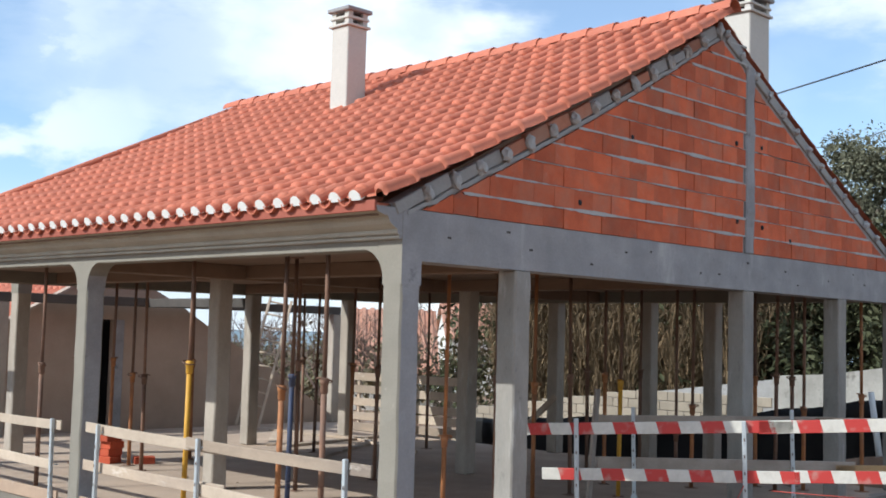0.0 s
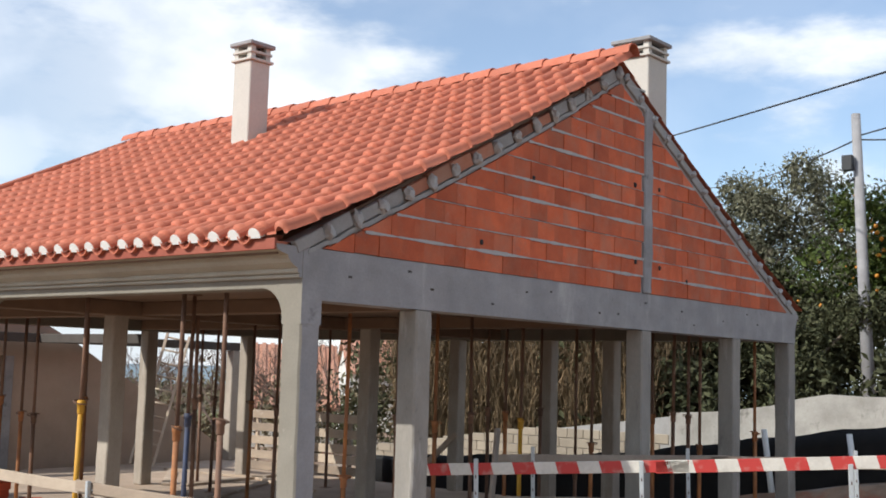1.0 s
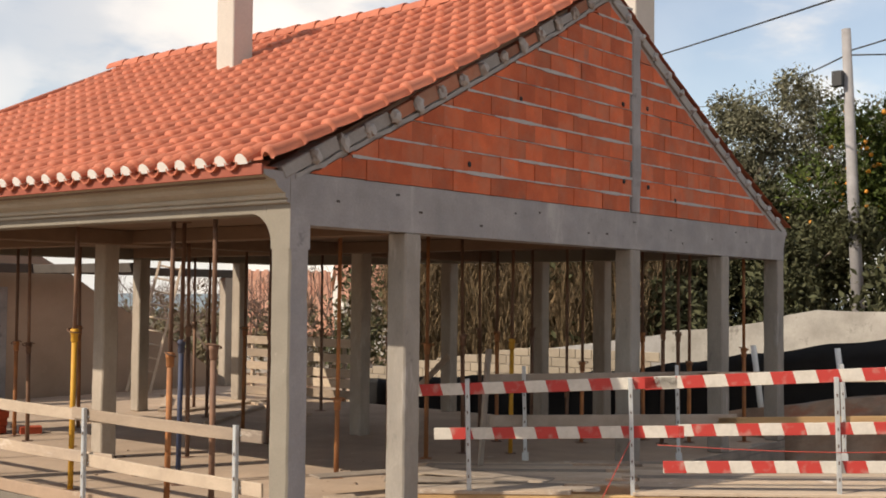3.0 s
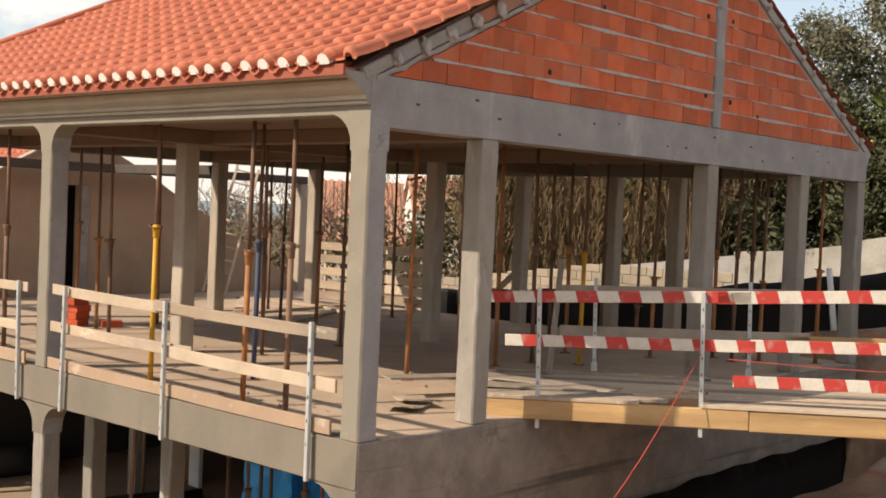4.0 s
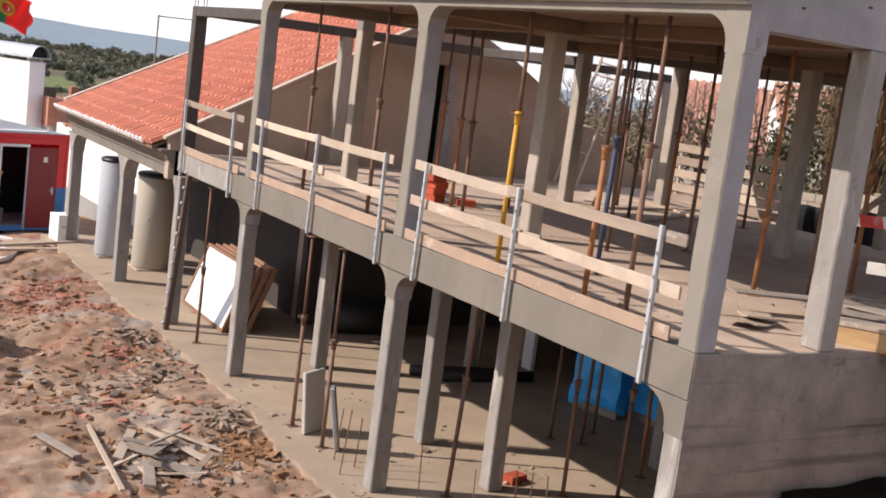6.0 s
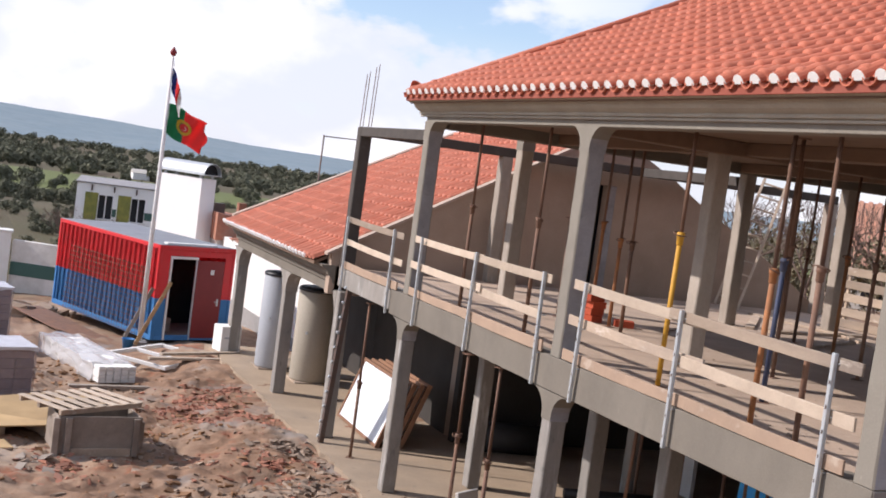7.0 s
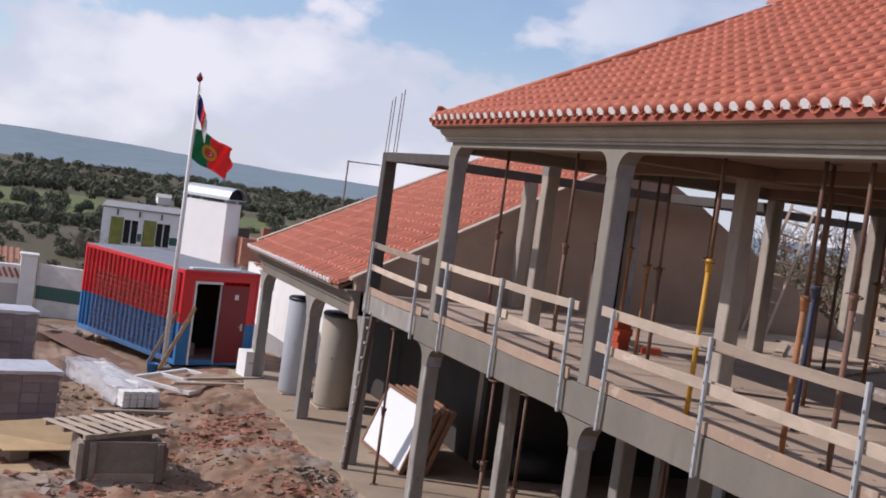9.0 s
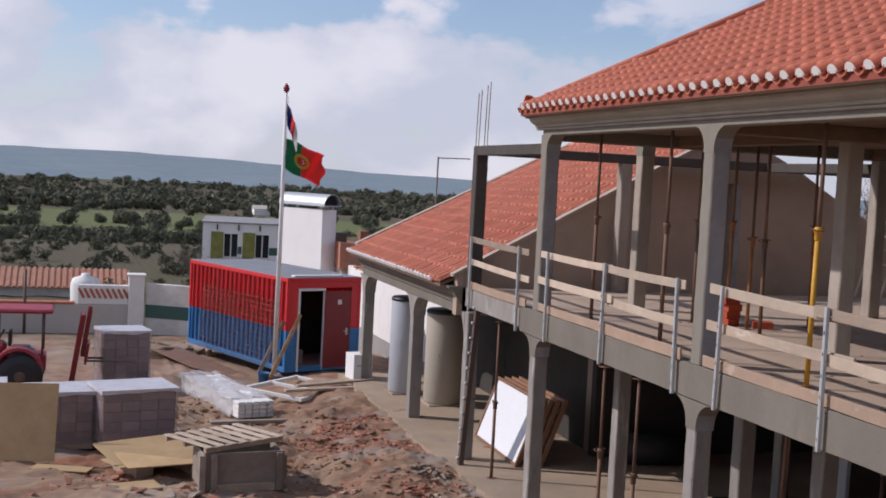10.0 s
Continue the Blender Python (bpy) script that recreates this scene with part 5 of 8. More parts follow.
# ---- beyond the yard ----
def white_chimney():
    x0, y0 = 0.60, 38.5
    c = thing("large_chimney", (x0, y0, -4.4), "broad whitewashed chimney with a curved sheet-metal cowl", "chimney", m=Matrix.Translation((x0, y0, -4.4)) @ pose(0, 0, 0, 0, 0, -58))
    part("shaft", bm_prism([(-0.05, 0), (2.3, 0), (2.24, 4.95), (0.02, 4.95)], (0, 0, 0), (1, 0, 0), (0, 0, 1), (0, 0.72, 0)), "white_bright", c, local=True)
    for x in (0.1, 2.05):
        for y in (0.04, 0.6):
            part("leg", bm_box(x, x + 0.08, y, y + 0.08, 4.952, 5.1), "galvanised", c, local=True)
    bm = bmesh.new()
    half_pipe(bm, Matrix.Translation((0.5, 0.36, 5.1)) @ pose(0, 0, 0, 0, 0, -90) @ Matrix.Translation((0, -0.65, 0)), 2.55, 0.44, 0.44, thick=0.02, n=14)
    part("cowl", bm, "galvanised", c, local=True)
    # the cowl is closed by a black plate, coloured like its unlit inside
    part("cowl_end", bm_prism([(0.36 - 0.42 * math.cos(a), 5.117 + 0.42 * math.sin(a)) for a in np.linspace(0, math.pi, 13)], (2.2, 0, 0), (0, 1, 0), (0, 0, 1), (0.02, 0, 0)), "dark", c, "dark plate for the shade in the mouth of the cowl", local=True)
    part("plate", cbox(-0.1, 2.42, -0.1, 0.82, 5.08, 5.115, 0.004), "galvanised", c, local=True)
    low = thing("lean_to", (2.6, 37.5, -4.4), "small dark-roofed lean-to with a brick flue", "shed")
    part("wall", cbox(2.5, 6.5, 36.2, 40, -4.4, -1.6, 0.02), "whitewash", low)
    part("roof", bm_prism([(0, 0), (4.4, 0.1), (4.4, 0.35), (0, 1.0)], (2.4, 36.0, -1.6), (1, 0, 0), (0, 0, 1), (0, 4.2, 0)), "brick_old", low)
    part("flue", cbox(3.6, 3.9, 38.0, 38.4, -0.9, -0.25, 0.01), "brick_old", low)
    part("flue", cbox(2.45, 2.85, 37.0, 37.4, -1.0, -0.3, 0.01), "steel_dark", low)


white_chimney()


def white_house():
    h = thing("white_house", (-0.85, 55.2, -6.3), "flat-roofed white house with green and yellow shutters", "house", m=Matrix.Translation((-0.85, 55.2, -6.3)) @ pose(0, 0, 0, 0, 0, -7))
    w, d, t = 5.9, 7.0, 5.35
    # front wall built round its openings
    xs = [(1.12, 1.80), (2.75, 3.42)]
    z0, z1 = 3.6, 4.8
    for a, b in ((0, xs[0][0]), (xs[0][1], xs[1][0]), (xs[1][1], w)):
        part("wall", bm_box(a, b, 0, 0.25, 0, t), "white_bright", h, local=True)
    for a, b in xs:
        part("wall", bm_box(a, b, 0, 0.25, 0, z0), "white_bright", h, local=True)
        part("wall", bm_box(a, b, 0, 0.25, z1, t), "white_bright", h, local=True)
        win = part("window", bm_box(a, b, 0.17, 0.2, z0, z1), "dark", h, local=True)
        part("window_frame", bm_box((a + b) / 2 - 0.03, (a + b) / 2 + 0.03, 0.13, 0.168, z0, z1), "white", win, local=True)
        part("shutter", cbox(a - 0.68, a - 0.04, -0.06, -0.01, z0 - 0.1, z1 + 0.1, 0.01), "shutter", h, "open green and yellow wooden shutter", local=True)
        part("sill", cbox(a - 0.1, b + 0.1, -0.08, 0.12, z0 - 0.08, z0 - 0.002, 0.01), "whitewash", h, local=True)
    for a, b in ((xs[0][1] + 0.02, xs[1][0] - 0.72), (xs[1][1] + 0.02, w)):
        part("band", bm_box(a, b, -0.006, 0.0, 3.75, 4.15), "green_band", h, local=True)
    part("wall", bm_box(0, 0.25, 0.252, d, 0, t), "white_bright", h, local=True)
    part("wall", bm_box(w - 0.25, w, 0.252, d, 0, t), "white_bright", h, local=True)
    part("wall", bm_box(0.252, w - 0.252, d - 0.25, d, 0, t), "white_bright", h, local=True)
    part("parapet", cbox(-0.08, w + 0.08, -0.08, d + 0.08, t, t + 0.07, 0.01), "concrete", h, local=True)
    for k in range(5):
        part("spout", bm_box(0.7 + k * 1.1, 0.78 + k * 1.1, -0.1, -0.012, t - 0.35, t - 0.06), "steel_dark", h, local=True)


white_house()


def tiled_house(x, y, w, d, z_e, z_r, turn, label, mat="whitewash", z0=-6.0):
    h = thing("tiled_house", (x, y, z0), label, "house", m=Matrix.Translation((x, y, z0)) @ pose(0, 0, 0, 0, 0, turn))
    e, r = z_e - z0, z_r - z0
    part("wall", bm_prism([(0, 0), (d, 0), (d, e), (d / 2, r), (0, e)], (0, 0, 0), (0, 1, 0), (0, 0, 1), (w, 0, 0)), mat, h, local=True)
    n = int(w / 0.3)
    for s in (0, 1):
        bm = bmesh.new()
        for i in range(n):
            for a, b, up in ((0.0, 0.5, 0.06), (0.5, 1.0, 0.0)):
                x0, x1 = -0.2 + (i + a) * (w + 0.4) / n, -0.2 + (i + b) * (w + 0.4) / n
                yo, yi = (-0.35, d / 2) if s == 0 else (d + 0.35, d / 2)
                zo = e - 0.35 * (r - e) / (d / 2)
                lo = [bm.verts.new(p) for p in ((x0, yo, zo + 0.05), (x1, yo, zo + 0.05), (x1, yi, r + 0.05), (x0, yi, r + 0.05))]
                hi = [bm.verts.new(v.co + Vector((0, 0, 0.05 + up))) for v in lo]
                for q in ((hi[0], hi[1], hi[2], hi[3]), (lo[3], lo[2], lo[1], lo[0]), (lo[0], lo[1], hi[1], hi[0]), (lo[1], lo[2], hi[2], hi[1]), (lo[2], lo[3], hi[3], hi[2]), (lo[3], lo[0], hi[0], hi[3])):
                    bm.faces.new(q)
        bmesh.ops.recalc_face_normals(bm, faces=bm.faces[:])
        tagged(part("roof", bm, "tile_old", h, local=True), kind="stuff")
    for k in range(max(1, int(w / 3))):
        part("window", bm_box(1 + k * 3, 1.9 + k * 3, -0.03, 0.0, 0.45 * e, 0.8 * e), "dark", h, local=True)
    return h


tiled_house(-20, 58.0, 15.5, 3.2, -4.75, -4.05, 0.5, "long white house with a low faded tile roof", z0=-9)
tiled_house(23.1, 26.95, 3.3, 6, 0.7, 2.9, -42, "white neighbouring house with an orange tile roof", z0=-2)
tiled_house(38, 36, 4.5, 6, 2.0, 3.7, -40, "taller neighbouring house with an orange tile roof", z0=-2)


def yard_wall():
    w = thing("yard_wall", (2.8, 29, -4.2), "whitewashed yard wall with a grimy foot behind the container", "wall")
    rng = random.Random(17)
    top = [(22.0 + i * 0.5, -1.45 + rng.uniform(-0.05, 0.05)) for i in range(29)]
    part("wall", bm_prism([(36.0, -4.6), (22.0, -4.6)] + top, (2.72, 0, 0), (0, 1, 0), (0, 0, 1), (0.22, 0, 0)), "white", w)
    part("skirting", bm_prism([(36.0, -4.6), (22.0, -4.6), (22.0, -3.25), (36.0, -3.45)], (2.705, 0, 0), (0, 1, 0), (0, 0, 1), (0.012, 0, 0)), "mortar", w)
    for k in range(12):
        y = 22.3 + k * 1.1
        part("coping_tile", cbox(2.66, 3.0, y, y + rng.uniform(0.4, 1.0), -1.42, -1.36, 0.02), "brick_old", w)


yard_wall()


def boundary():
    w = thing("boundary_wall", (-8, 43.4, -5.6), "pale grey rendered yard wall with a tile coping and white gate pillar", "wall")
    part("wall", cbox(-16, -4.35, 43.3, 43.55, -6.0, -3.94, 0.02), "chimney", w)
    part("coping", cbox(-16, -7.0, 43.22, 43.63, -3.938, -3.84, 0.03), "tile_far", w)
    part("wall", cbox(-6.9, -4.9, 43.28, 43.6, -3.938, -3.14, 0.02), "white", w)
    for k in range(9):
        bm = cbox(-0.05, 0.05, -0.02, 0.02, -0.22, 0.22, 0.01)
        bm.transform(Matrix.Translation((-6.75 + k * 0.22, 43.262, -3.48)) @ pose(0, 0, 0, 0, -28, 0))
        part("tile", bm, "tile", w)
    part("pillar", cbox(-4.89, -4.26, 43.1, 43.7, -5.9, -2.73, 0.02), "white", w)
    part("pillar_cap", cbox(-4.95, -4.2, 43.04, 43.76, -2.728, -2.64, 0.02), "white", w)
    s = thing("side_wall", (-3.4, 42, -5.4), "weathered grey block wall with a dark green painted band", "wall")
    m = Matrix.Translation((-4.2, 43.3, -5.5)) @ pose(0, 0, 0, 0, 0, -28)
    part("wall", cbox(0, 5.0, 0, 0.22, -0.4, 2.48, 0.02, m=m), "whitewash", s)
    part("band", cbox(0.02, 4.9, -0.02, -0.003, 1.05, 1.6, 0.004, m=m), "green_band", s)
    t = thing("storage_tank", (-6.6, 47, -5), "white plastic water tank behind the wall", "tank")
    bm = bmesh.new()
    lathe(bm, [(0.4, -1.5), (0.6, -1.4), (0.64, 1.25), (0.55, 1.5), (0.2, 1.62), (0.18, 1.72), (0.05, 1.74)], (-6.6, 47.5, -4.78), n=24)
    part("body", bm, "white", t)


boundary()


def east_wall():
    w = thing("garden_wall", (14.5, 6, -0.6), "stepped garden wall, partly whitewashed and partly bare block", "wall")
    part("white_wall", bm_prism([(4.55, -0.8), (4.55, 1.375), (3.4, 1.45), (2.4, 1.60), (1.9, 1.74), (1.35, 1.84), (0.7, 1.82), (-2.0, 1.85), (-6.0, 1.9), (-6.0, -0.4)], (14.5, 0, 0), (0, 1, 0), (0, 0, 1), (0.22, 0, 0)), "old_white", w)
    rng = random.Random(3)
    for row in range(9):
        z = -0.85 + row * 0.2
        for k in range(21):
            y = 4.57 + k * 0.4 + (0.2 if row % 2 else 0)
            top = 1.35 - (y - 4.57) * 0.138
            if z > top - 0.05:
                continue
            bm = cbox(14.5, 14.7, y, y + 0.39, z, min(z + 0.19, top), 0.008)
            part("block", bm, "block", w)
    part("core", bm_prism([(4.56, -0.85), (13.0, -0.85), (13.0, 0.15), (4.56, 1.3)], (14.52, 0, 0), (0, 1, 0), (0, 0, 1), (0.15, 0, 0)), "mortar", w)


M["block"] = material("block", (0.33, 0.28, 0.215), (0.25, 0.21, 0.165), 3, 0.6, 0.95, 0.3, 40, pieces=0.12)
east_wall()


def black_sheet():
    s = thing("shade_net", (11.5, 0, 0.3), "black sheeting hung along leaning white stakes", "sheet")
    bm = bmesh.new()
    g = []
    for i in range(65):
        y = 10.2 - i * 0.25
        top = (1.05 + 0.15 * (2.0 - y) if y < 3.96 else 0.756 - 0.075 * (y - 3.96)) - 0.05 * abs(math.sin((y - 1.4) * 2.3))
        row = []
        for j in range(9):
            v = j / 8
            row.append(bm.verts.new((11.5 + 0.05 * math.sin(i * 0.9 + j * 0.5) + 0.1 * v, y, top * (1 - v) + (-0.5) * v)))
        g.append(row)
    for i in range(64):
        for j in range(8):
            f = bm.faces.new((g[i][j], g[i + 1][j], g[i + 1][j + 1], g[i][j + 1]))
            f.smooth = True
    bmesh.ops.solidify(bm, geom=bm.faces[:], thickness=0.01)
    part("sheet", bm, "membrane", s)
    for y0, y1 in ((1.19, 0.96), (-0.19, -0.40), (-1.6, -1.75)):
        part("stake", bm_rod((11.42, y0, 1.28), (11.35, y1, -0.2), 0.045, 0.055, n=8), "white", s)


black_sheet()


# ---- guard rails of the upper floor ----
def guard_rail(posts, boards, label):
    """Clamped steel posts on the slab edge with rough boards behind them."""
    g = thing("guard_rail", (-0.05, (posts[0] + posts[-1]) / 2, 0), label, "railing", "guard rails on the slab edge")
    rng = random.Random(int(posts[0] * 100))
    for y in posts:
        bm = cbox(-0.075, -0.035, y - 0.02, y + 0.02, -0.40, 0.95, 0.004)
        lean = rng.uniform(-1.0, 1.0)
        bm.transform(Matrix.Translation((-0.05, y, 0)) @ pose(0, 0, 0, lean, rng.uniform(-0.6, 0.6), 0) @ Matrix.Translation((0.05, -y, 0)))
        p = part("post", bm, "galvanised", g)
        for z in (0.50, 0.93, 0.05):
            part("hook", cbox(-0.034, 0.012, y - 0.03, y - 0.022, z - 0.07, z - 0.055, 0.002), "galvanised", p)
        # punched holes drawn as dark plates in place of shaded openings
        for k in range(6):
            part("hole", bm_box(-0.0775, -0.0752, y - 0.006, y + 0.006, -0.3 + k * 0.2, -0.27 + k * 0.2), "steel_dark", p)
    for y0, y1, z0, z1, h, x in boards:
        ln = y1 - y0
        bm = cbox(-0.013, 0.013, 0, ln, -h / 2, h / 2, 0.004)
        bmesh.ops.subdivide_edges(bm, edges=[e for e in bm.edges if abs((e.verts[0].co - e.verts[1].co).y) > ln * 0.8], cuts=6)
        for v in bm.verts:
            t = v.co.y / ln
            v.co.z += -0.012 * math.sin(math.pi * t) + rng.uniform(-0.002, 0.002)
            v.co.x += 0.01 * math.sin(2.4 * t + y0)
        bm.transform(Matrix.Translation((x, y0, z0)) @ pose(0, 0, 0, math.degrees(math.atan2(z1 - z0, ln)), rng.uniform(-2, 2), 0))
        part("board", bm, "wood_toe" if z0 < 0.2 else rng.choice(("wood", "wood", "wood_pale", "wood_pale", "wood")), g)


M["wood_toe"] = material("wood_toe", (0.38, 0.27, 0.19), (0.28, 0.20, 0.145), 3.0, 0.7, 0.85, 0.2, 60, pieces=0.15, spots=((0.52, 0.43, 0.34), 3.0, 0.58, 0.6))
M["wood_pale"] = material("wood_pale", (0.52, 0.42, 0.32), (0.385, 0.305, 0.23), 4.0, 0.7, 0.8, 0.15, 60, pieces=0.15, spots=((0.30, 0.25, 0.20), 4.0, 0.62, 0.6))
guard_rail((0.55, 2.69, 4.58), ((0.27, 2.95, 0.87, 0.89, 0.105, -0.015), (2.45, 4.92, 0.87, 0.90, 0.11, 0.018), (0.27, 2.75, 0.44, 0.46, 0.115, -0.012), (2.35, 4.95, 0.48, 0.49, 0.11, 0.02), (0.32, 2.5, 0.085, 0.085, 0.125, -0.012), (2.35, 4.98, 0.08, 0.085, 0.12, 0.016)),
           "galvanised posts with rough plank rails above the floor edge")
guard_rail((5.55, 7.58, 9.56), ((5.42, 7.75, 0.88, 0.88, 0.105, -0.012), (7.5, 10.0, 0.88, 0.89, 0.10, 0.018), (5.7, 7.9, 0.42, 0.46, 0.11, 0.016), (7.4, 10.0, 0.49, 0.50, 0.11, -0.012), (5.45, 7.9, 0.08, 0.085, 0.14, -0.012), (7.6, 10.0, 0.08, 0.085, 0.12, 0.016)),
           "galvanised posts with rough plank rails along the facade")
guard_rail((10.78, 13.2), ((10.45, 13.4, 0.87, 0.90, 0.10, 0.0), (10.4, 13.4, 0.45, 0.50, 0.10, 0.0), (10.5, 13.4, 0.075, 0.08, 0.13, 0.0)),
           "galvanised posts with plank rails beside the open terrace")


def east_rail():
    g = thing("plank_fence", (9.7, 9.5, 0), "rough plank guard fence on the far slab edge", "railing")
    for y in (8.7, 9.95, 11.3):
        part("post", cbox(9.71, 9.77, y, y + 0.07, 0, 1.15, 0.005), "wood", g)
    rng = random.Random(2)
    for z in (0.10, 0.33, 0.57, 0.82, 1.08):
        for y0, y1 in ((8.5, 10.2), (9.9, 11.55)):
            bm = cbox(-0.015, 0.015, y0, y1, -0.08, 0.08, 0.004)
            bm.transform(Matrix.Translation((9.68 + rng.uniform(0, 0.02), 0, z + rng.uniform(-0.04, 0.04))))
            part("board", bm, rng.choice(("wood", "wood_pale", "wood")), g)
    part("brace", bm_box(-0.02, 0.02, -0.05, 0.05, 0, 1.5, m=Matrix.Translation((9.6, 7.2, 0.02)) @ pose(0, 0, 0, 50, 0, 0)), "wood", g)
    for k, (x, y, r) in enumerate(((7.6, 9.6, 12), (7.9, 8.6, 70), (6.6, 8.2, 30), (8.2, 10.8, 95), (7.0, 10.6, 50))):
        t = thing("timber", (x, y, 0), "loose timber plank lying on the concrete floor", "plank", "loose timbers on the floor")
        bm = cbox(-1.3, 1.3, -0.08, 0.08, 0.002, 0.045, 0.004)
        bm.transform(pose(0, 0, 0, 0, 0, r))
        part("board", bm, "wood", t, local=True)


east_rail()


# ---- adjustable steel props ----
def prop(x, y, z0, z1, low, high, split, name_label, lean=(0, 0), rnd=0):
    p = thing("steel_prop", (x, y, z0), name_label, "prop", "steel props under the ceilings", m=Matrix.Translation((x, y, z0)) @ pose(0, 0, 0, lean[0], lean[1], rnd))
    h = (z1 - z0) / math.cos(math.hypot(radians(lean[0]), radians(lean[1]))) - 0.004
    part("base_plate", cbox(-0.07, 0.07, -0.07, 0.07, 0, 0.008, 0.002), high, p, local=True)
    part("outer_tube", bm_rod((0, 0, 0.008), (0, 0, split), 0.028, n=12), low, p, local=True)
    part("inner_tube", bm_rod((0, 0, split), (0, 0, h - 0.008), 0.022, n=10), high, p, local=True)
    bm = bmesh.new()
    lathe(bm, [(0.031, -0.10), (0.037, -0.09), (0.037, -0.02), (0.044, -0.015), (0.044, 0.03), (0.031, 0.04)], (0, 0, split), n=12)
    part("collar", bm, low, p, local=True)
    bm = bmesh.new()
    pts = [(0.085 * math.cos(a), 0.085 * math.sin(a)) for a in np.linspace(0.4, 5.2, 11)]
    for (a, b), (c, d) in zip(pts, pts[1:]):
        rod(bm, (a, b * 0.6, split + 0.02 + 0.25 * b), (c, d * 0.6, split + 0.02 + 0.25 * d), 0.007, n=5)
    part("pin", bm, high, p, local=True)
    part("head_plate", cbox(-0.07, 0.07, -0.07, 0.07, h - 0.008, h, 0.002), high, p, local=True)
    return p


R, O, YL, B = "rust", "rust_orange", "yellow", "blue_steel"
LAB = {R: "rusty brown adjustable steel prop on the concrete floor", O: "orange-rusted adjustable steel prop on the concrete floor",
       YL: "yellow-painted adjustable steel prop with rusty inner tube", B: "dark blue adjustable steel prop with rusty inner tube"}
for k, (x, y, z1, low, high, split) in enumerate((
        (0.50, 3.74, 2.8, YL, R, 1.62), (0.32, 1.93, 2.8, O, R, 1.45), (0.27, 1.24, 2.8, R, R, 1.55), (2.93, 2.30, 2.8, O, O, 0.85),
        (2.86, 4.81, 2.8, R, R, 1.6), (1.45, 3.20, 2.8, B, R, 1.5), (2.61, 8.34, 2.8, O, R, 1.3), (2.42, 7.69, 2.8, R, R, 1.3), (3.80, 8.56, 2.8, O, R, 1.5),
        (0.41, 6.80, 2.8, R, R, 1.5), (0.49, 9.12, 2.8, R, R, 1.5), (2.07, 8.97, 2.8, R, R, 1.5), (2.78, 9.2, 2.8, O, R, 1.5), (7.05, 9.87, 2.8, R, R, 1.5),
        (6.10, 8.37, 2.8, R, R, 1.5), (5.38, 6.65, 2.8, O, R, 1.5), (4.44, 5.07, 2.8, R, R, 1.5), (3.75, 2.26, 2.8, R, R, 1.5), (4.79, 2.55, 2.8, O, O, 1.4),
        (5.50, 2.52, 2.8, R, R, 1.5), (5.9, 2.05, 2.8, YL, R, 1.45), (8.2, 7.81, 2.8, R, R, 1.4), (8.9, 9.0, 2.8, YL, O, 1.5), (7.9, 4.07, 2.8, R, R, 1.5), (6.8, 2.94, 2.8, O, R, 1.5),
        (8.6, 2.94, 2.8, R, R, 0.6), (7.5, 1.98, 2.8, O, R, 1.1), (8.9, 3.8, 2.8, R, R, 1.5), (8.4, 1.51, 2.8, O, R, 1.5), (8.2, 1.10, 2.8, R, R, 1.55), (8.9, 1.22, 2.8, R, R, 1.5),
        (8.6, 0.89, 2.8, O, R, 1.1), (9.2, 0.33, 2.62, O, O, 1.3))):
    prop(x, y, 0, z1, low, high, split, LAB[low], (math.sin(k * 2.1) * 0.5, math.cos(k * 1.3) * 0.5), k * 47)
for k, (x, y, low, high, split, ln) in enumerate((
        (0.05, 7.58, R, R, 1.55, 0.8), (0.09, 6.67, R, R, 1.45, 0.3), (0.14, 12.05, R, R, 1.3, 0.0), (0.9, 4.74, R, R, 1.5, 1.5), (3.7, 6.5, R, R, 1.5, 0), (4.03, 6.18, R, R, 1.5, 1),
        (4.6, 6.63, R, R, 1.5, 0), (2.44, 4.44, R, R, 1.5, 0.6), (3.18, 4.25, R, R, 1.4, 0), (4.05, 4.84, O, R, 1.5, 1), (4.56, 9.94, R, R, 1.4, 0), (4.3, 8.9, R, R, 1.5, 0))):
    prop(x, y, Z_LOW, -0.25 if x > 0.3 else -0.42, low, high, split, LAB[low].replace("concrete floor", "ground floor slab"), (ln, -ln * 0.7), k * 31)


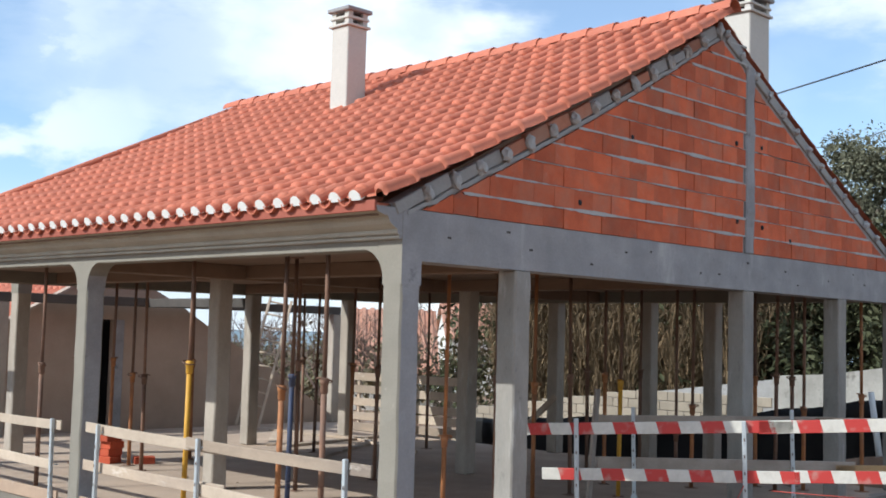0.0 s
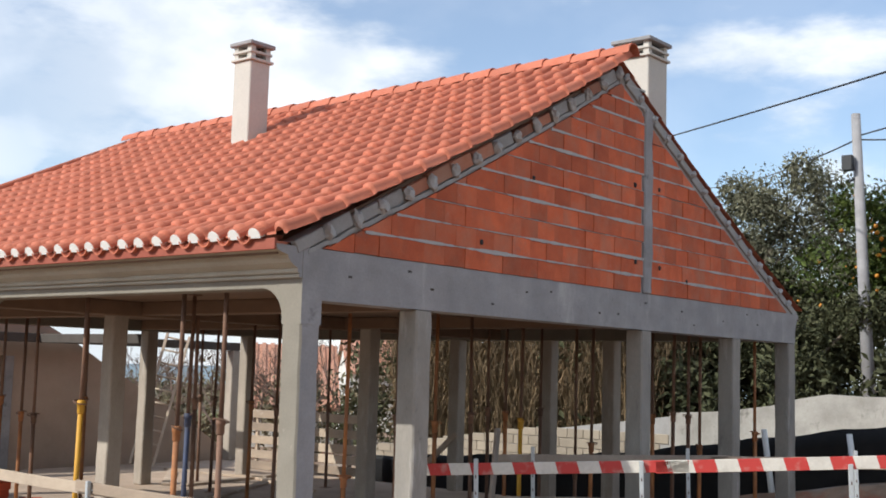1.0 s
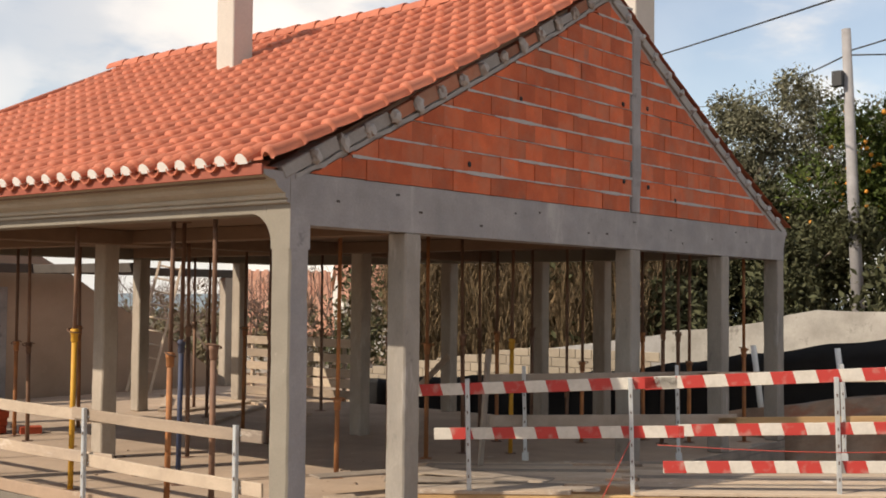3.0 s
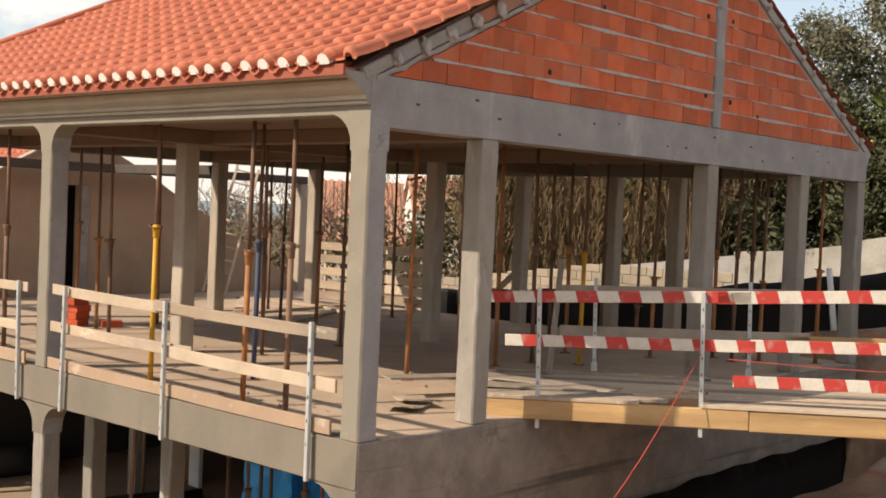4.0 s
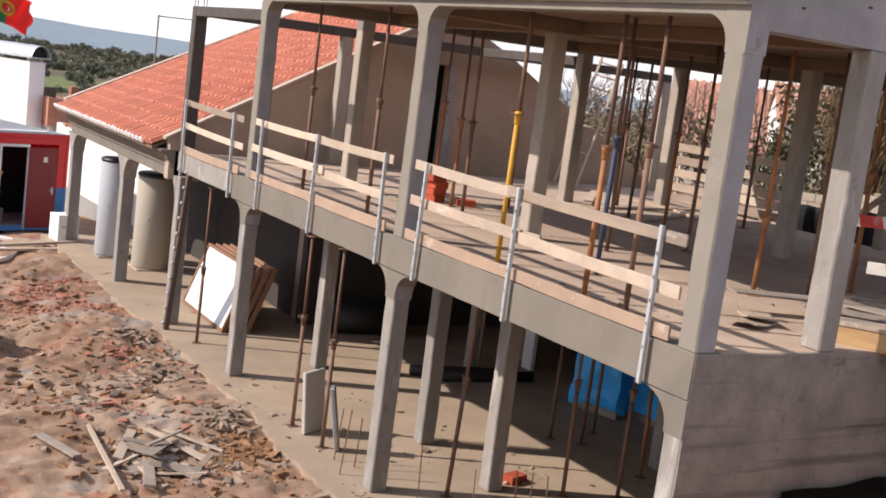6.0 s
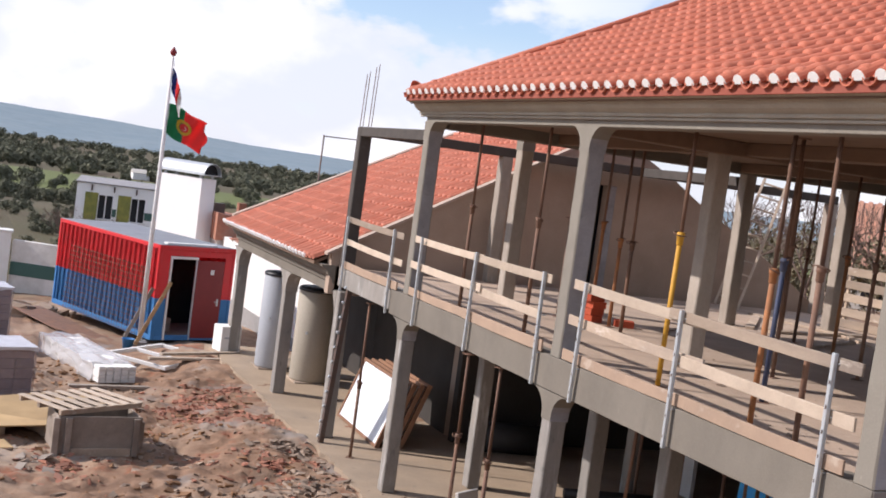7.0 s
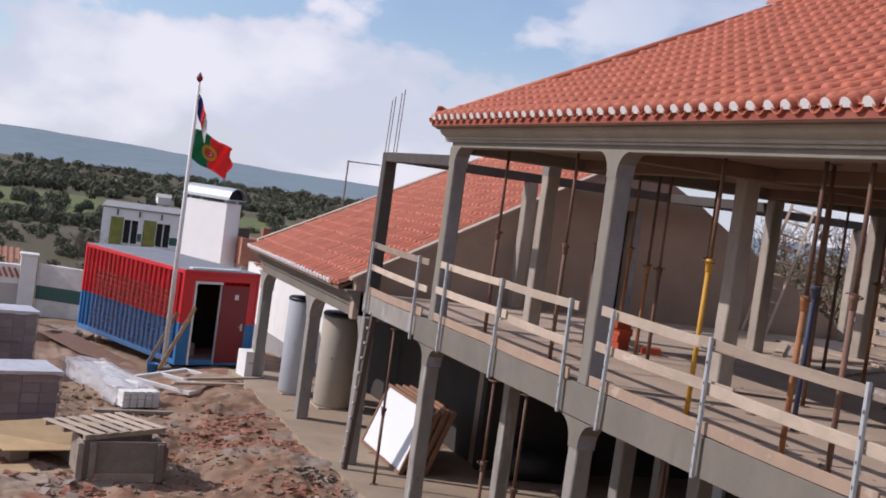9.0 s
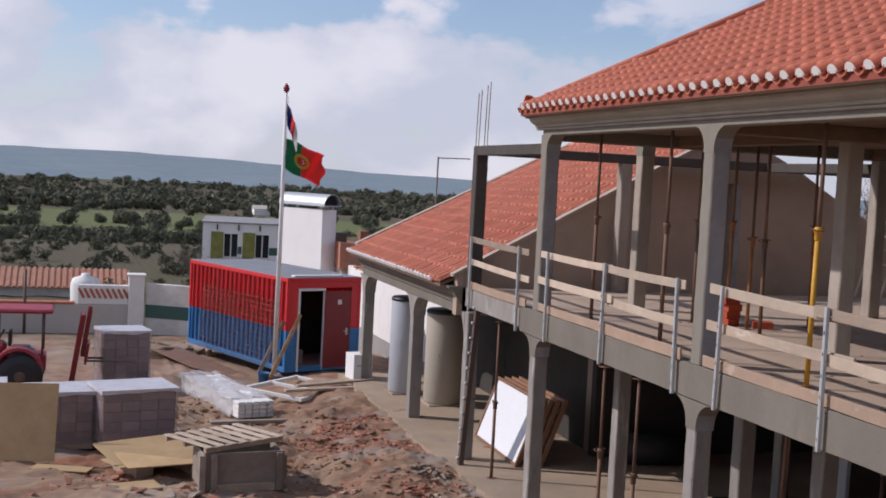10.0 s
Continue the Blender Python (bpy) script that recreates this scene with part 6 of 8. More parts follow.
# ---- gangway from the street ----
def gangway():
    o = Vector((1.78, 0.72, 0.0))
    d = Vector((0.50, -0.866, 0)).normalized()
    turn = Matrix.Translation(o) @ Matrix.Rotation(math.atan2(d.y, d.x), 4, "Z") @ pose(0, 0, 0, 0, -1.4, 0)     # x along, y to its left
    g = thing("gangway", o, "timber gangway from the street to the upper floor", "gangway", m=turn)
    L, Wd = 6.6, 2.05
    rng = random.Random(8)
    part("edge_beam", cbox(0.42, 2.9, -0.04, 0.04, -0.03, 0.155, 0.008), "wood_new", g, "pale new timber edge beam", local=True)
    part("edge_beam", cbox(2.905, L, -0.035, 0.045, -0.04, 0.15, 0.008), "wood_new", g, local=True)
    part("edge_beam", cbox(0.0, L, Wd - 0.04, Wd + 0.04, -0.03, 0.155, 0.008), "wood", g, local=True)
    part("middle_beam", cbox(0.0, L, Wd / 2 - 0.04, Wd / 2 + 0.04, -0.03, 0.155, 0.008), "wood", g, local=True)
    x, k = 0.0, 0
    y = -0.05
    while y < Wd - 0.02:
        w = rng.uniform(0.17, 0.23)
        for x0, x1 in ((0.30 + rng.uniform(-0.1, 0.1), 2.2 + rng.uniform(-0.4, 0.4)), (2.7, L)):
            bm = cbox(x0 if x0 < 1 else 2.3 + rng.uniform(0.15, 0.3), x1, y, y + w - 0.008, 0.157, 0.182 + rng.uniform(0, 0.008), 0.003)
            part("plank", bm, rng.choice(("wood", "wood_grey", "wood_pale")), g, local=True)
        y += w
    for a, b, r in ((0.75, 0.5, 8), (1.0, 0.8, -14), (-0.15, 0.95, 40)):
        bm = cbox(-0.7, 0.7, -0.12, 0.12, 0.0, 0.02, 0.003)
        bm.transform(Matrix.Translation((a, b, 0.195)) @ pose(0, 0, 0, 1, 1.5, r))
        part("loose_plank", bm, "wood_grey", g, local=True)

    def barrier(name_label, y, posts, boards):
        s = thing("barrier", turn @ Vector((posts[0], y, 0.18)), name_label, "barrier", "red and white barriers on the gangway", m=turn)
        BASE[s.name] = Vector((0, 0, 0))
        for x in posts:
            p = part("post", cbox(x - 0.02, x + 0.02, y - 0.02, y + 0.02, -0.12 if y < 0.5 else 0.15, 1.23, 0.004), "galvanised", s, local=True)
            part("clamp", cbox(x - 0.035, x + 0.035, y - 0.03, y + 0.03, -0.02 if y < 0.5 else 0.19, 0.14 if y < 0.5 else 0.28, 0.004), "galvanised", p, local=True)
            # dark plates on the post for the shade in its punched holes
            for k in range(6):
                part("hole", bm_box(x - 0.006, x + 0.006, y - 0.0225, y - 0.0202, 0.3 + k * 0.15, 0.33 + k * 0.15), "steel_dark", p, local=True)
        for x0, x1, z0, z1, mat, h in boards:
            ln = x1 - x0
            bm = cbox(0, ln, -0.012, 0.012, -h / 2, h / 2, 0.003)
            me_m = turn @ Matrix.Translation((x0, y + 0.034, z0)) @ pose(0, 0, 0, 0, -math.degrees(math.atan2(z1 - z0, ln)), 0)
            ob = part("board", bm, mat, s, local=True)
            ob.matrix_local = turn.inverted() @ me_m
    barrier("red and white striped board barrier on galvanised posts", 0.0, (0.95, 2.47, 4.3), ((0.47, 2.9, 1.12, 1.19, "striped", 0.11), (2.6, 5.9, 1.175, 1.30, "striped", 0.115), (0.62, 2.95, 0.71, 0.735, "striped", 0.11), (2.9, 6.0, 0.745, 0.79, "striped", 0.11), (2.75, 5.9, 0.41, 0.43, "striped", 0.11)))
    barrier("plank and striped board barrier on galvanised posts", Wd, (1.30, 2.97, 4.7), ((0.9, 3.4, 1.08, 1.10, "wood_grey", 0.12), (0.9, 3.6, 0.62, 0.63, "wood_grey", 0.13), (3.4, 6.4, 0.60, 0.63, "wood_new", 0.12), (3.2, 6.2, 1.09, 1.10, "wood", 0.12)))
    # upright board standing by the entrance
    u = thing("upright_board", turn @ Vector((0.86, 1.55, 0.2)), "grey upright formwork board leaning at the gangway", "plank")
    bm = cbox(-0.07, 0.07, -0.015, 0.015, 0.0, 1.25, 0.004)
    bm.transform(pose(0, 0, 0, 3, 3, 20))
    part("board", bm, "wood_grey", u, local=True)
    r = thing("rope", (3.0, -1.3, 0.6), "thin red string hanging slack from the barrier", "rope")
    a, b = turn @ Vector((2.46, -0.03, 0.66)), Vector((0.815, -1.0, -1.27))
    part("string", bm_tube([a.lerp(b, i / 12) + Vector((0, 0, -0.28 * math.sin(math.pi * i / 12))) for i in range(13)], 0.0045), "rope", r)
    r2 = thing("rope", (4.0, -3.0, 0.6), "thin red string sagging along the barrier", "rope")
    part("string", bm_tube([turn @ Vector((2.7 + i * 0.33, -0.03, 0.62 - 0.06 * math.sin(math.pi * i / 10))) for i in range(11)], 0.004), "rope", r2)


gangway()

# black membrane against the basement wall
mem = thing("drainage_membrane", (5, -0.1, -2), "black dimpled drainage membrane against the basement wall", "membrane")
bm = bmesh.new()
g = []
for i in range(42):
    x = 1.19 + i * 0.2
    top = -1.22 + 0.22 * smooth(1.2, 6.5, x) + 0.015 * math.sin(i * 1.3)
    g.append([bm.verts.new((x, -0.07 - 0.28 * (j / 8) - 0.015 * math.sin(i * 0.8 + j), top - (top + 3.3) * j / 8)) for j in range(9)])
for i in range(41):
    for j in range(8):
        f = bm.faces.new((g[i][j], g[i][j + 1], g[i + 1][j + 1], g[i + 1][j]))
        f.smooth = True
bmesh.ops.solidify(bm, geom=bm.faces[:], thickness=0.012)
part("sheet", bm, "membrane", mem)
bm = bmesh.new()
prism(bm, [(0.72, -3.3), (1.24, -3.3), (1.20, -1.25), (1.10, -1.3), (0.93, -1.56)], (0, -0.16, 0), (1, 0, 0), (0, 0, 1), (0, 0.012, 0))
part("geotextile", bm, "dark_concrete", mem)


# ---- on the upper floor ----
def brick_pile(x, y, z, nx, ny, nz, turn, label):
    p = thing("brick_pile", (x, y, z), label, "bricks", m=Matrix.Translation((x, y, z)) @ pose(0, 0, 0, 0, 0, turn))
    rng = random.Random(int(x * 10 + y))
    for k in range(nz):
        for i in range(nx):
            for j in range(ny):
                if k == nz - 1 and rng.random() < 0.35:
                    continue
                bm = cbox(-0.148, 0.148, -0.098, 0.098, 0, 0.105, 0.006)
                bm.transform(Matrix.Translation(((i - (nx - 1) / 2) * 0.31 + rng.uniform(-0.03, 0.03), (j - (ny - 1) / 2) * 0.21 + rng.uniform(-0.025, 0.025), k * 0.107)) @ pose(0, 0, 0, 0, 0, rng.uniform(-9, 9)))
                part("brick", bm, "brick_new", p, local=True)


M["brick_new"] = material("brick_new", (0.47, 0.085, 0.035), (0.36, 0.065, 0.03), 7, 0.5, 0.85, 0.2, 70, pieces=0.2)
brick_pile(2.55, 8.75, 0, 1, 1, 5, 20, "small stack of orange hollow bricks on the floor")
brick_pile(2.75, 8.5, 0, 2, 1, 1, -30, "few loose orange hollow bricks on the floor")
brick_pile(2.1, 5.05, Z_LOW, 1, 1, 1, 15, "single orange brick on the ground floor")


def ladder():
    foot, top = Vector((7.93, 13.1, 0.005)), Vector((8.83, 13.25, 2.73))
    up = (top - foot).normalized()
    side = Vector((0.74, -0.67, 0))
    side = (side - up * side.dot(up)).normalized()
    out = side.cross(up)
    m = Matrix((( side.x, out.x, up.x, foot.x), (side.y, out.y, up.y, foot.y), (side.z, out.z, up.z, foot.z), (0, 0, 0, 1)))
    l = thing("ladder", foot, "grey weathered ladder leaning against the terrace beam", "ladder", m=m)
    ln = (top - foot).length
    for x in (0, 0.46):
        part("stile", cbox(x - 0.026, x + 0.026, -0.035, 0.035, 0.05, ln, 0.004), "wood_pale", l, local=True)
    for k in range(12):
        part("rung", bm_rod((0.02, 0, 0.25 + k * 0.28), (0.44, 0, 0.25 + k * 0.28), 0.02, n=8), "wood_pale", l, local=True)


ladder()
for k, (x, y, w, r) in enumerate(((1.55, 0.95, 0.55, 25), (1.75, 1.05, 0.4, 60))):
    t = thing("plywood_offcut", (x, y, 0), "warped plywood offcut lying beside the gable column", "board", "plywood offcuts")
    bm = bmesh.new()
    box(bm, -w / 2, w / 2, -0.16, 0.16, 0.0, 0.012)
    bmesh.ops.subdivide_edges(bm, edges=bm.edges[:], cuts=3)
    for v in bm.verts:
        v.co.z += 0.35 * (v.co.x / w) ** 2 * 0.25 + 0.02 + k * 0.03
    bm.transform(pose(0, 0, 0, 0, 4, r))
    part("board", bm, "wood", t, local=True)

# starter bars on the terrace column
sb = thing("starter_bars", (0.11, DT - 0.11, 2.57), "rusty steel starter bars rising from the terrace column", "rebar")
for k, (dx, dy, h) in enumerate(((-0.08, -0.08, 1.0), (0.08, -0.08, 1.15), (-0.08, 0.08, 0.95), (0.08, 0.08, 1.1))):
    part("bar", bm_rod((0.11 + dx, DT - 0.11 + dy, 2.5), (0.13 + dx, DT - 0.10 + dy, 2.57 + h), 0.008, n=6), "rust", sb)

# bolted steel formwork strip by the terrace column
fs = thing("formwork_strip", (-0.12, 12.9, -3.1), "dark steel formwork strip with bright bolt heads", "formwork")
m = Matrix.Translation((-0.13, 13.0, -3.15)) @ pose(0, 0, 0, 0, 3.5, 0)
part("strip", cbox(-0.03, 0.06, -0.05, 0.05, 0, 3.05, 0.005, m=m), "steel_dark", fs)
for k in range(11):
    bm = bm_rod((-0.03, 0, 0.15 + k * 0.27), (-0.075, 0, 0.15 + k * 0.27), 0.03, 0.024, n=8)
    bm.transform(m)
    part("bolt", bm, "galvanised", fs)


# ---- on the ground floor ----
def panels():
    p = thing("panel_stack", (0.9, 13.7, Z_LOW), "stack of white-faced framed panels leaning together", "panels", m=Matrix.Translation((0.86, 12.75, Z_LOW + 0.0)) @ pose(0, 0, 0, 0, 0, -1))
    for k in range(4):
        m = Matrix.Translation((k * 0.15, 0, 0)) @ pose(0, 0, 0, 0, 20, 0)
        part("panel", cbox(-0.02, 0.02, 0.03, 2.35, 0.05, 1.22, 0.006, m=m), "panel_white", p, "glossy white panel face" if k == 0 else "", local=True)
        for y0, y1, z0, z1 in ((-0.03, 2.41, 0, 0.05), (-0.03, 2.41, 1.22, 1.28), (-0.03, 0.03, 0.05, 1.22), (2.35, 2.41, 0.05, 1.22)):
            part("batten", cbox(-0.045, 0.045, y0, y1, z0, z1, 0.005, m=m), "wood_red", p, local=True)


M["panel_white"] = material("panel_white", (0.80, 0.82, 0.84), (0.74, 0.76, 0.78), 0.8, 0.4, 0.35, 0.02, 30)
M["wood_red"] = material("wood_red", (0.27, 0.14, 0.08), (0.20, 0.10, 0.055), 4, 0.6, 0.8, 0.15, 60, pieces=0.15)
panels()


def tarp_pack(x, y, w, d, h, turn):
    t = thing("covered_pallet", (x, y, Z_LOW), "pallet load wrapped in a creased bright blue tarpaulin", "tarpaulin", "blue covered pallets", m=Matrix.Translation((x, y, Z_LOW)) @ pose(0, 0, 0, 0, 0, turn))
    part("pallet", cbox(-w / 2, w / 2, -d / 2, d / 2, 0, 0.12, 0.01), "wood_grey", t, local=True)
    bm = bmesh.new()
    box(bm, -w / 2, w / 2, -d / 2, d / 2, 0.1, h)
    bmesh.ops.subdivide_edges(bm, edges=bm.edges[:], cuts=9, use_grid_fill=True)
    for v in bm.verts:
        n = noise.noise_vector(v.co * 3.1 + Vector((x, y, 0)))
        v.co += 0.11 * n
        v.co.z -= 0.10 * (abs(v.co.x) / w + abs(v.co.y) / d) * (v.co.z > h * 0.9)
    for f in bm.faces:
        f.smooth = False
    part("cover", bm, "tarp", t, local=True)
    part("strap", bm_box(-0.03, 0.03, -d / 2 - 0.05, d / 2 + 0.05, h * 0.5, h * 0.53), "black", t, local=True)


tarp_pack(5.80, 7.7, 1.0, 0.9, 1.1, 15)
tarp_pack(6.38, 6.9, 1.0, 0.9, 1.15, 10)


def lean_slab(x, y, w, h, turn, tilt, mat="concrete"):
    s = thing("concrete_plate", (x, y, Z_LOW), "thin grey concrete plate leaning on a prop", "slab", "leaning concrete plates", m=Matrix.Translation((x, y, Z_LOW + 0.01)) @ pose(0, 0, 0, 0, 0, turn) @ pose(0, 0, 0, tilt, 0, 0))
    part("plate", cbox(-w / 2, w / 2, -0.03, 0.03, 0, h, 0.01), mat, s, local=True)


lean_slab(0.24, 7.30, 0.46, 0.85, 30, -6, "chimney")
lean_slab(0.26, 6.55, 0.20, 0.85, 60, -10)


def lying_things():
    for k, (x, y, r, h, tr) in enumerate(((3.6, 12.7, 0.28, 1.6, 80), (4.1, 9.7, 0.09, 1.9, 78), (4.3, 9.4, 0.09, 2.0, 85))):
        t = thing("pipe_roll", (x, y, Z_LOW), "roll of black plastic sheeting lying on the ground floor", "roll", "black rolls", m=Matrix.Translation((x, y, Z_LOW + r)) @ pose(0, 0, 0, 90, 0, tr))
        bm = bmesh.new()
        lathe(bm, [(r * 0.5, 0), (r, 0.01), (r * 1.03, h / 2), (r, h - 0.01), (r * 0.5, h)], (0, 0, -h / 2), n=18)
        part("roll", bm, "membrane", t, local=True)
    t = thing("door_leaf", (4.7, 8.6, Z_LOW), "orange-brown timber panel against the basement wall", "panel")
    part("leaf", cbox(5.9, 5.96, 10.5, 11.1, Z_LOW, -1.2, 0.01), "wood_red", t)
    part("post", cbox(5.7, 5.79, 9.95, 10.25, Z_LOW, -1.0, 0.01), "white", t)
    for k, (x, y, h) in enumerate(((0.35, 4.5, 0.75), (0.05, 6.2, 0.7), (-0.1, 5.7, 0.85), (0.9, 4.15, 0.55), (1.55, 4.2, 0.5), (1.7, 4.1, 0.5), (1.8, 3.9, 0.5), (0.2, 5.9, 0.65))):
        s = thing("rebar_stub", (x, y, Z_LOW), "rusty reinforcing bar standing up from the slab", "rebar", "rebar stubs")
        part("bar", bm_rod((0, 0, -0.02), (0.06 * math.sin(k), 0.05 * math.cos(k * 2), h), 0.009, n=6), "rust", s, local=True)


lying_things()
for x, y, ln, r, w, mat in ((-2.68, 7.48, 3.51, -94, 0.03, "wood_pale"), (-3.18, 7.34, 0.92, -72, 0.06, "wood_grey")):
    z = float(ground_z(x, y)) + 0.09
    t = thing("timber", (x, y, z), "thin timber batten lying across the rubble", "plank", "battens on the rubble", m=Matrix.Translation((x, y, z)) @ pose(0, 0, 0, 0, 0, r))
    part("board", cbox(-ln / 2, ln / 2, -w, w, -0.02, 0.015, 0.004), mat, t, local=True)


# ---- yard ----
def gz(x, y):
    return float(ground_z(x, y))


def wrapped_pallet(x, y, w, d, h, turn, label="brick pallet in cloudy shrink wrap standing on bare earth"):
    z = gz(x, y)
    p = thing("brick_pallet", (x, y, z), label, "pallet", "wrapped brick pallets", m=Matrix.Translation((x, y, z)) @ pose(0, 0, 0, 0, 0, turn))
    for yy in (-d / 2 + 0.06, 0, d / 2 - 0.06):
        part("runner", cbox(-w / 2, w / 2, yy - 0.05, yy + 0.05, -0.02, 0.1, 0.006), "wood", p, local=True)
    part("pallet_deck", cbox(-w / 2, w / 2, -d / 2, d / 2, 0.1, 0.125, 0.004), "wood", p, local=True)
    rng = random.Random(int(x * 100))
    nx, ny, nz = 4, 3, max(3, int(round((h - 0.125) / 0.2)))
    bx, by, bz = (w - 0.04) / nx, (d - 0.04) / ny, (h - 0.125) / nz
    block = mesh_of("wrapped_block", cbox(-bx / 2 + 0.006, bx / 2 - 0.006, -by / 2 + 0.006, by / 2 - 0.006, 0.001, bz - 0.010, 0.006), M["wrap"])
    for i in range(nx):
        for j in range(ny):
            for k in range(nz):
                if 0 < i < nx - 1 and 0 < j < ny - 1 and k < nz - 1:
                    continue
                ob = new("wrapped_block", block)
                ob.parent = p
                ob.matrix_local = Matrix.Translation((-w / 2 + 0.02 + (i + 0.5) * bx + rng.uniform(-0.006, 0.006), -d / 2 + 0.02 + (j + 0.5) * by + rng.uniform(-0.006, 0.006), 0.125 + k * bz)) @ pose(0, 0, 0, 0, 0, rng.uniform(-1.2, 1.2))
    bm = bmesh.new()
    box(bm, -w / 2 - 0.006, w / 2 + 0.006, -d / 2 - 0.006, d / 2 + 0.006, 0.09, h + 0.004)
    bmesh.ops.subdivide_edges(bm, edges=bm.edges[:], cuts=9, use_grid_fill=True)
    for v in bm.verts:
        v.co += 0.012 * noise.noise_vector(v.co * 5.0 + Vector((x, y, 1)))
    part("shrink_wrap", bm, "film", p, "cloudy clear shrink wrap", local=True)
    bm = bmesh.new()
    for x0, x1, y0, y1 in ((-w / 2 - 0.022, w / 2 + 0.022, -d / 2 - 0.022, d / 2 + 0.022),):
        box(bm, x0, x1, y0, y1, h - 0.035, h + 0.026)
    bmesh.ops.delete(bm, geom=[q for q in bm.faces if q.normal.z < -0.5], context="FACES_ONLY")
    bmesh.ops.subdivide_edges(bm, edges=bm.edges[:], cuts=11, use_grid_fill=True)
    for v in bm.verts:
        if v.co.z < h - 0.03:           # a ragged hem
            v.co.z += 0.05 * noise.noise(v.co * 3.1 + Vector((y, x, 0)))
        v.co += 0.008 * noise.noise_vector(v.co * 6)
    part("top_sheet", bm, "wrap_white", p, local=True)


wrapped_pallet(-5.68, 16.25, 1.42, 1.1, 1.08, 14)
wrapped_pallet(-7.05, 16.5, 1.2, 1.05, 1.05, 8)
wrapped_pallet(-5.68, 23.3, 1.15, 1.0, 1.5, 12, "tall brick pallet in cloudy shrink wrap by the forklift")
wrapped_pallet(-8.6, 17.0, 1.2, 1.05, 1.0, 4)


def sheet(x, y, w, l, h, turn, tilt=0, label="plywood sheet lying over timber offcuts", z=None, lean=0):
    zz = gz(x, y) if z is None else z
    s = thing("plywood_sheet", (x, y, zz), label, "board", "plywood sheets", m=Matrix.Translation((x, y, zz)) @ pose(0, 0, 0, 0, 0, turn) @ pose(0, 0, 0, tilt, lean, 0))
    part("sheet", cbox(-w / 2, w / 2, -l / 2, l / 2, h, h + 0.02, 0.003), "ply", s, local=True)


s = thing("plywood_sheet", (-7.6, 14.65, gz(-7.6, 14.65)), "plywood sheet leaning upright against a brick pallet", "board", "plywood sheets", m=Matrix.Translation((-7.75, 14.75, gz(-7.6, 14.7) - 0.02)) @ pose(0, 0, 0, 0, 0, -6) @ pose(0, 0, 0, -16, 0, 0))
part("sheet", cbox(-0.75, 0.72, -0.01, 0.01, 0, 1.36, 0.003), "ply", s, local=True)
PLY_Z = gz(-4.95, 14.05) + 0.12
for k, (x, y, ln, r) in enumerate(((-5.75, 14.05, 1.1, 112), (-4.9, 14.3, 1.2, 118), (-4.1, 14.6, 1.1, 110))):
    t = thing("timber", (x, y, PLY_Z), "rough timber beam on edge under plywood sheets", "beam", "timbers under the plywood", m=Matrix.Translation((x, y, PLY_Z - 0.2)) @ pose(0, 0, 0, 0, 0, r))
    part("beam", rough(cbox(-ln / 2, ln / 2, -0.16, 0.16, 0.0, 0.38, 0.008), 0, 0.3, 0.006), "wood", t, local=True)
sheet(-4.75, 14.05, 2.5, 1.35, 0.185, 12, tilt=2, z=PLY_Z)
sheet(-5.0, 14.35, 2.5, 1.45, 0.225, 18, tilt=4, lean=-2, z=PLY_Z)
sheet(-5.25, 14.0, 2.0, 0.5, 0.15, 24, z=PLY_Z)
sheet(-5.9, 12.6, 0.5, 1.1, 0.02, -75)
sheet(-6.9, 14.2, 1.0, 0.35, 0.03, -20)


def crate():
    x, y, turn = -4.1, 12.65, 6
    z = gz(x, y)
    c = thing("formwork_crate", (x, y, z), "weathered timber formwork crate with a slatted pallet on top", "crate", m=Matrix.Translation((x, y, z)) @ pose(0, 0, 0, 0, 0, turn))
    part("side", cbox(-0.66, 0.66, -0.46, -0.43, 0.0, 0.62, 0.006), "wood_grey", c, local=True)
    part("side", cbox(-0.66, 0.66, 0.43, 0.46, 0.0, 0.62, 0.006), "wood_grey", c, local=True)
    part("end", cbox(-0.66, -0.63, -0.428, 0.428, 0.0, 0.6, 0.006), "wood_grey", c, local=True)
    part("end", cbox(0.63, 0.66, -0.428, 0.428, 0.0, 0.6, 0.006), "wood_grey", c, local=True)
    part("floor", bm_box(-0.63, 0.63, -0.428, 0.428, 0.02, 0.05), "wood_grey", c, local=True)
    for xx in (-0.74, -0.55, 0.52):
        part("batten", cbox(xx, xx + 0.1, -0.52, -0.462, -0.02, 0.6, 0.006), "wood_grey", c, local=True)
    part("rail", cbox(-0.44, 0.51, -0.50, -0.462, -0.02, 0.11, 0.006), "wood", c, local=True)
    part("batten", cbox(0.662, 0.75, -0.3, 0.3, 0.1, 0.5, 0.006), "wood_grey", c, local=True)
    p = thing("pallet", (x - 0.05, y + 0.3, z + 0.60), "pale slatted wooden pallet lying tilted on the crate", "pallet", m=Matrix.Translation((x - 0.18, y + 0.42, z + 0.615)) @ pose(0, 0, 0, -3, -2, 24))
    for k in range(7):
        part("slat", cbox(-0.75 + k * 0.22, -0.63 + k * 0.22, -0.75, 0.75, 0.08, 0.10, 0.004), "wood_pale", p, local=True)
    for yy in (-0.7, 0, 0.62):
        part("runner", cbox(-0.75, 0.7, yy, yy + 0.08, 0.0, 0.078, 0.004), "wood", p, local=True)


crate()


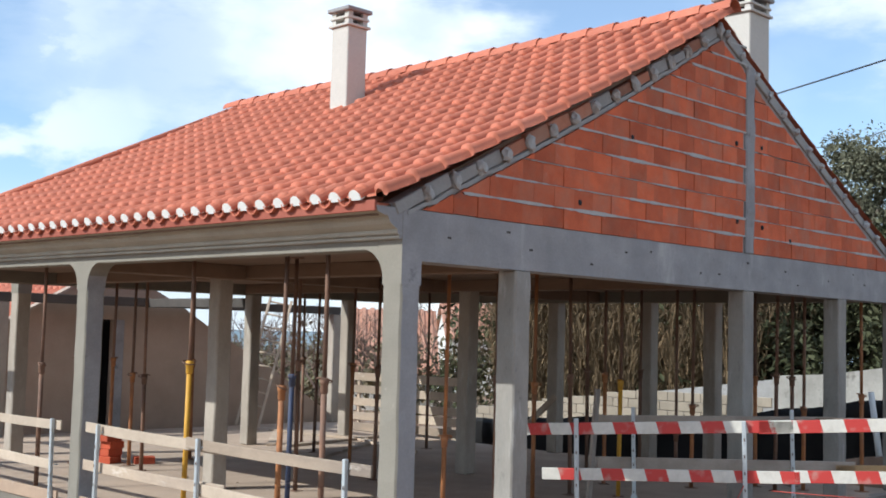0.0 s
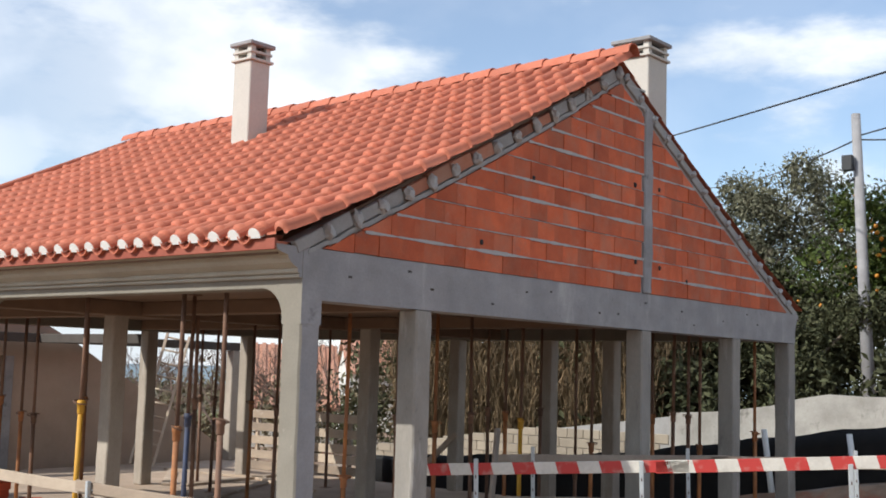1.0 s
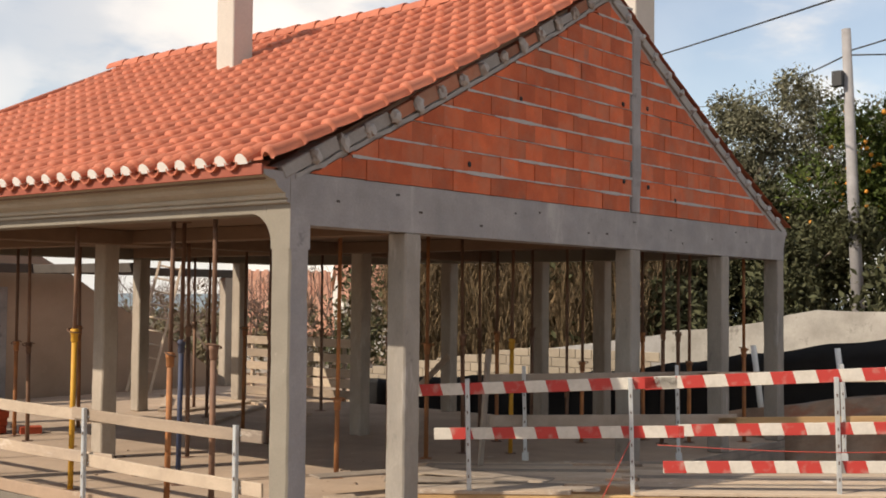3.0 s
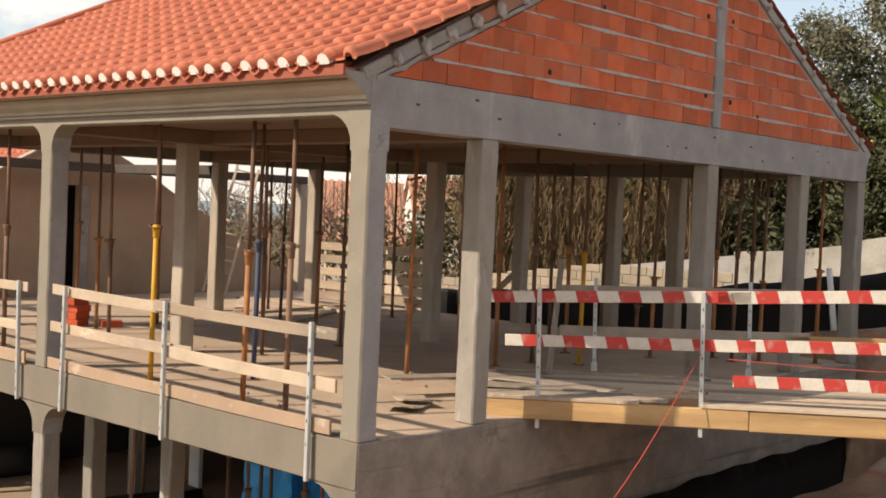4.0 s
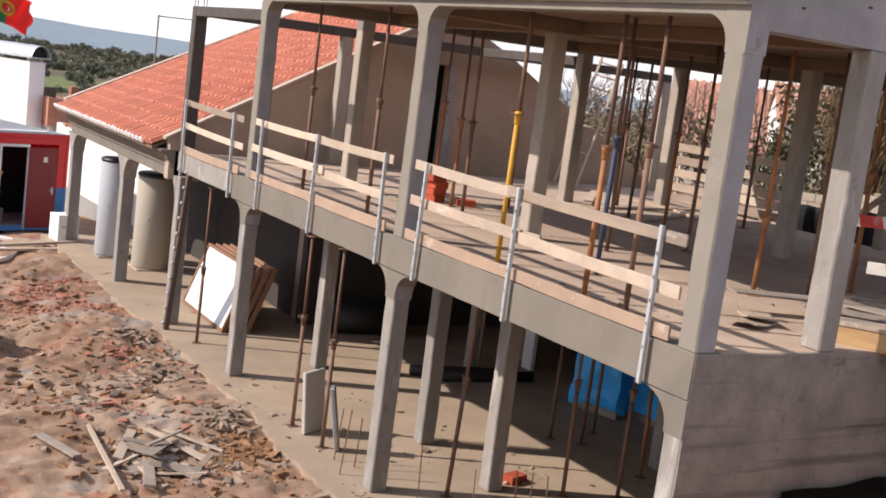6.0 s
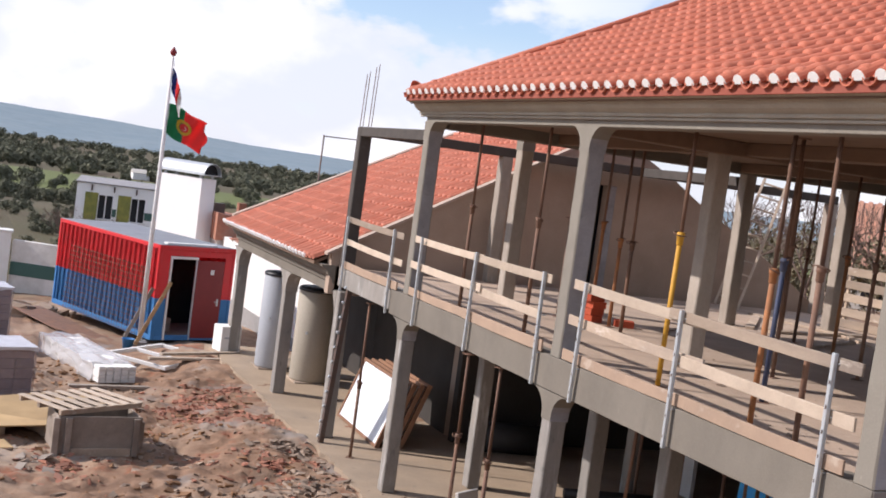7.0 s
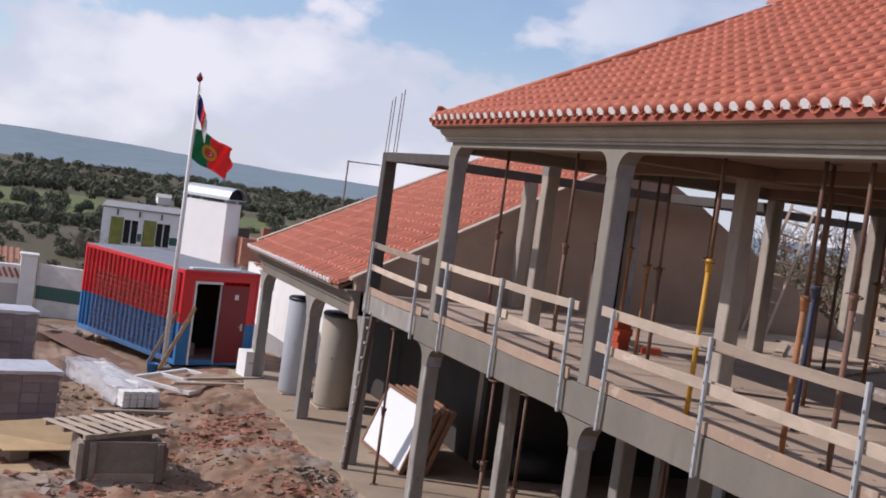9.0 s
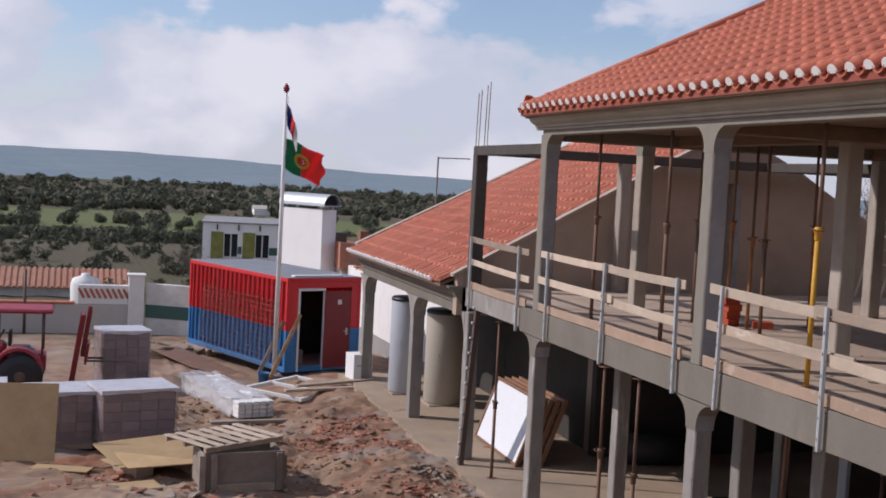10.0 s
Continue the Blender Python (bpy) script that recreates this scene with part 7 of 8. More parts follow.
def bundle():
    x, y = -3.45, 20.6
    z = gz(x, y)
    b = thing("wrapped_bundle", (x, y, z), "bundle of pale battens in crumpled clear plastic", "bundle", m=Matrix.Translation((x, y, z)) @ pose(0, 0, 0, 0, 0, 105))
    for k in range(4):
        for j in range(5):
            part("batten", cbox(-1.9, 1.5, -0.42 + j * 0.17, -0.27 + j * 0.17, 0.04 + k * 0.09, 0.12 + k * 0.09, 0.006), "white", b, local=True)
    bm = bmesh.new()
    box(bm, -1.55, 1.9, -0.45, 0.46, 0.02, 0.42)
    bmesh.ops.subdivide_edges(bm, edges=bm.edges[:], cuts=12, use_grid_fill=True)
    for v in bm.verts:
        v.co += Vector((0.08, 0.06, 0.08)) * noise.noise(v.co * 2.7) + 0.05 * noise.noise_vector(v.co * 6)
        v.co.z = max(v.co.z, 0.0)
    part("wrap", bm, "film_thick", b, "crumpled clear plastic", local=True)
    for k, (x, y, ln, r, mat) in enumerate(((-0.9, 20.6, 2.4, 12, "wood_pale"), (-0.75, 21.0, 2.2, 22, "wood_pale"), (-3.4, 23.9, 1.2, -20, "wood_pale"), (-2.7, 18.4, 2.6, 6, "wood_grey"))):
        t = thing("timber", (x, y, gz(x, y)), "timber batten lying on the earth", "plank", "timbers in the yard", m=Matrix.Translation((x, y, gz(x, y) + 0.03 + 0.03 * (k % 2))) @ pose(0, 0, 0, 0, 0, r))
        part("board", cbox(-ln / 2, ln / 2, -0.07, 0.07, -0.02, 0.04, 0.005), mat, t, local=True)
    x, y = -1.55, 21.45
    w = thing("window_casing", (x, y, gz(x, y)), "white wooden window frame lying flat on the earth", "frame", m=Matrix.Translation((x, y, gz(x, y) + 0.05)) @ pose(0, 0, 0, 2, 0, 45))
    for yy in (-0.85, 0.78):
        part("rail", cbox(-1.1, 1.1, yy, yy + 0.09, 0.0, 0.09, 0.006), "white", w, local=True)
    for xx in (-1.1, -0.04, 1.02):
        part("stile", cbox(xx, xx + 0.08, -0.758, 0.778, 0.004, 0.086, 0.006), "white", w, local=True)
    for x, y, ww, ln, r in ((-3.45, 28.6, 1.0, 4.4, 21), (-2.75, 26.6, 0.8, 2.2, 30)):
        t = thing("steel_sheet", (x, y, gz(x, y)), "rusty steel sheet lying on the earth beside the container", "sheet", "rusty sheets in the yard", m=Matrix.Translation((x, y, gz(x, y) + 0.06)) @ pose(0, 0, 0, 2, 0, r))
        part("plate", cbox(-ww / 2, ww / 2, -ln / 2, ln / 2, 0, 0.02, 0.004), "rust", t, local=True)


bundle()


def white_box():
    x, y = 0.0, 21.75
    b = thing("white_carton", (x, y, gz(x, y)), "white appliance carton standing on the earth", "box", m=Matrix.Translation((x, y, gz(x, y))) @ pose(0, 0, 0, 0, 0, 12))
    part("carton", cbox(-0.26, 0.26, -0.25, 0.25, 0, 0.72, 0.008), "white", b, local=True)
    part("print", bm_box(-0.18, 0.1, -0.253, -0.2505, 0.42, 0.46), "tank_grey", b, local=True)
    part("tape", bm_box(-0.03, 0.03, -0.2535, -0.2502, 0.52, 0.718), "tank_beige", b, local=True)
    t = thing("bucket", (-1.95, 24.6, gz(-1.9, 24.6)), "small blue bucket beside the flagpole", "bucket")
    bm = bmesh.new()
    lathe(bm, [(0.12, 0), (0.16, 0.28), (0.175, 0.29), (0.15, 0.285), (0.11, 0.02)], n=16)
    part("pail", bm, "blue_paint", t, local=True)


white_box()


def forklift():
    x, y = -8.15, 22.7
    z = gz(x, y)
    f = thing("forklift", (x, y, z), "red rough-terrain forklift tractor with a canopy and mast", "tractor", m=Matrix.Translation((x, y, z)) @ pose(0, 0, 0, 0, 0, 0))
    part("body", cbox(-1.2, 0.7, -0.35, 0.35, 0.55, 1.0, 0.06), "red_farm", f, local=True)
    part("bonnet", cbox(-1.2, -0.2, -0.32, 0.32, 1.0, 1.25, 0.08), "red_farm", f, local=True)
    part("fender", bm_prism([(-0.5 + 0.55 * math.cos(a), 0.55 + 0.55 * math.sin(a)) for a in np.linspace(0.2, math.pi - 0.2, 9)] + [(-0.5 + 0.48 * math.cos(a), 0.55 + 0.48 * math.sin(a)) for a in np.linspace(math.pi - 0.2, 0.2, 9)], (0.6, -0.75, 0.1), (1, 0, 0), (0, 0, 1), (0, 0.38, 0)), "red_farm", f, local=True)
    part("seat", cbox(-0.1, 0.35, -0.22, 0.22, 1.02, 1.15, 0.04), "black", f, local=True)
    part("seat_back", cbox(-0.16, -0.08, -0.22, 0.22, 1.15, 1.55, 0.03), "black", f, local=True)
    for a in (-0.45, 0.45):
        for xx in (-0.4, 0.62):
            part("canopy_post", bm_rod((xx, a, 1.0), (xx, a, 1.98), 0.025, n=8), "steel_dark", f, local=True)
    part("canopy", cbox(-0.75, 0.85, -0.6, 0.6, 1.98, 2.08, 0.04), "red_farm", f, local=True)
    for xx, r, w in ((0.15, 0.52, 0.32), (-1.0, 0.36, 0.24)):
        for a in (-0.62, 0.62):
            wheel = bmesh.new()
            lathe(wheel, [(r * 0.55, -w / 2), (r * 0.93, -w / 2), (r, -w / 3), (r, w / 3), (r * 0.93, w / 2), (r * 0.55, w / 2)], n=22)
            wheel.transform(Matrix.Translation((xx, a, r)) @ pose(0, 0, 0, 90, 0, 0))
            t = part("wheel", wheel, "black", f, local=True)
            rim = bmesh.new()
            lathe(rim, [(0.05, -w / 2 - 0.01), (r * 0.54, -w / 2 + 0.02), (r * 0.54, w / 2 - 0.02), (0.05, w / 2 + 0.01)], n=16)
            rim.transform(Matrix.Translation((xx, a, r)) @ pose(0, 0, 0, 90, 0, 0))
            part("rim", rim, "steel_dark", t, local=True)
    lean = Matrix.Translation((1.25, 0, 0.05)) @ pose(0, 0, 0, 0, 8, 0)
    for a in (-0.32, 0.26):
        part("mast_rail", cbox(-0.05, 0.07, a, a + 0.08, 0.0, 1.9, 0.008, m=lean), "red_dark", f, local=True)
        part("mast_rail", cbox(0.10, 0.2, a + 0.09, a + 0.16, 0.9, 2.05, 0.008, m=lean), "red_dark", f, local=True)
    for zz in (0.15, 1.0, 1.8):
        part("mast_cross", cbox(-0.03, 0.05, -0.24, 0.26, zz, zz + 0.1, 0.006, m=lean), "red_dark", f, local=True)
    part("carriage", cbox(0.21, 0.27, -0.4, 0.4, 0.75, 1.25, 0.008, m=lean), "red_dark", f, local=True)
    for a in (-0.28, 0.18):
        part("fork", cbox(1.6, 2.75, a, a + 0.1, 0.80, 0.84, 0.005), "steel_dark", f, local=True)
    part("steering_wheel", bm_rod((-0.32, 0, 1.35), (-0.36, 0, 1.37), 0.19, n=16), "black", f, local=True)


M["red_farm"] = material("red_farm", (0.34, 0.03, 0.05), (0.24, 0.024, 0.036), 3, 0.6, 0.55, 0.05, 40, third=(0.34, 0.13, 0.13), third_scale=1.5, third_amount=0.4)
forklift()


def rubble(name, label, mat, count, spots, size, flat, seed, level=None):
    """Loose fragments strewn over the ground, pieces of many sizes."""
    rng = random.Random(seed)
    bm_v, bm_f = [], []
    for i in range(count):
        cx, cy, r = spots[i % len(spots)]
        a, d = rng.uniform(0, 6.28), r * abs(rng.gauss(0, 0.55))
        x, y = cx + d * math.cos(a), cy + d * math.sin(a)
        if level is None and x > -0.35 and y < 22:
            x = -0.4 - rng.uniform(0, 0.8)
        s = size * (0.18 + 1.5 * rng.random() ** 3.5)
        if level is not None:
            x, y = max(x, 0.1 if level > -1 else -0.2), max(y, 0.4)
        z = gz(x, y) if level is None else level
        dims = (s * rng.uniform(0.7, 1.4), s * rng.uniform(0.35, 0.8), s * flat * rng.uniform(0.5, 1.0))
        m = np.array((Matrix.Translation((x, y, z + dims[2] * 0.15)) @ pose(0, 0, 0, rng.uniform(-18, 18), rng.uniform(-18, 18), rng.uniform(0, 360))).to_3x3())
        k = len(bm_v)
        for cxn in (-1, 1):
            for cyn in (-1, 1):
                for czn in (-1, 1):
                    p = m @ np.array((cxn * dims[0] / 2 * rng.uniform(0.35, 1.2), cyn * dims[1] / 2 * rng.uniform(0.35, 1.2), czn * dims[2] / 2 * rng.uniform(0.3, 1.2)))
                    bm_v.append((p[0] + x, p[1] + y, p[2] + z + dims[2] * 0.15))
        bm_f += [(k, k + 1, k + 3, k + 2), (k + 4, k + 6, k + 7, k + 5), (k, k + 4, k + 5, k + 1), (k + 2, k + 3, k + 7, k + 6), (k, k + 2, k + 6, k + 4), (k + 1, k + 5, k + 7, k + 3)]
    me = bpy.data.meshes.new(name)
    me.from_pydata(bm_v, [], bm_f)
    me.materials.append(M[mat])
    return tagged(new(name, me), label, name.split("_")[-1], kind="stuff")


M["stone"] = material("stone", (0.31, 0.235, 0.175), (0.20, 0.145, 0.105), 6, 0.6, 0.95, 0.3, 40, pieces=0.3)
M["clod"] = material("clod", (0.265, 0.142, 0.07), (0.175, 0.095, 0.047), 6, 0.6, 0.97, 0.3, 40, pieces=0.3)
rubble("brick_rubble", "broken orange brick and tile fragments on the earth", "brick_old", 2600, ((-1.6, 16.3, 1.3), (-1.0, 14.8, 1.0), (-2.2, 15.5, 1.2), (-1.5, 17.0, 1.0), (-2.0, 14.5, 1.3), (-1.3, 11.5, 1.2), (-2.2, 9.0, 1.6), (-4.6, 11.6, 1.2), (-6.0, 13.2, 1.3), (-0.9, 17.4, 0.6), (-1.8, 15.8, 0.8)), 0.12, 0.3, 31)
rubble("stone_rubble", "grey stones and mortar crumbs on the earth", "stone", 2600, ((-1.5, 6.5, 1.6), (-2.6, 9.0, 2.4), (-1.0, 10.5, 1.3), (-4.0, 17.0, 3.5), (-0.6, 4.5, 0.8), (-3.5, 13.0, 3.0), (-0.9, 8.0, 0.5), (-0.8, 12.5, 0.7)), 0.13, 0.4, 32)
rubble("earth_clods", "clods of reddish earth", "clod", 2600, ((-1.5, 6.5, 2.0), (-2.6, 9.5, 2.6), (-3.0, 14.0, 3.2), (-4.5, 19.0, 4.0), (-0.8, 7.0, 0.6)), 0.11, 0.5, 33)
rubble("board_offcuts", "grey wooden offcuts heaped on the earth", "wood_grey", 60, ((-2.0, 6.9, 0.8), (-1.7, 7.2, 0.7), (-4.9, 11.9, 0.9)), 0.22, 0.15, 34)
rubble("far_rubble", "pale stones and rubbish by the far wall", "stone", 160, ((-3.6, 31.0, 1.6), (-4.6, 33.0, 1.6)), 0.6, 0.6, 35)
rubble("floor_debris", "mortar crumbs and stones scattered over the ground floor", "stone", 260, ((0.8, 6.0, 2.2), (1.6, 8.6, 1.6), (2.6, 5.2, 1.8), (0.3, 9.5, 1.0), (2.2, 7.6, 0.5), (-0.2, 5.0, 0.5), (-0.1, 8.0, 0.6)), 0.085, 0.5, 36, Z_LOW)
rubble("slab_debris", "crumbs of mortar and chips on the upper floor", "stone", 130, ((1.5, 4.0, 2.6), (0.5, 2.0, 0.9), (0.25, 6.5, 0.5), (0.2, 3.0, 0.6), (2.4, 6.5, 1.5), (3.4, 2.6, 1.3)), 0.06, 0.5, 37, 0.0)
heap = random.Random(61)
for k in range(22):
    x, y = -1.95 + heap.gauss(0, 0.33), 7.0 + heap.gauss(0, 0.38)
    ln, wd = heap.uniform(0.35, 0.95) if k % 5 else heap.uniform(1.2, 1.8), heap.uniform(0.035, 0.075)
    zt = gz(x, y) + 0.03 + 0.16 * max(0, 1 - math.hypot(x + 1.95, y - 7.0) / 0.8) * heap.random()
    t = thing("offcut_plank", (x, y, gz(x, y)), "weathered plank thrown on a heap of rubble", "plank", "planks on the rubble", m=Matrix.Translation((x, y, zt)) @ pose(0, 0, 0, heap.uniform(-14, 14), heap.uniform(-9, 9), heap.choice((40, 60, 115, 130)) + heap.uniform(-20, 20)))
    part("board", cbox(-ln / 2, ln / 2, -wd, wd, -0.012, 0.012, 0.003), heap.choice(("wood_pale", "wood_grey", "wood_grey", "wood")), t, local=True)


# ---- trees and hedges ----
def leaves(centres, count, size, seed, spread, outward=False):
    rng = random.Random(seed)
    v, f = [], []
    for i in range(count):
        c, r = centres[rng.randrange(len(centres))]
        d = Vector((rng.gauss(0, 1), rng.gauss(0, 1), rng.gauss(0, 0.8)))
        d = d.normalized() * r * rng.uniform(0.25, 1.0) ** 0.6
        p = c + d * spread
        s = size * rng.uniform(0.5, 1.3)
        t = Euler((rng.uniform(-1.2, 1.2), rng.uniform(-1.2, 1.2), rng.uniform(0, 6.28))).to_matrix()
        if outward:
            t = d.to_track_quat("Z", "Y").to_matrix() @ Euler((rng.uniform(-0.5, 0.5), rng.uniform(-0.5, 0.5), rng.uniform(0, 6.28))).to_matrix()
        k = len(v)
        for a, b, h in ((-1, -0.1, 0), (0, -0.45, 0.12), (1, 0, 0), (0, 0.45, 0.12)):
            v.append(p + t @ Vector((a * s, b * s, h * s)))
        f.append((k, k + 1, k + 2, k + 3))
    return [tuple(x) for x in v], f


def tree(name, x, y, z, h, r, mat, count, leaf, label, seed, trunk=0.18, fruit=0):
    rng = random.Random(seed)
    t = thing(name, (x, y, z), label, "tree", "trees behind the garden wall")
    bm = bmesh.new()
    centres = []
    fork = Vector((0, 0, h * 0.32))
    rod(bm, (0, 0, -0.2), fork, trunk, trunk * 0.7, n=9)
    for i in range(9):
        a = i * 2.4 + rng.uniform(-0.3, 0.3)
        q = fork + Vector((math.cos(a) * r * rng.uniform(0.35, 0.8), math.sin(a) * r * rng.uniform(0.35, 0.8), h * rng.uniform(0.1, 0.55)))
        rod(bm, fork, q, trunk * 0.5, trunk * 0.16, n=6)
        centres.append((q, r * rng.uniform(0.3, 0.55)))
        for k in range(3):
            e = q + Vector((rng.uniform(-1, 1) * r * 0.45, rng.uniform(-1, 1) * r * 0.45, rng.uniform(0.0, 0.2) * h))
            rod(bm, q, e, trunk * 0.16, trunk * 0.05, n=4)
            centres.append((e, r * rng.uniform(0.2, 0.42)))
    part("trunk", bm, "bark", t, local=True)
    v, f = leaves(centres, count, leaf, seed, 1.0)
    inner, faces = leaves(centres, count // 8, leaf * 2.0, seed + 50, 0.72)        # the shaded heart of the crown
    f += [tuple(k + len(v) for k in q) for q in faces]
    v += inner
    me = bpy.data.meshes.new("crown")
    me.from_pydata(v, [], f)
    me.materials.append(M[mat])
    ob = new("crown", me)
    ob.parent = t
    if fruit:
        bm = bmesh.new()
        for i in range(fruit):
            c, rr = centres[rng.randrange(len(centres))]
            d = Vector((rng.gauss(0, 1), rng.gauss(0, 1), rng.gauss(0, 1))).normalized() * rr * rng.uniform(0.8, 1.05)
            bmesh.ops.create_icosphere(bm, subdivisions=1, radius=0.055, matrix=Matrix.Translation(c + d))
        tagged(part("fruit", bm, "fruit", t, "ripe oranges", local=True), kind="stuff")
    return t


tree("olive_tree", 24.0, 8.0, 0.0, 8.6, 2.6, "leaf_olive", 26000, 0.06, "tall grey-green olive tree behind the wall", 1)
tree("olive_tree", 25.2, 5.4, 0.2, 7.4, 2.6, "leaf_olive", 24000, 0.06, "broad grey-green olive tree behind the wall", 2)
tree("evergreen_tree", 21.5, 5.6, 0.0, 4.9, 2.3, "leaf_dark", 26000, 0.065, "dense dark evergreen tree", 3)
tree("evergreen_tree", 19.6, 4.6, 0.3, 4.2, 2.1, "leaf_dark", 22000, 0.065, "dense dark evergreen tree", 4)
tree("evergreen_tree", 18.5, 6.9, 0.0, 4.6, 2.0, "leaf_dark", 20000, 0.065, "dense dark evergreen tree", 5)
tree("orange_tree", 21.4, 1.3, 0.5, 6.1, 2.4, "leaf_orange", 26000, 0.065, "tall leafy orange tree full of ripe fruit", 7, fruit=300)
tree("orange_tree", 21.0, -1.6, 0.7, 6.2, 2.2, "leaf_orange", 18000, 0.065, "leafy orange tree full of ripe fruit", 8, fruit=180)


def bare_tree(x, y, z, h, seed):
    rng = random.Random(seed)
    t = thing("bare_tree", (x, y, z), "leafless winter fruit tree with thin twigs", "tree", "bare trees")
    bm = bmesh.new()
    def grow(p, d, ln, r, depth):
        q = p + d * ln
        rod(bm, p, q, r, r * 0.65, n=5, caps=False)
        if depth == 0:
            return
        for _ in range(3):
            n = (d + Vector((rng.uniform(-0.8, 0.8), rng.uniform(-0.8, 0.8), rng.uniform(-0.15, 0.5)))).normalized()
            grow(q, n, ln * rng.uniform(0.6, 0.85), r * 0.6, depth - 1)
    grow(Vector((0, 0, -0.1)), Vector((0, 0, 1)), h * 0.28, 0.06, 5)
    part("crown", bm, "twig", t, local=True)


bare_tree(14.0, 17.6, -0.8, 4.0, 3)
bare_tree(15.6, 16.4, -0.8, 3.6, 4)
bare_tree(12.6, 19.0, -0.8, 3.6, 5)
bare_tree(17.0, 19.5, -0.9, 4.6, 13)
bare_tree(19.5, 18.2, -0.9, 4.8, 14)
bare_tree(16.5, 23.5, -0.9, 4.2, 15)
bare_tree(20.5, 22.0, -0.9, 4.6, 16)
bare_tree(-1.5, 50.0, -5.2, 4.2, 6)
bare_tree(0.5, 49.0, -5.2, 3.8, 7)


def reeds():
    rng = random.Random(12)
    v, f = [], []
    for i in range(3400):
        x, y = rng.uniform(15.2, 19.0), rng.uniform(5.6, 16.5)
        if y > 13.9 + (x - 17) * 0.885:
            continue
        h, lean = rng.uniform(2.8, 5.6), Vector((rng.uniform(-0.7, 0.7), rng.uniform(-0.7, 0.7), 0))
        p0 = Vector((x, y, -0.7))
        a = rng.uniform(0, 6.28)
        side = Vector((math.cos(a), math.sin(a), 0)) * 0.008
        k = len(v)
        mid, top = p0 + lean * 0.35 + Vector((0, 0, h * 0.6)), p0 + lean + Vector((0, 0, h))
        v += [p0 - side, p0 + side, mid + side, mid - side, top]
        f += [(k, k + 1, k + 2, k + 3), (k + 3, k + 2, k + 4)]
        for j in range(13):             # blades that rise and then bend over
            b = p0.lerp(mid, rng.uniform(0.45, 1.0)) if j < 6 else mid.lerp(top, rng.random())
            a = rng.uniform(0, 6.28)
            d = Vector((math.cos(a), math.sin(a), 0))
            ln = rng.uniform(0.35, 0.8)
            n = Vector((-d.y, d.x, 0)) * rng.uniform(0.007, 0.014)
            p1, p2 = b + d * ln * 0.2 + Vector((0, 0, ln * 0.45)), b + d * ln * 0.4 + Vector((0, 0, ln * 0.6))
            p3 = b + d * ln * rng.uniform(0.55, 0.8) + Vector((0, 0, ln * rng.uniform(0.1, 0.55)))
            k = len(v)
            v += [b - n * 0.5, b + n * 0.5, p1 + n, p1 - n, p2 + n * 0.8, p2 - n * 0.8, p3]
            f += [(k, k + 1, k + 2, k + 3), (k + 3, k + 2, k + 4, k + 5), (k + 5, k + 4, k + 6)]
    me = bpy.data.meshes.new("reed_bed")
    me.from_pydata([tuple(p) for p in v], [], f)
    me.materials.append(M["reed"])
    tagged(new("reed_bed", me), "tall leafy stand of dry giant reeds behind the wall", "reeds", kind="stuff")


reeds()


def undergrowth():
    """Dark scrub that fills the ground behind the garden wall."""
    rng = random.Random(77)
    cs = [(Vector((rng.uniform(15.6, 27), rng.uniform(-3, 15), rng.uniform(0.2, 2.9))), rng.uniform(0.6, 1.3)) for _ in range(170)]
    v, f = leaves(cs, 46000, 0.105, 5, 1.0)
    me = bpy.data.meshes.new("scrub")
    me.from_pydata(v, [], f)
    me.materials.append(M["leaf_dark"])
    tagged(new("scrub", me), "dark tangled scrub behind the garden wall", "scrub", kind="stuff")


undergrowth()


def brush():
    """A loose winter hedge of brown and olive brush beyond the far slab edge."""
    rng = random.Random(78)
    cs = [(Vector((24 + 9 * u - 7 * w, 20 + 9 * w + 6 * u, rng.uniform(-0.6, 1.6))), rng.uniform(0.5, 1.2)) for u, w in ((rng.uniform(-0.6, 0.9), rng.uniform(-0.4, 1.1)) for _ in range(120))]
    v, f = leaves(cs, 15000, 0.12, 6, 1.0)
    me = bpy.data.meshes.new("brush")
    me.from_pydata(v, [], f)
    me.materials.append(M["brush"])
    tagged(new("brush", me), "brown and olive winter brush beyond the house", "scrub", kind="stuff")


M["brush"] = material("brush", (0.155, 0.12, 0.075), (0.105, 0.10, 0.05), 0.5, 0.8, 0.9, 0.0, 20, pieces=0.4)
brush()


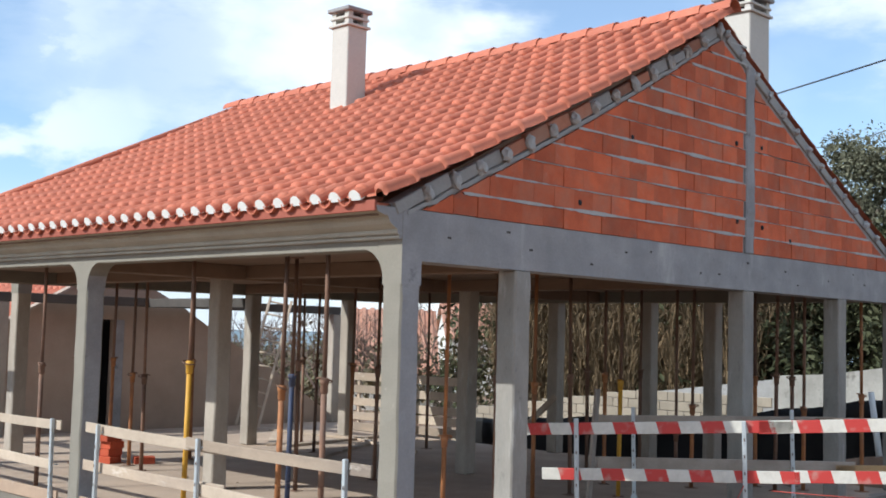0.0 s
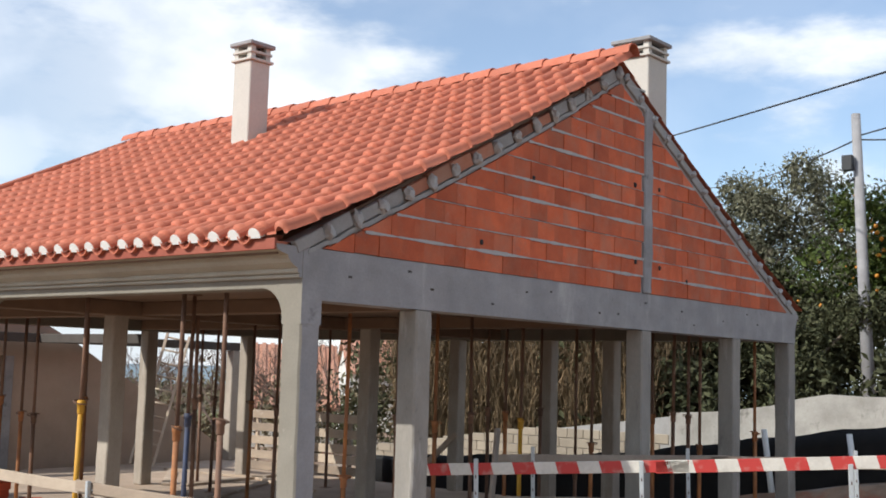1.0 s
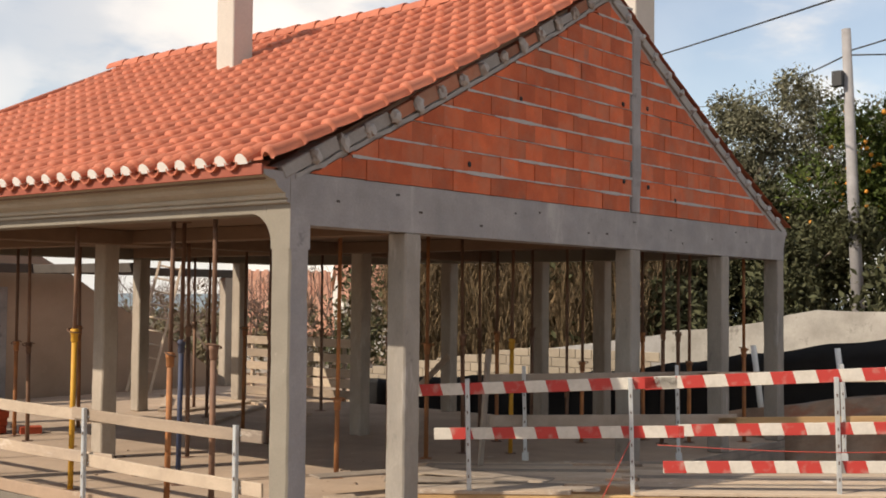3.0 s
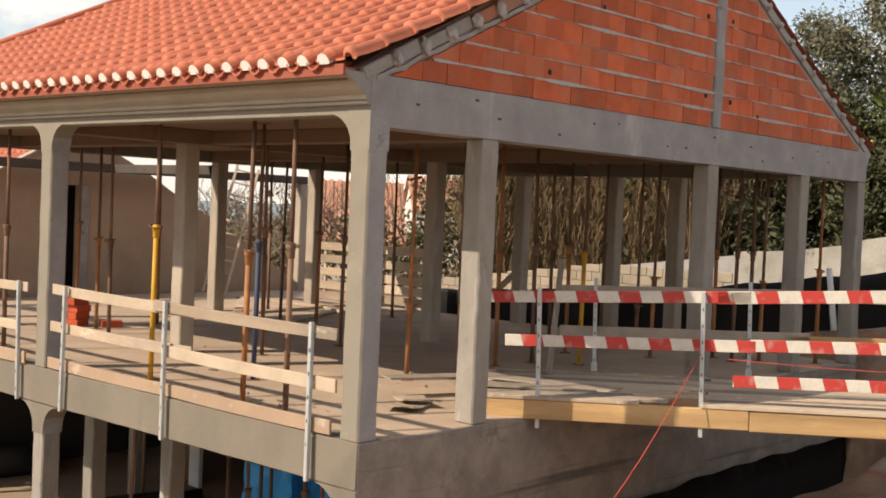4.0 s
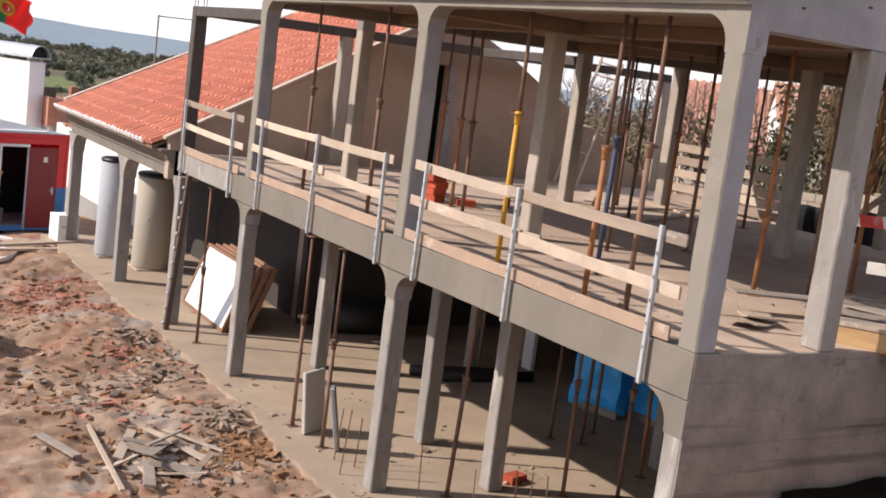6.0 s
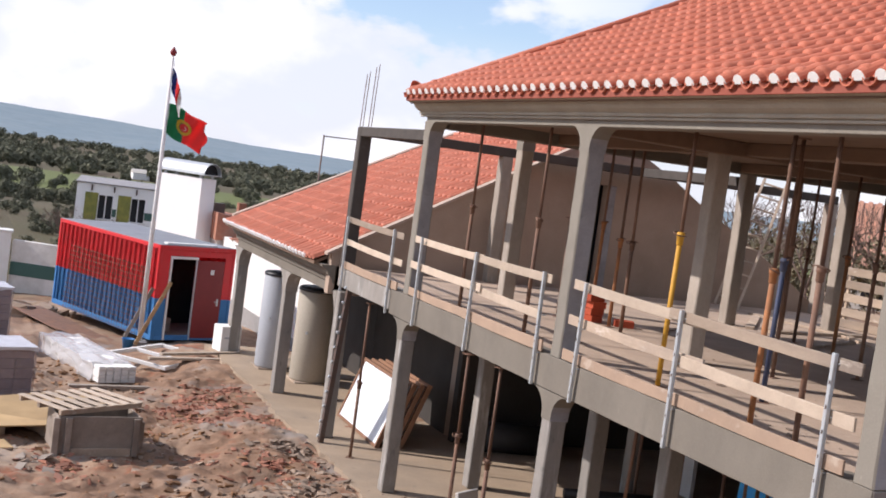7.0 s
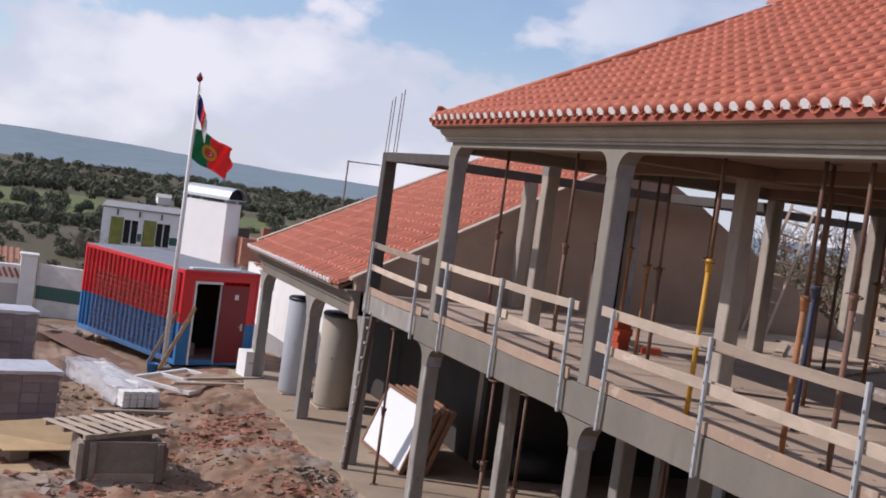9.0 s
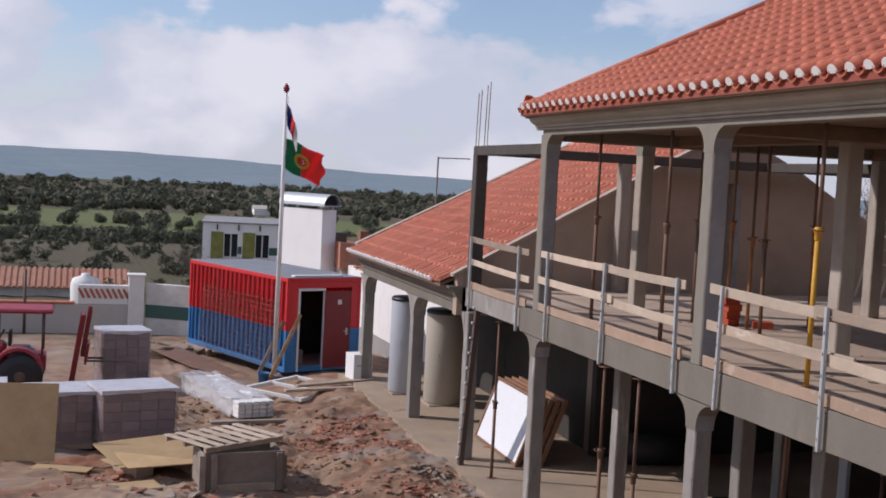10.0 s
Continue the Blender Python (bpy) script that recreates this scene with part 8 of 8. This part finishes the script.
def utility_pole():
    p = thing("utility_pole", (18.9, 2.1, 0.6), "weathered concrete utility pole with a dark box and cables", "pole")
    part("pole", bm_rod((18.9, 2.08, 0.2), (18.9, 2.37, 8.0), 0.15, 0.10, n=12), "concrete", p)
    part("box", cbox(18.62, 18.78, 2.36, 2.60, 6.70, 7.05, 0.02), "black", p)
    part("bracket", bm_rod((18.9, 2.33, 6.6), (18.7, 2.46, 6.45), 0.03, n=6), "black", p)
    c = thing("power_cable", (15, 2.5, 7.5), "dark overhead power cables", "cable")
    def wire(a, b, sag, r=0.018):
        a, b = Vector(a), Vector(b)
        bm = bm_tube([a.lerp(b, i / 16) - Vector((0, 0, sag * 4 * (i / 16) * (1 - i / 16))) for i in range(17)], r)
        part("wire", bm, "black", c)
    wire((5.1, -8.1, 6.1), (34.7, 23.5, 10.7), 0.2)
    wire((18.9, 2.37, 7.42), (40.8, 17.4, 10.6), 0.3)
    wire((18.9, 2.35, 7.5), (20.6, -6.0, 10.2), 0.2)
    wire((18.9, 2.35, 7.42), (24.0, -8.0, 7.6), 0.1)
    s = thing("lamp_mast", (5.5, 46, -5), "thin steel mast with a short arm", "mast")
    part("mast", bm_rod((7.2, 40.0, -5), (7.2, 40.0, 2.85), 0.035, n=8), "steel_dark", s)
    part("arm", bm_rod((7.2, 40.0, 2.8), (8.6, 40.0, 2.83), 0.025, n=6), "steel_dark", s)
    s2 = thing("lamp_mast", (-8.9, 42.8, -5), "dark thin post beside the boundary wall", "mast")
    part("mast", bm_rod((-8.9, 42.8, -5.5), (-8.9, 42.8, -2.5), 0.06, n=8), "steel_dark", s2)


utility_pole()


# ---- far country ----
def far_woods():
    rng = random.Random(15)
    v, f = [], []
    def clump(x, y, r, n, spread=0.5, grain=0.2):
        z = gz(x, y)
        cs = [(Vector((x + rng.uniform(-1, 1) * spread * r, y + rng.uniform(-1, 1) * spread * r, z + r * rng.uniform(0.25, 0.75))), r * rng.uniform(0.4, 0.62)) for _ in range(6)]
        k = len(v)
        a, b = leaves(cs, n, r * grain, rng.randrange(10 ** 6), 1.0, True)
        v.extend(a)
        f.extend([tuple(k + i for i in q) for q in b])
    for i in range(2500):               # woods on the far side of the crop field
        d = 425 * (1750 / 425) ** (rng.random() ** 0.8)
        bearing = radians(rng.uniform(-9, 27))
        band = math.sin(d * 0.017 + bearing * 9) + 0.5 * math.sin(d * 0.006 + 2 + bearing * 4)
        if band < 0.0 and rng.random() < 0.85:
            continue
        clump(-6 + d * math.sin(bearing), -6 + d * math.cos(bearing), rng.uniform(2.8, 6.2) * (0.6 + d / 1500), 330 if d < 650 else 130)
    for i in range(90):                 # a few round trees in the crop field
        bearing = radians(rng.uniform(-9, 26))
        d = rng.uniform(285, 330) if i < 60 else rng.uniform(330, 425)
        clump(-6 + d * math.sin(bearing), -6 + d * math.cos(bearing), rng.uniform(2.2, 3.8), 700, 0.4, 0.15)
    for i in range(230):                # olive bushes on the near slope
        bearing = radians(rng.uniform(-9, 22))
        d = rng.choice((172, 188, 205, 220, 240, 255)) * rng.uniform(0.95, 1.05)
        if bearing > radians(3) and d < 205 and rng.random() < 0.75:
            continue
        clump(-6 + d * math.sin(bearing), -6 + d * math.cos(bearing), rng.uniform(0.9, 2.3), 700, 0.36, 0.15)
    for i in range(260):                # low brush in the meadow behind the yard wall
        bearing = radians(rng.uniform(-9, 14))
        d = rng.uniform(62, 165)
        clump(-6 + d * math.sin(bearing), -6 + d * math.cos(bearing), rng.uniform(0.35, 1.0), 260, 0.5, 0.16)
    me = bpy.data.meshes.new("woodland")
    me.from_pydata([tuple(p) for p in v], [], f)
    me.materials.append(M["far_leaf"])
    tagged(new("woodland", me), "scattered olive and oak woodland over the valley", "woodland", kind="stuff")
    for k, (d, b, w) in enumerate(((640, -0.6, 5), (620, 0.9, 4), (440, 8.0, 6), (800, 12.6, 11), (820, 14.2, 9))):
        x, y = -6 + d * math.sin(radians(b)), -6 + d * math.cos(radians(b))
        h = thing("farmhouse", (x, y, gz(x, y)), "small white farmhouse far off among the trees", "house", "far farmhouses")
        part("wall", cbox(-w / 2, w / 2, -3, 3, -0.5, w * 0.22 + 1.2, 0.02), "white_bright", h, local=True)
        part("roof", bm_prism([(-3.2, 0), (3.2, 0), (0, 1.3)], (-w / 2 - 0.2, 0, w * 0.22 + 1.2), (0, 1, 0), (0, 0, 1), (w + 0.4, 0, 0)), "chimney", h, local=True)


far_woods()


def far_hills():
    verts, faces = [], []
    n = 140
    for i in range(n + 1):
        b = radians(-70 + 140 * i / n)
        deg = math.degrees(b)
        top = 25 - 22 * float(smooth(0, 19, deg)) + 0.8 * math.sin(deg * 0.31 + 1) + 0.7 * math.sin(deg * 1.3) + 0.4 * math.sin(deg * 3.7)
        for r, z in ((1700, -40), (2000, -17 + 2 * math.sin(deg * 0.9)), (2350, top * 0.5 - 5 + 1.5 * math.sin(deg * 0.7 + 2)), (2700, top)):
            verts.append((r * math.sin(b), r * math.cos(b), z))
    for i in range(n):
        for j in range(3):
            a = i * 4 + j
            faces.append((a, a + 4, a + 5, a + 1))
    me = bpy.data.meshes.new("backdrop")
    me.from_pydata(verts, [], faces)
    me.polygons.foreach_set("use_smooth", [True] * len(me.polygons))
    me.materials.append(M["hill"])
    tagged(new("backdrop", me), "long low hills on the horizon, distance haze in their blue-grey colour", "hills", kind="structure")


# pale blue-grey: the haze of distance is mixed into the hill colour
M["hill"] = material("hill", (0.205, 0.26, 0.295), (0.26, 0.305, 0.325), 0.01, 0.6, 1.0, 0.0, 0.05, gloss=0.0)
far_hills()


# ---- pieces of the gable ----
gable_bricks()
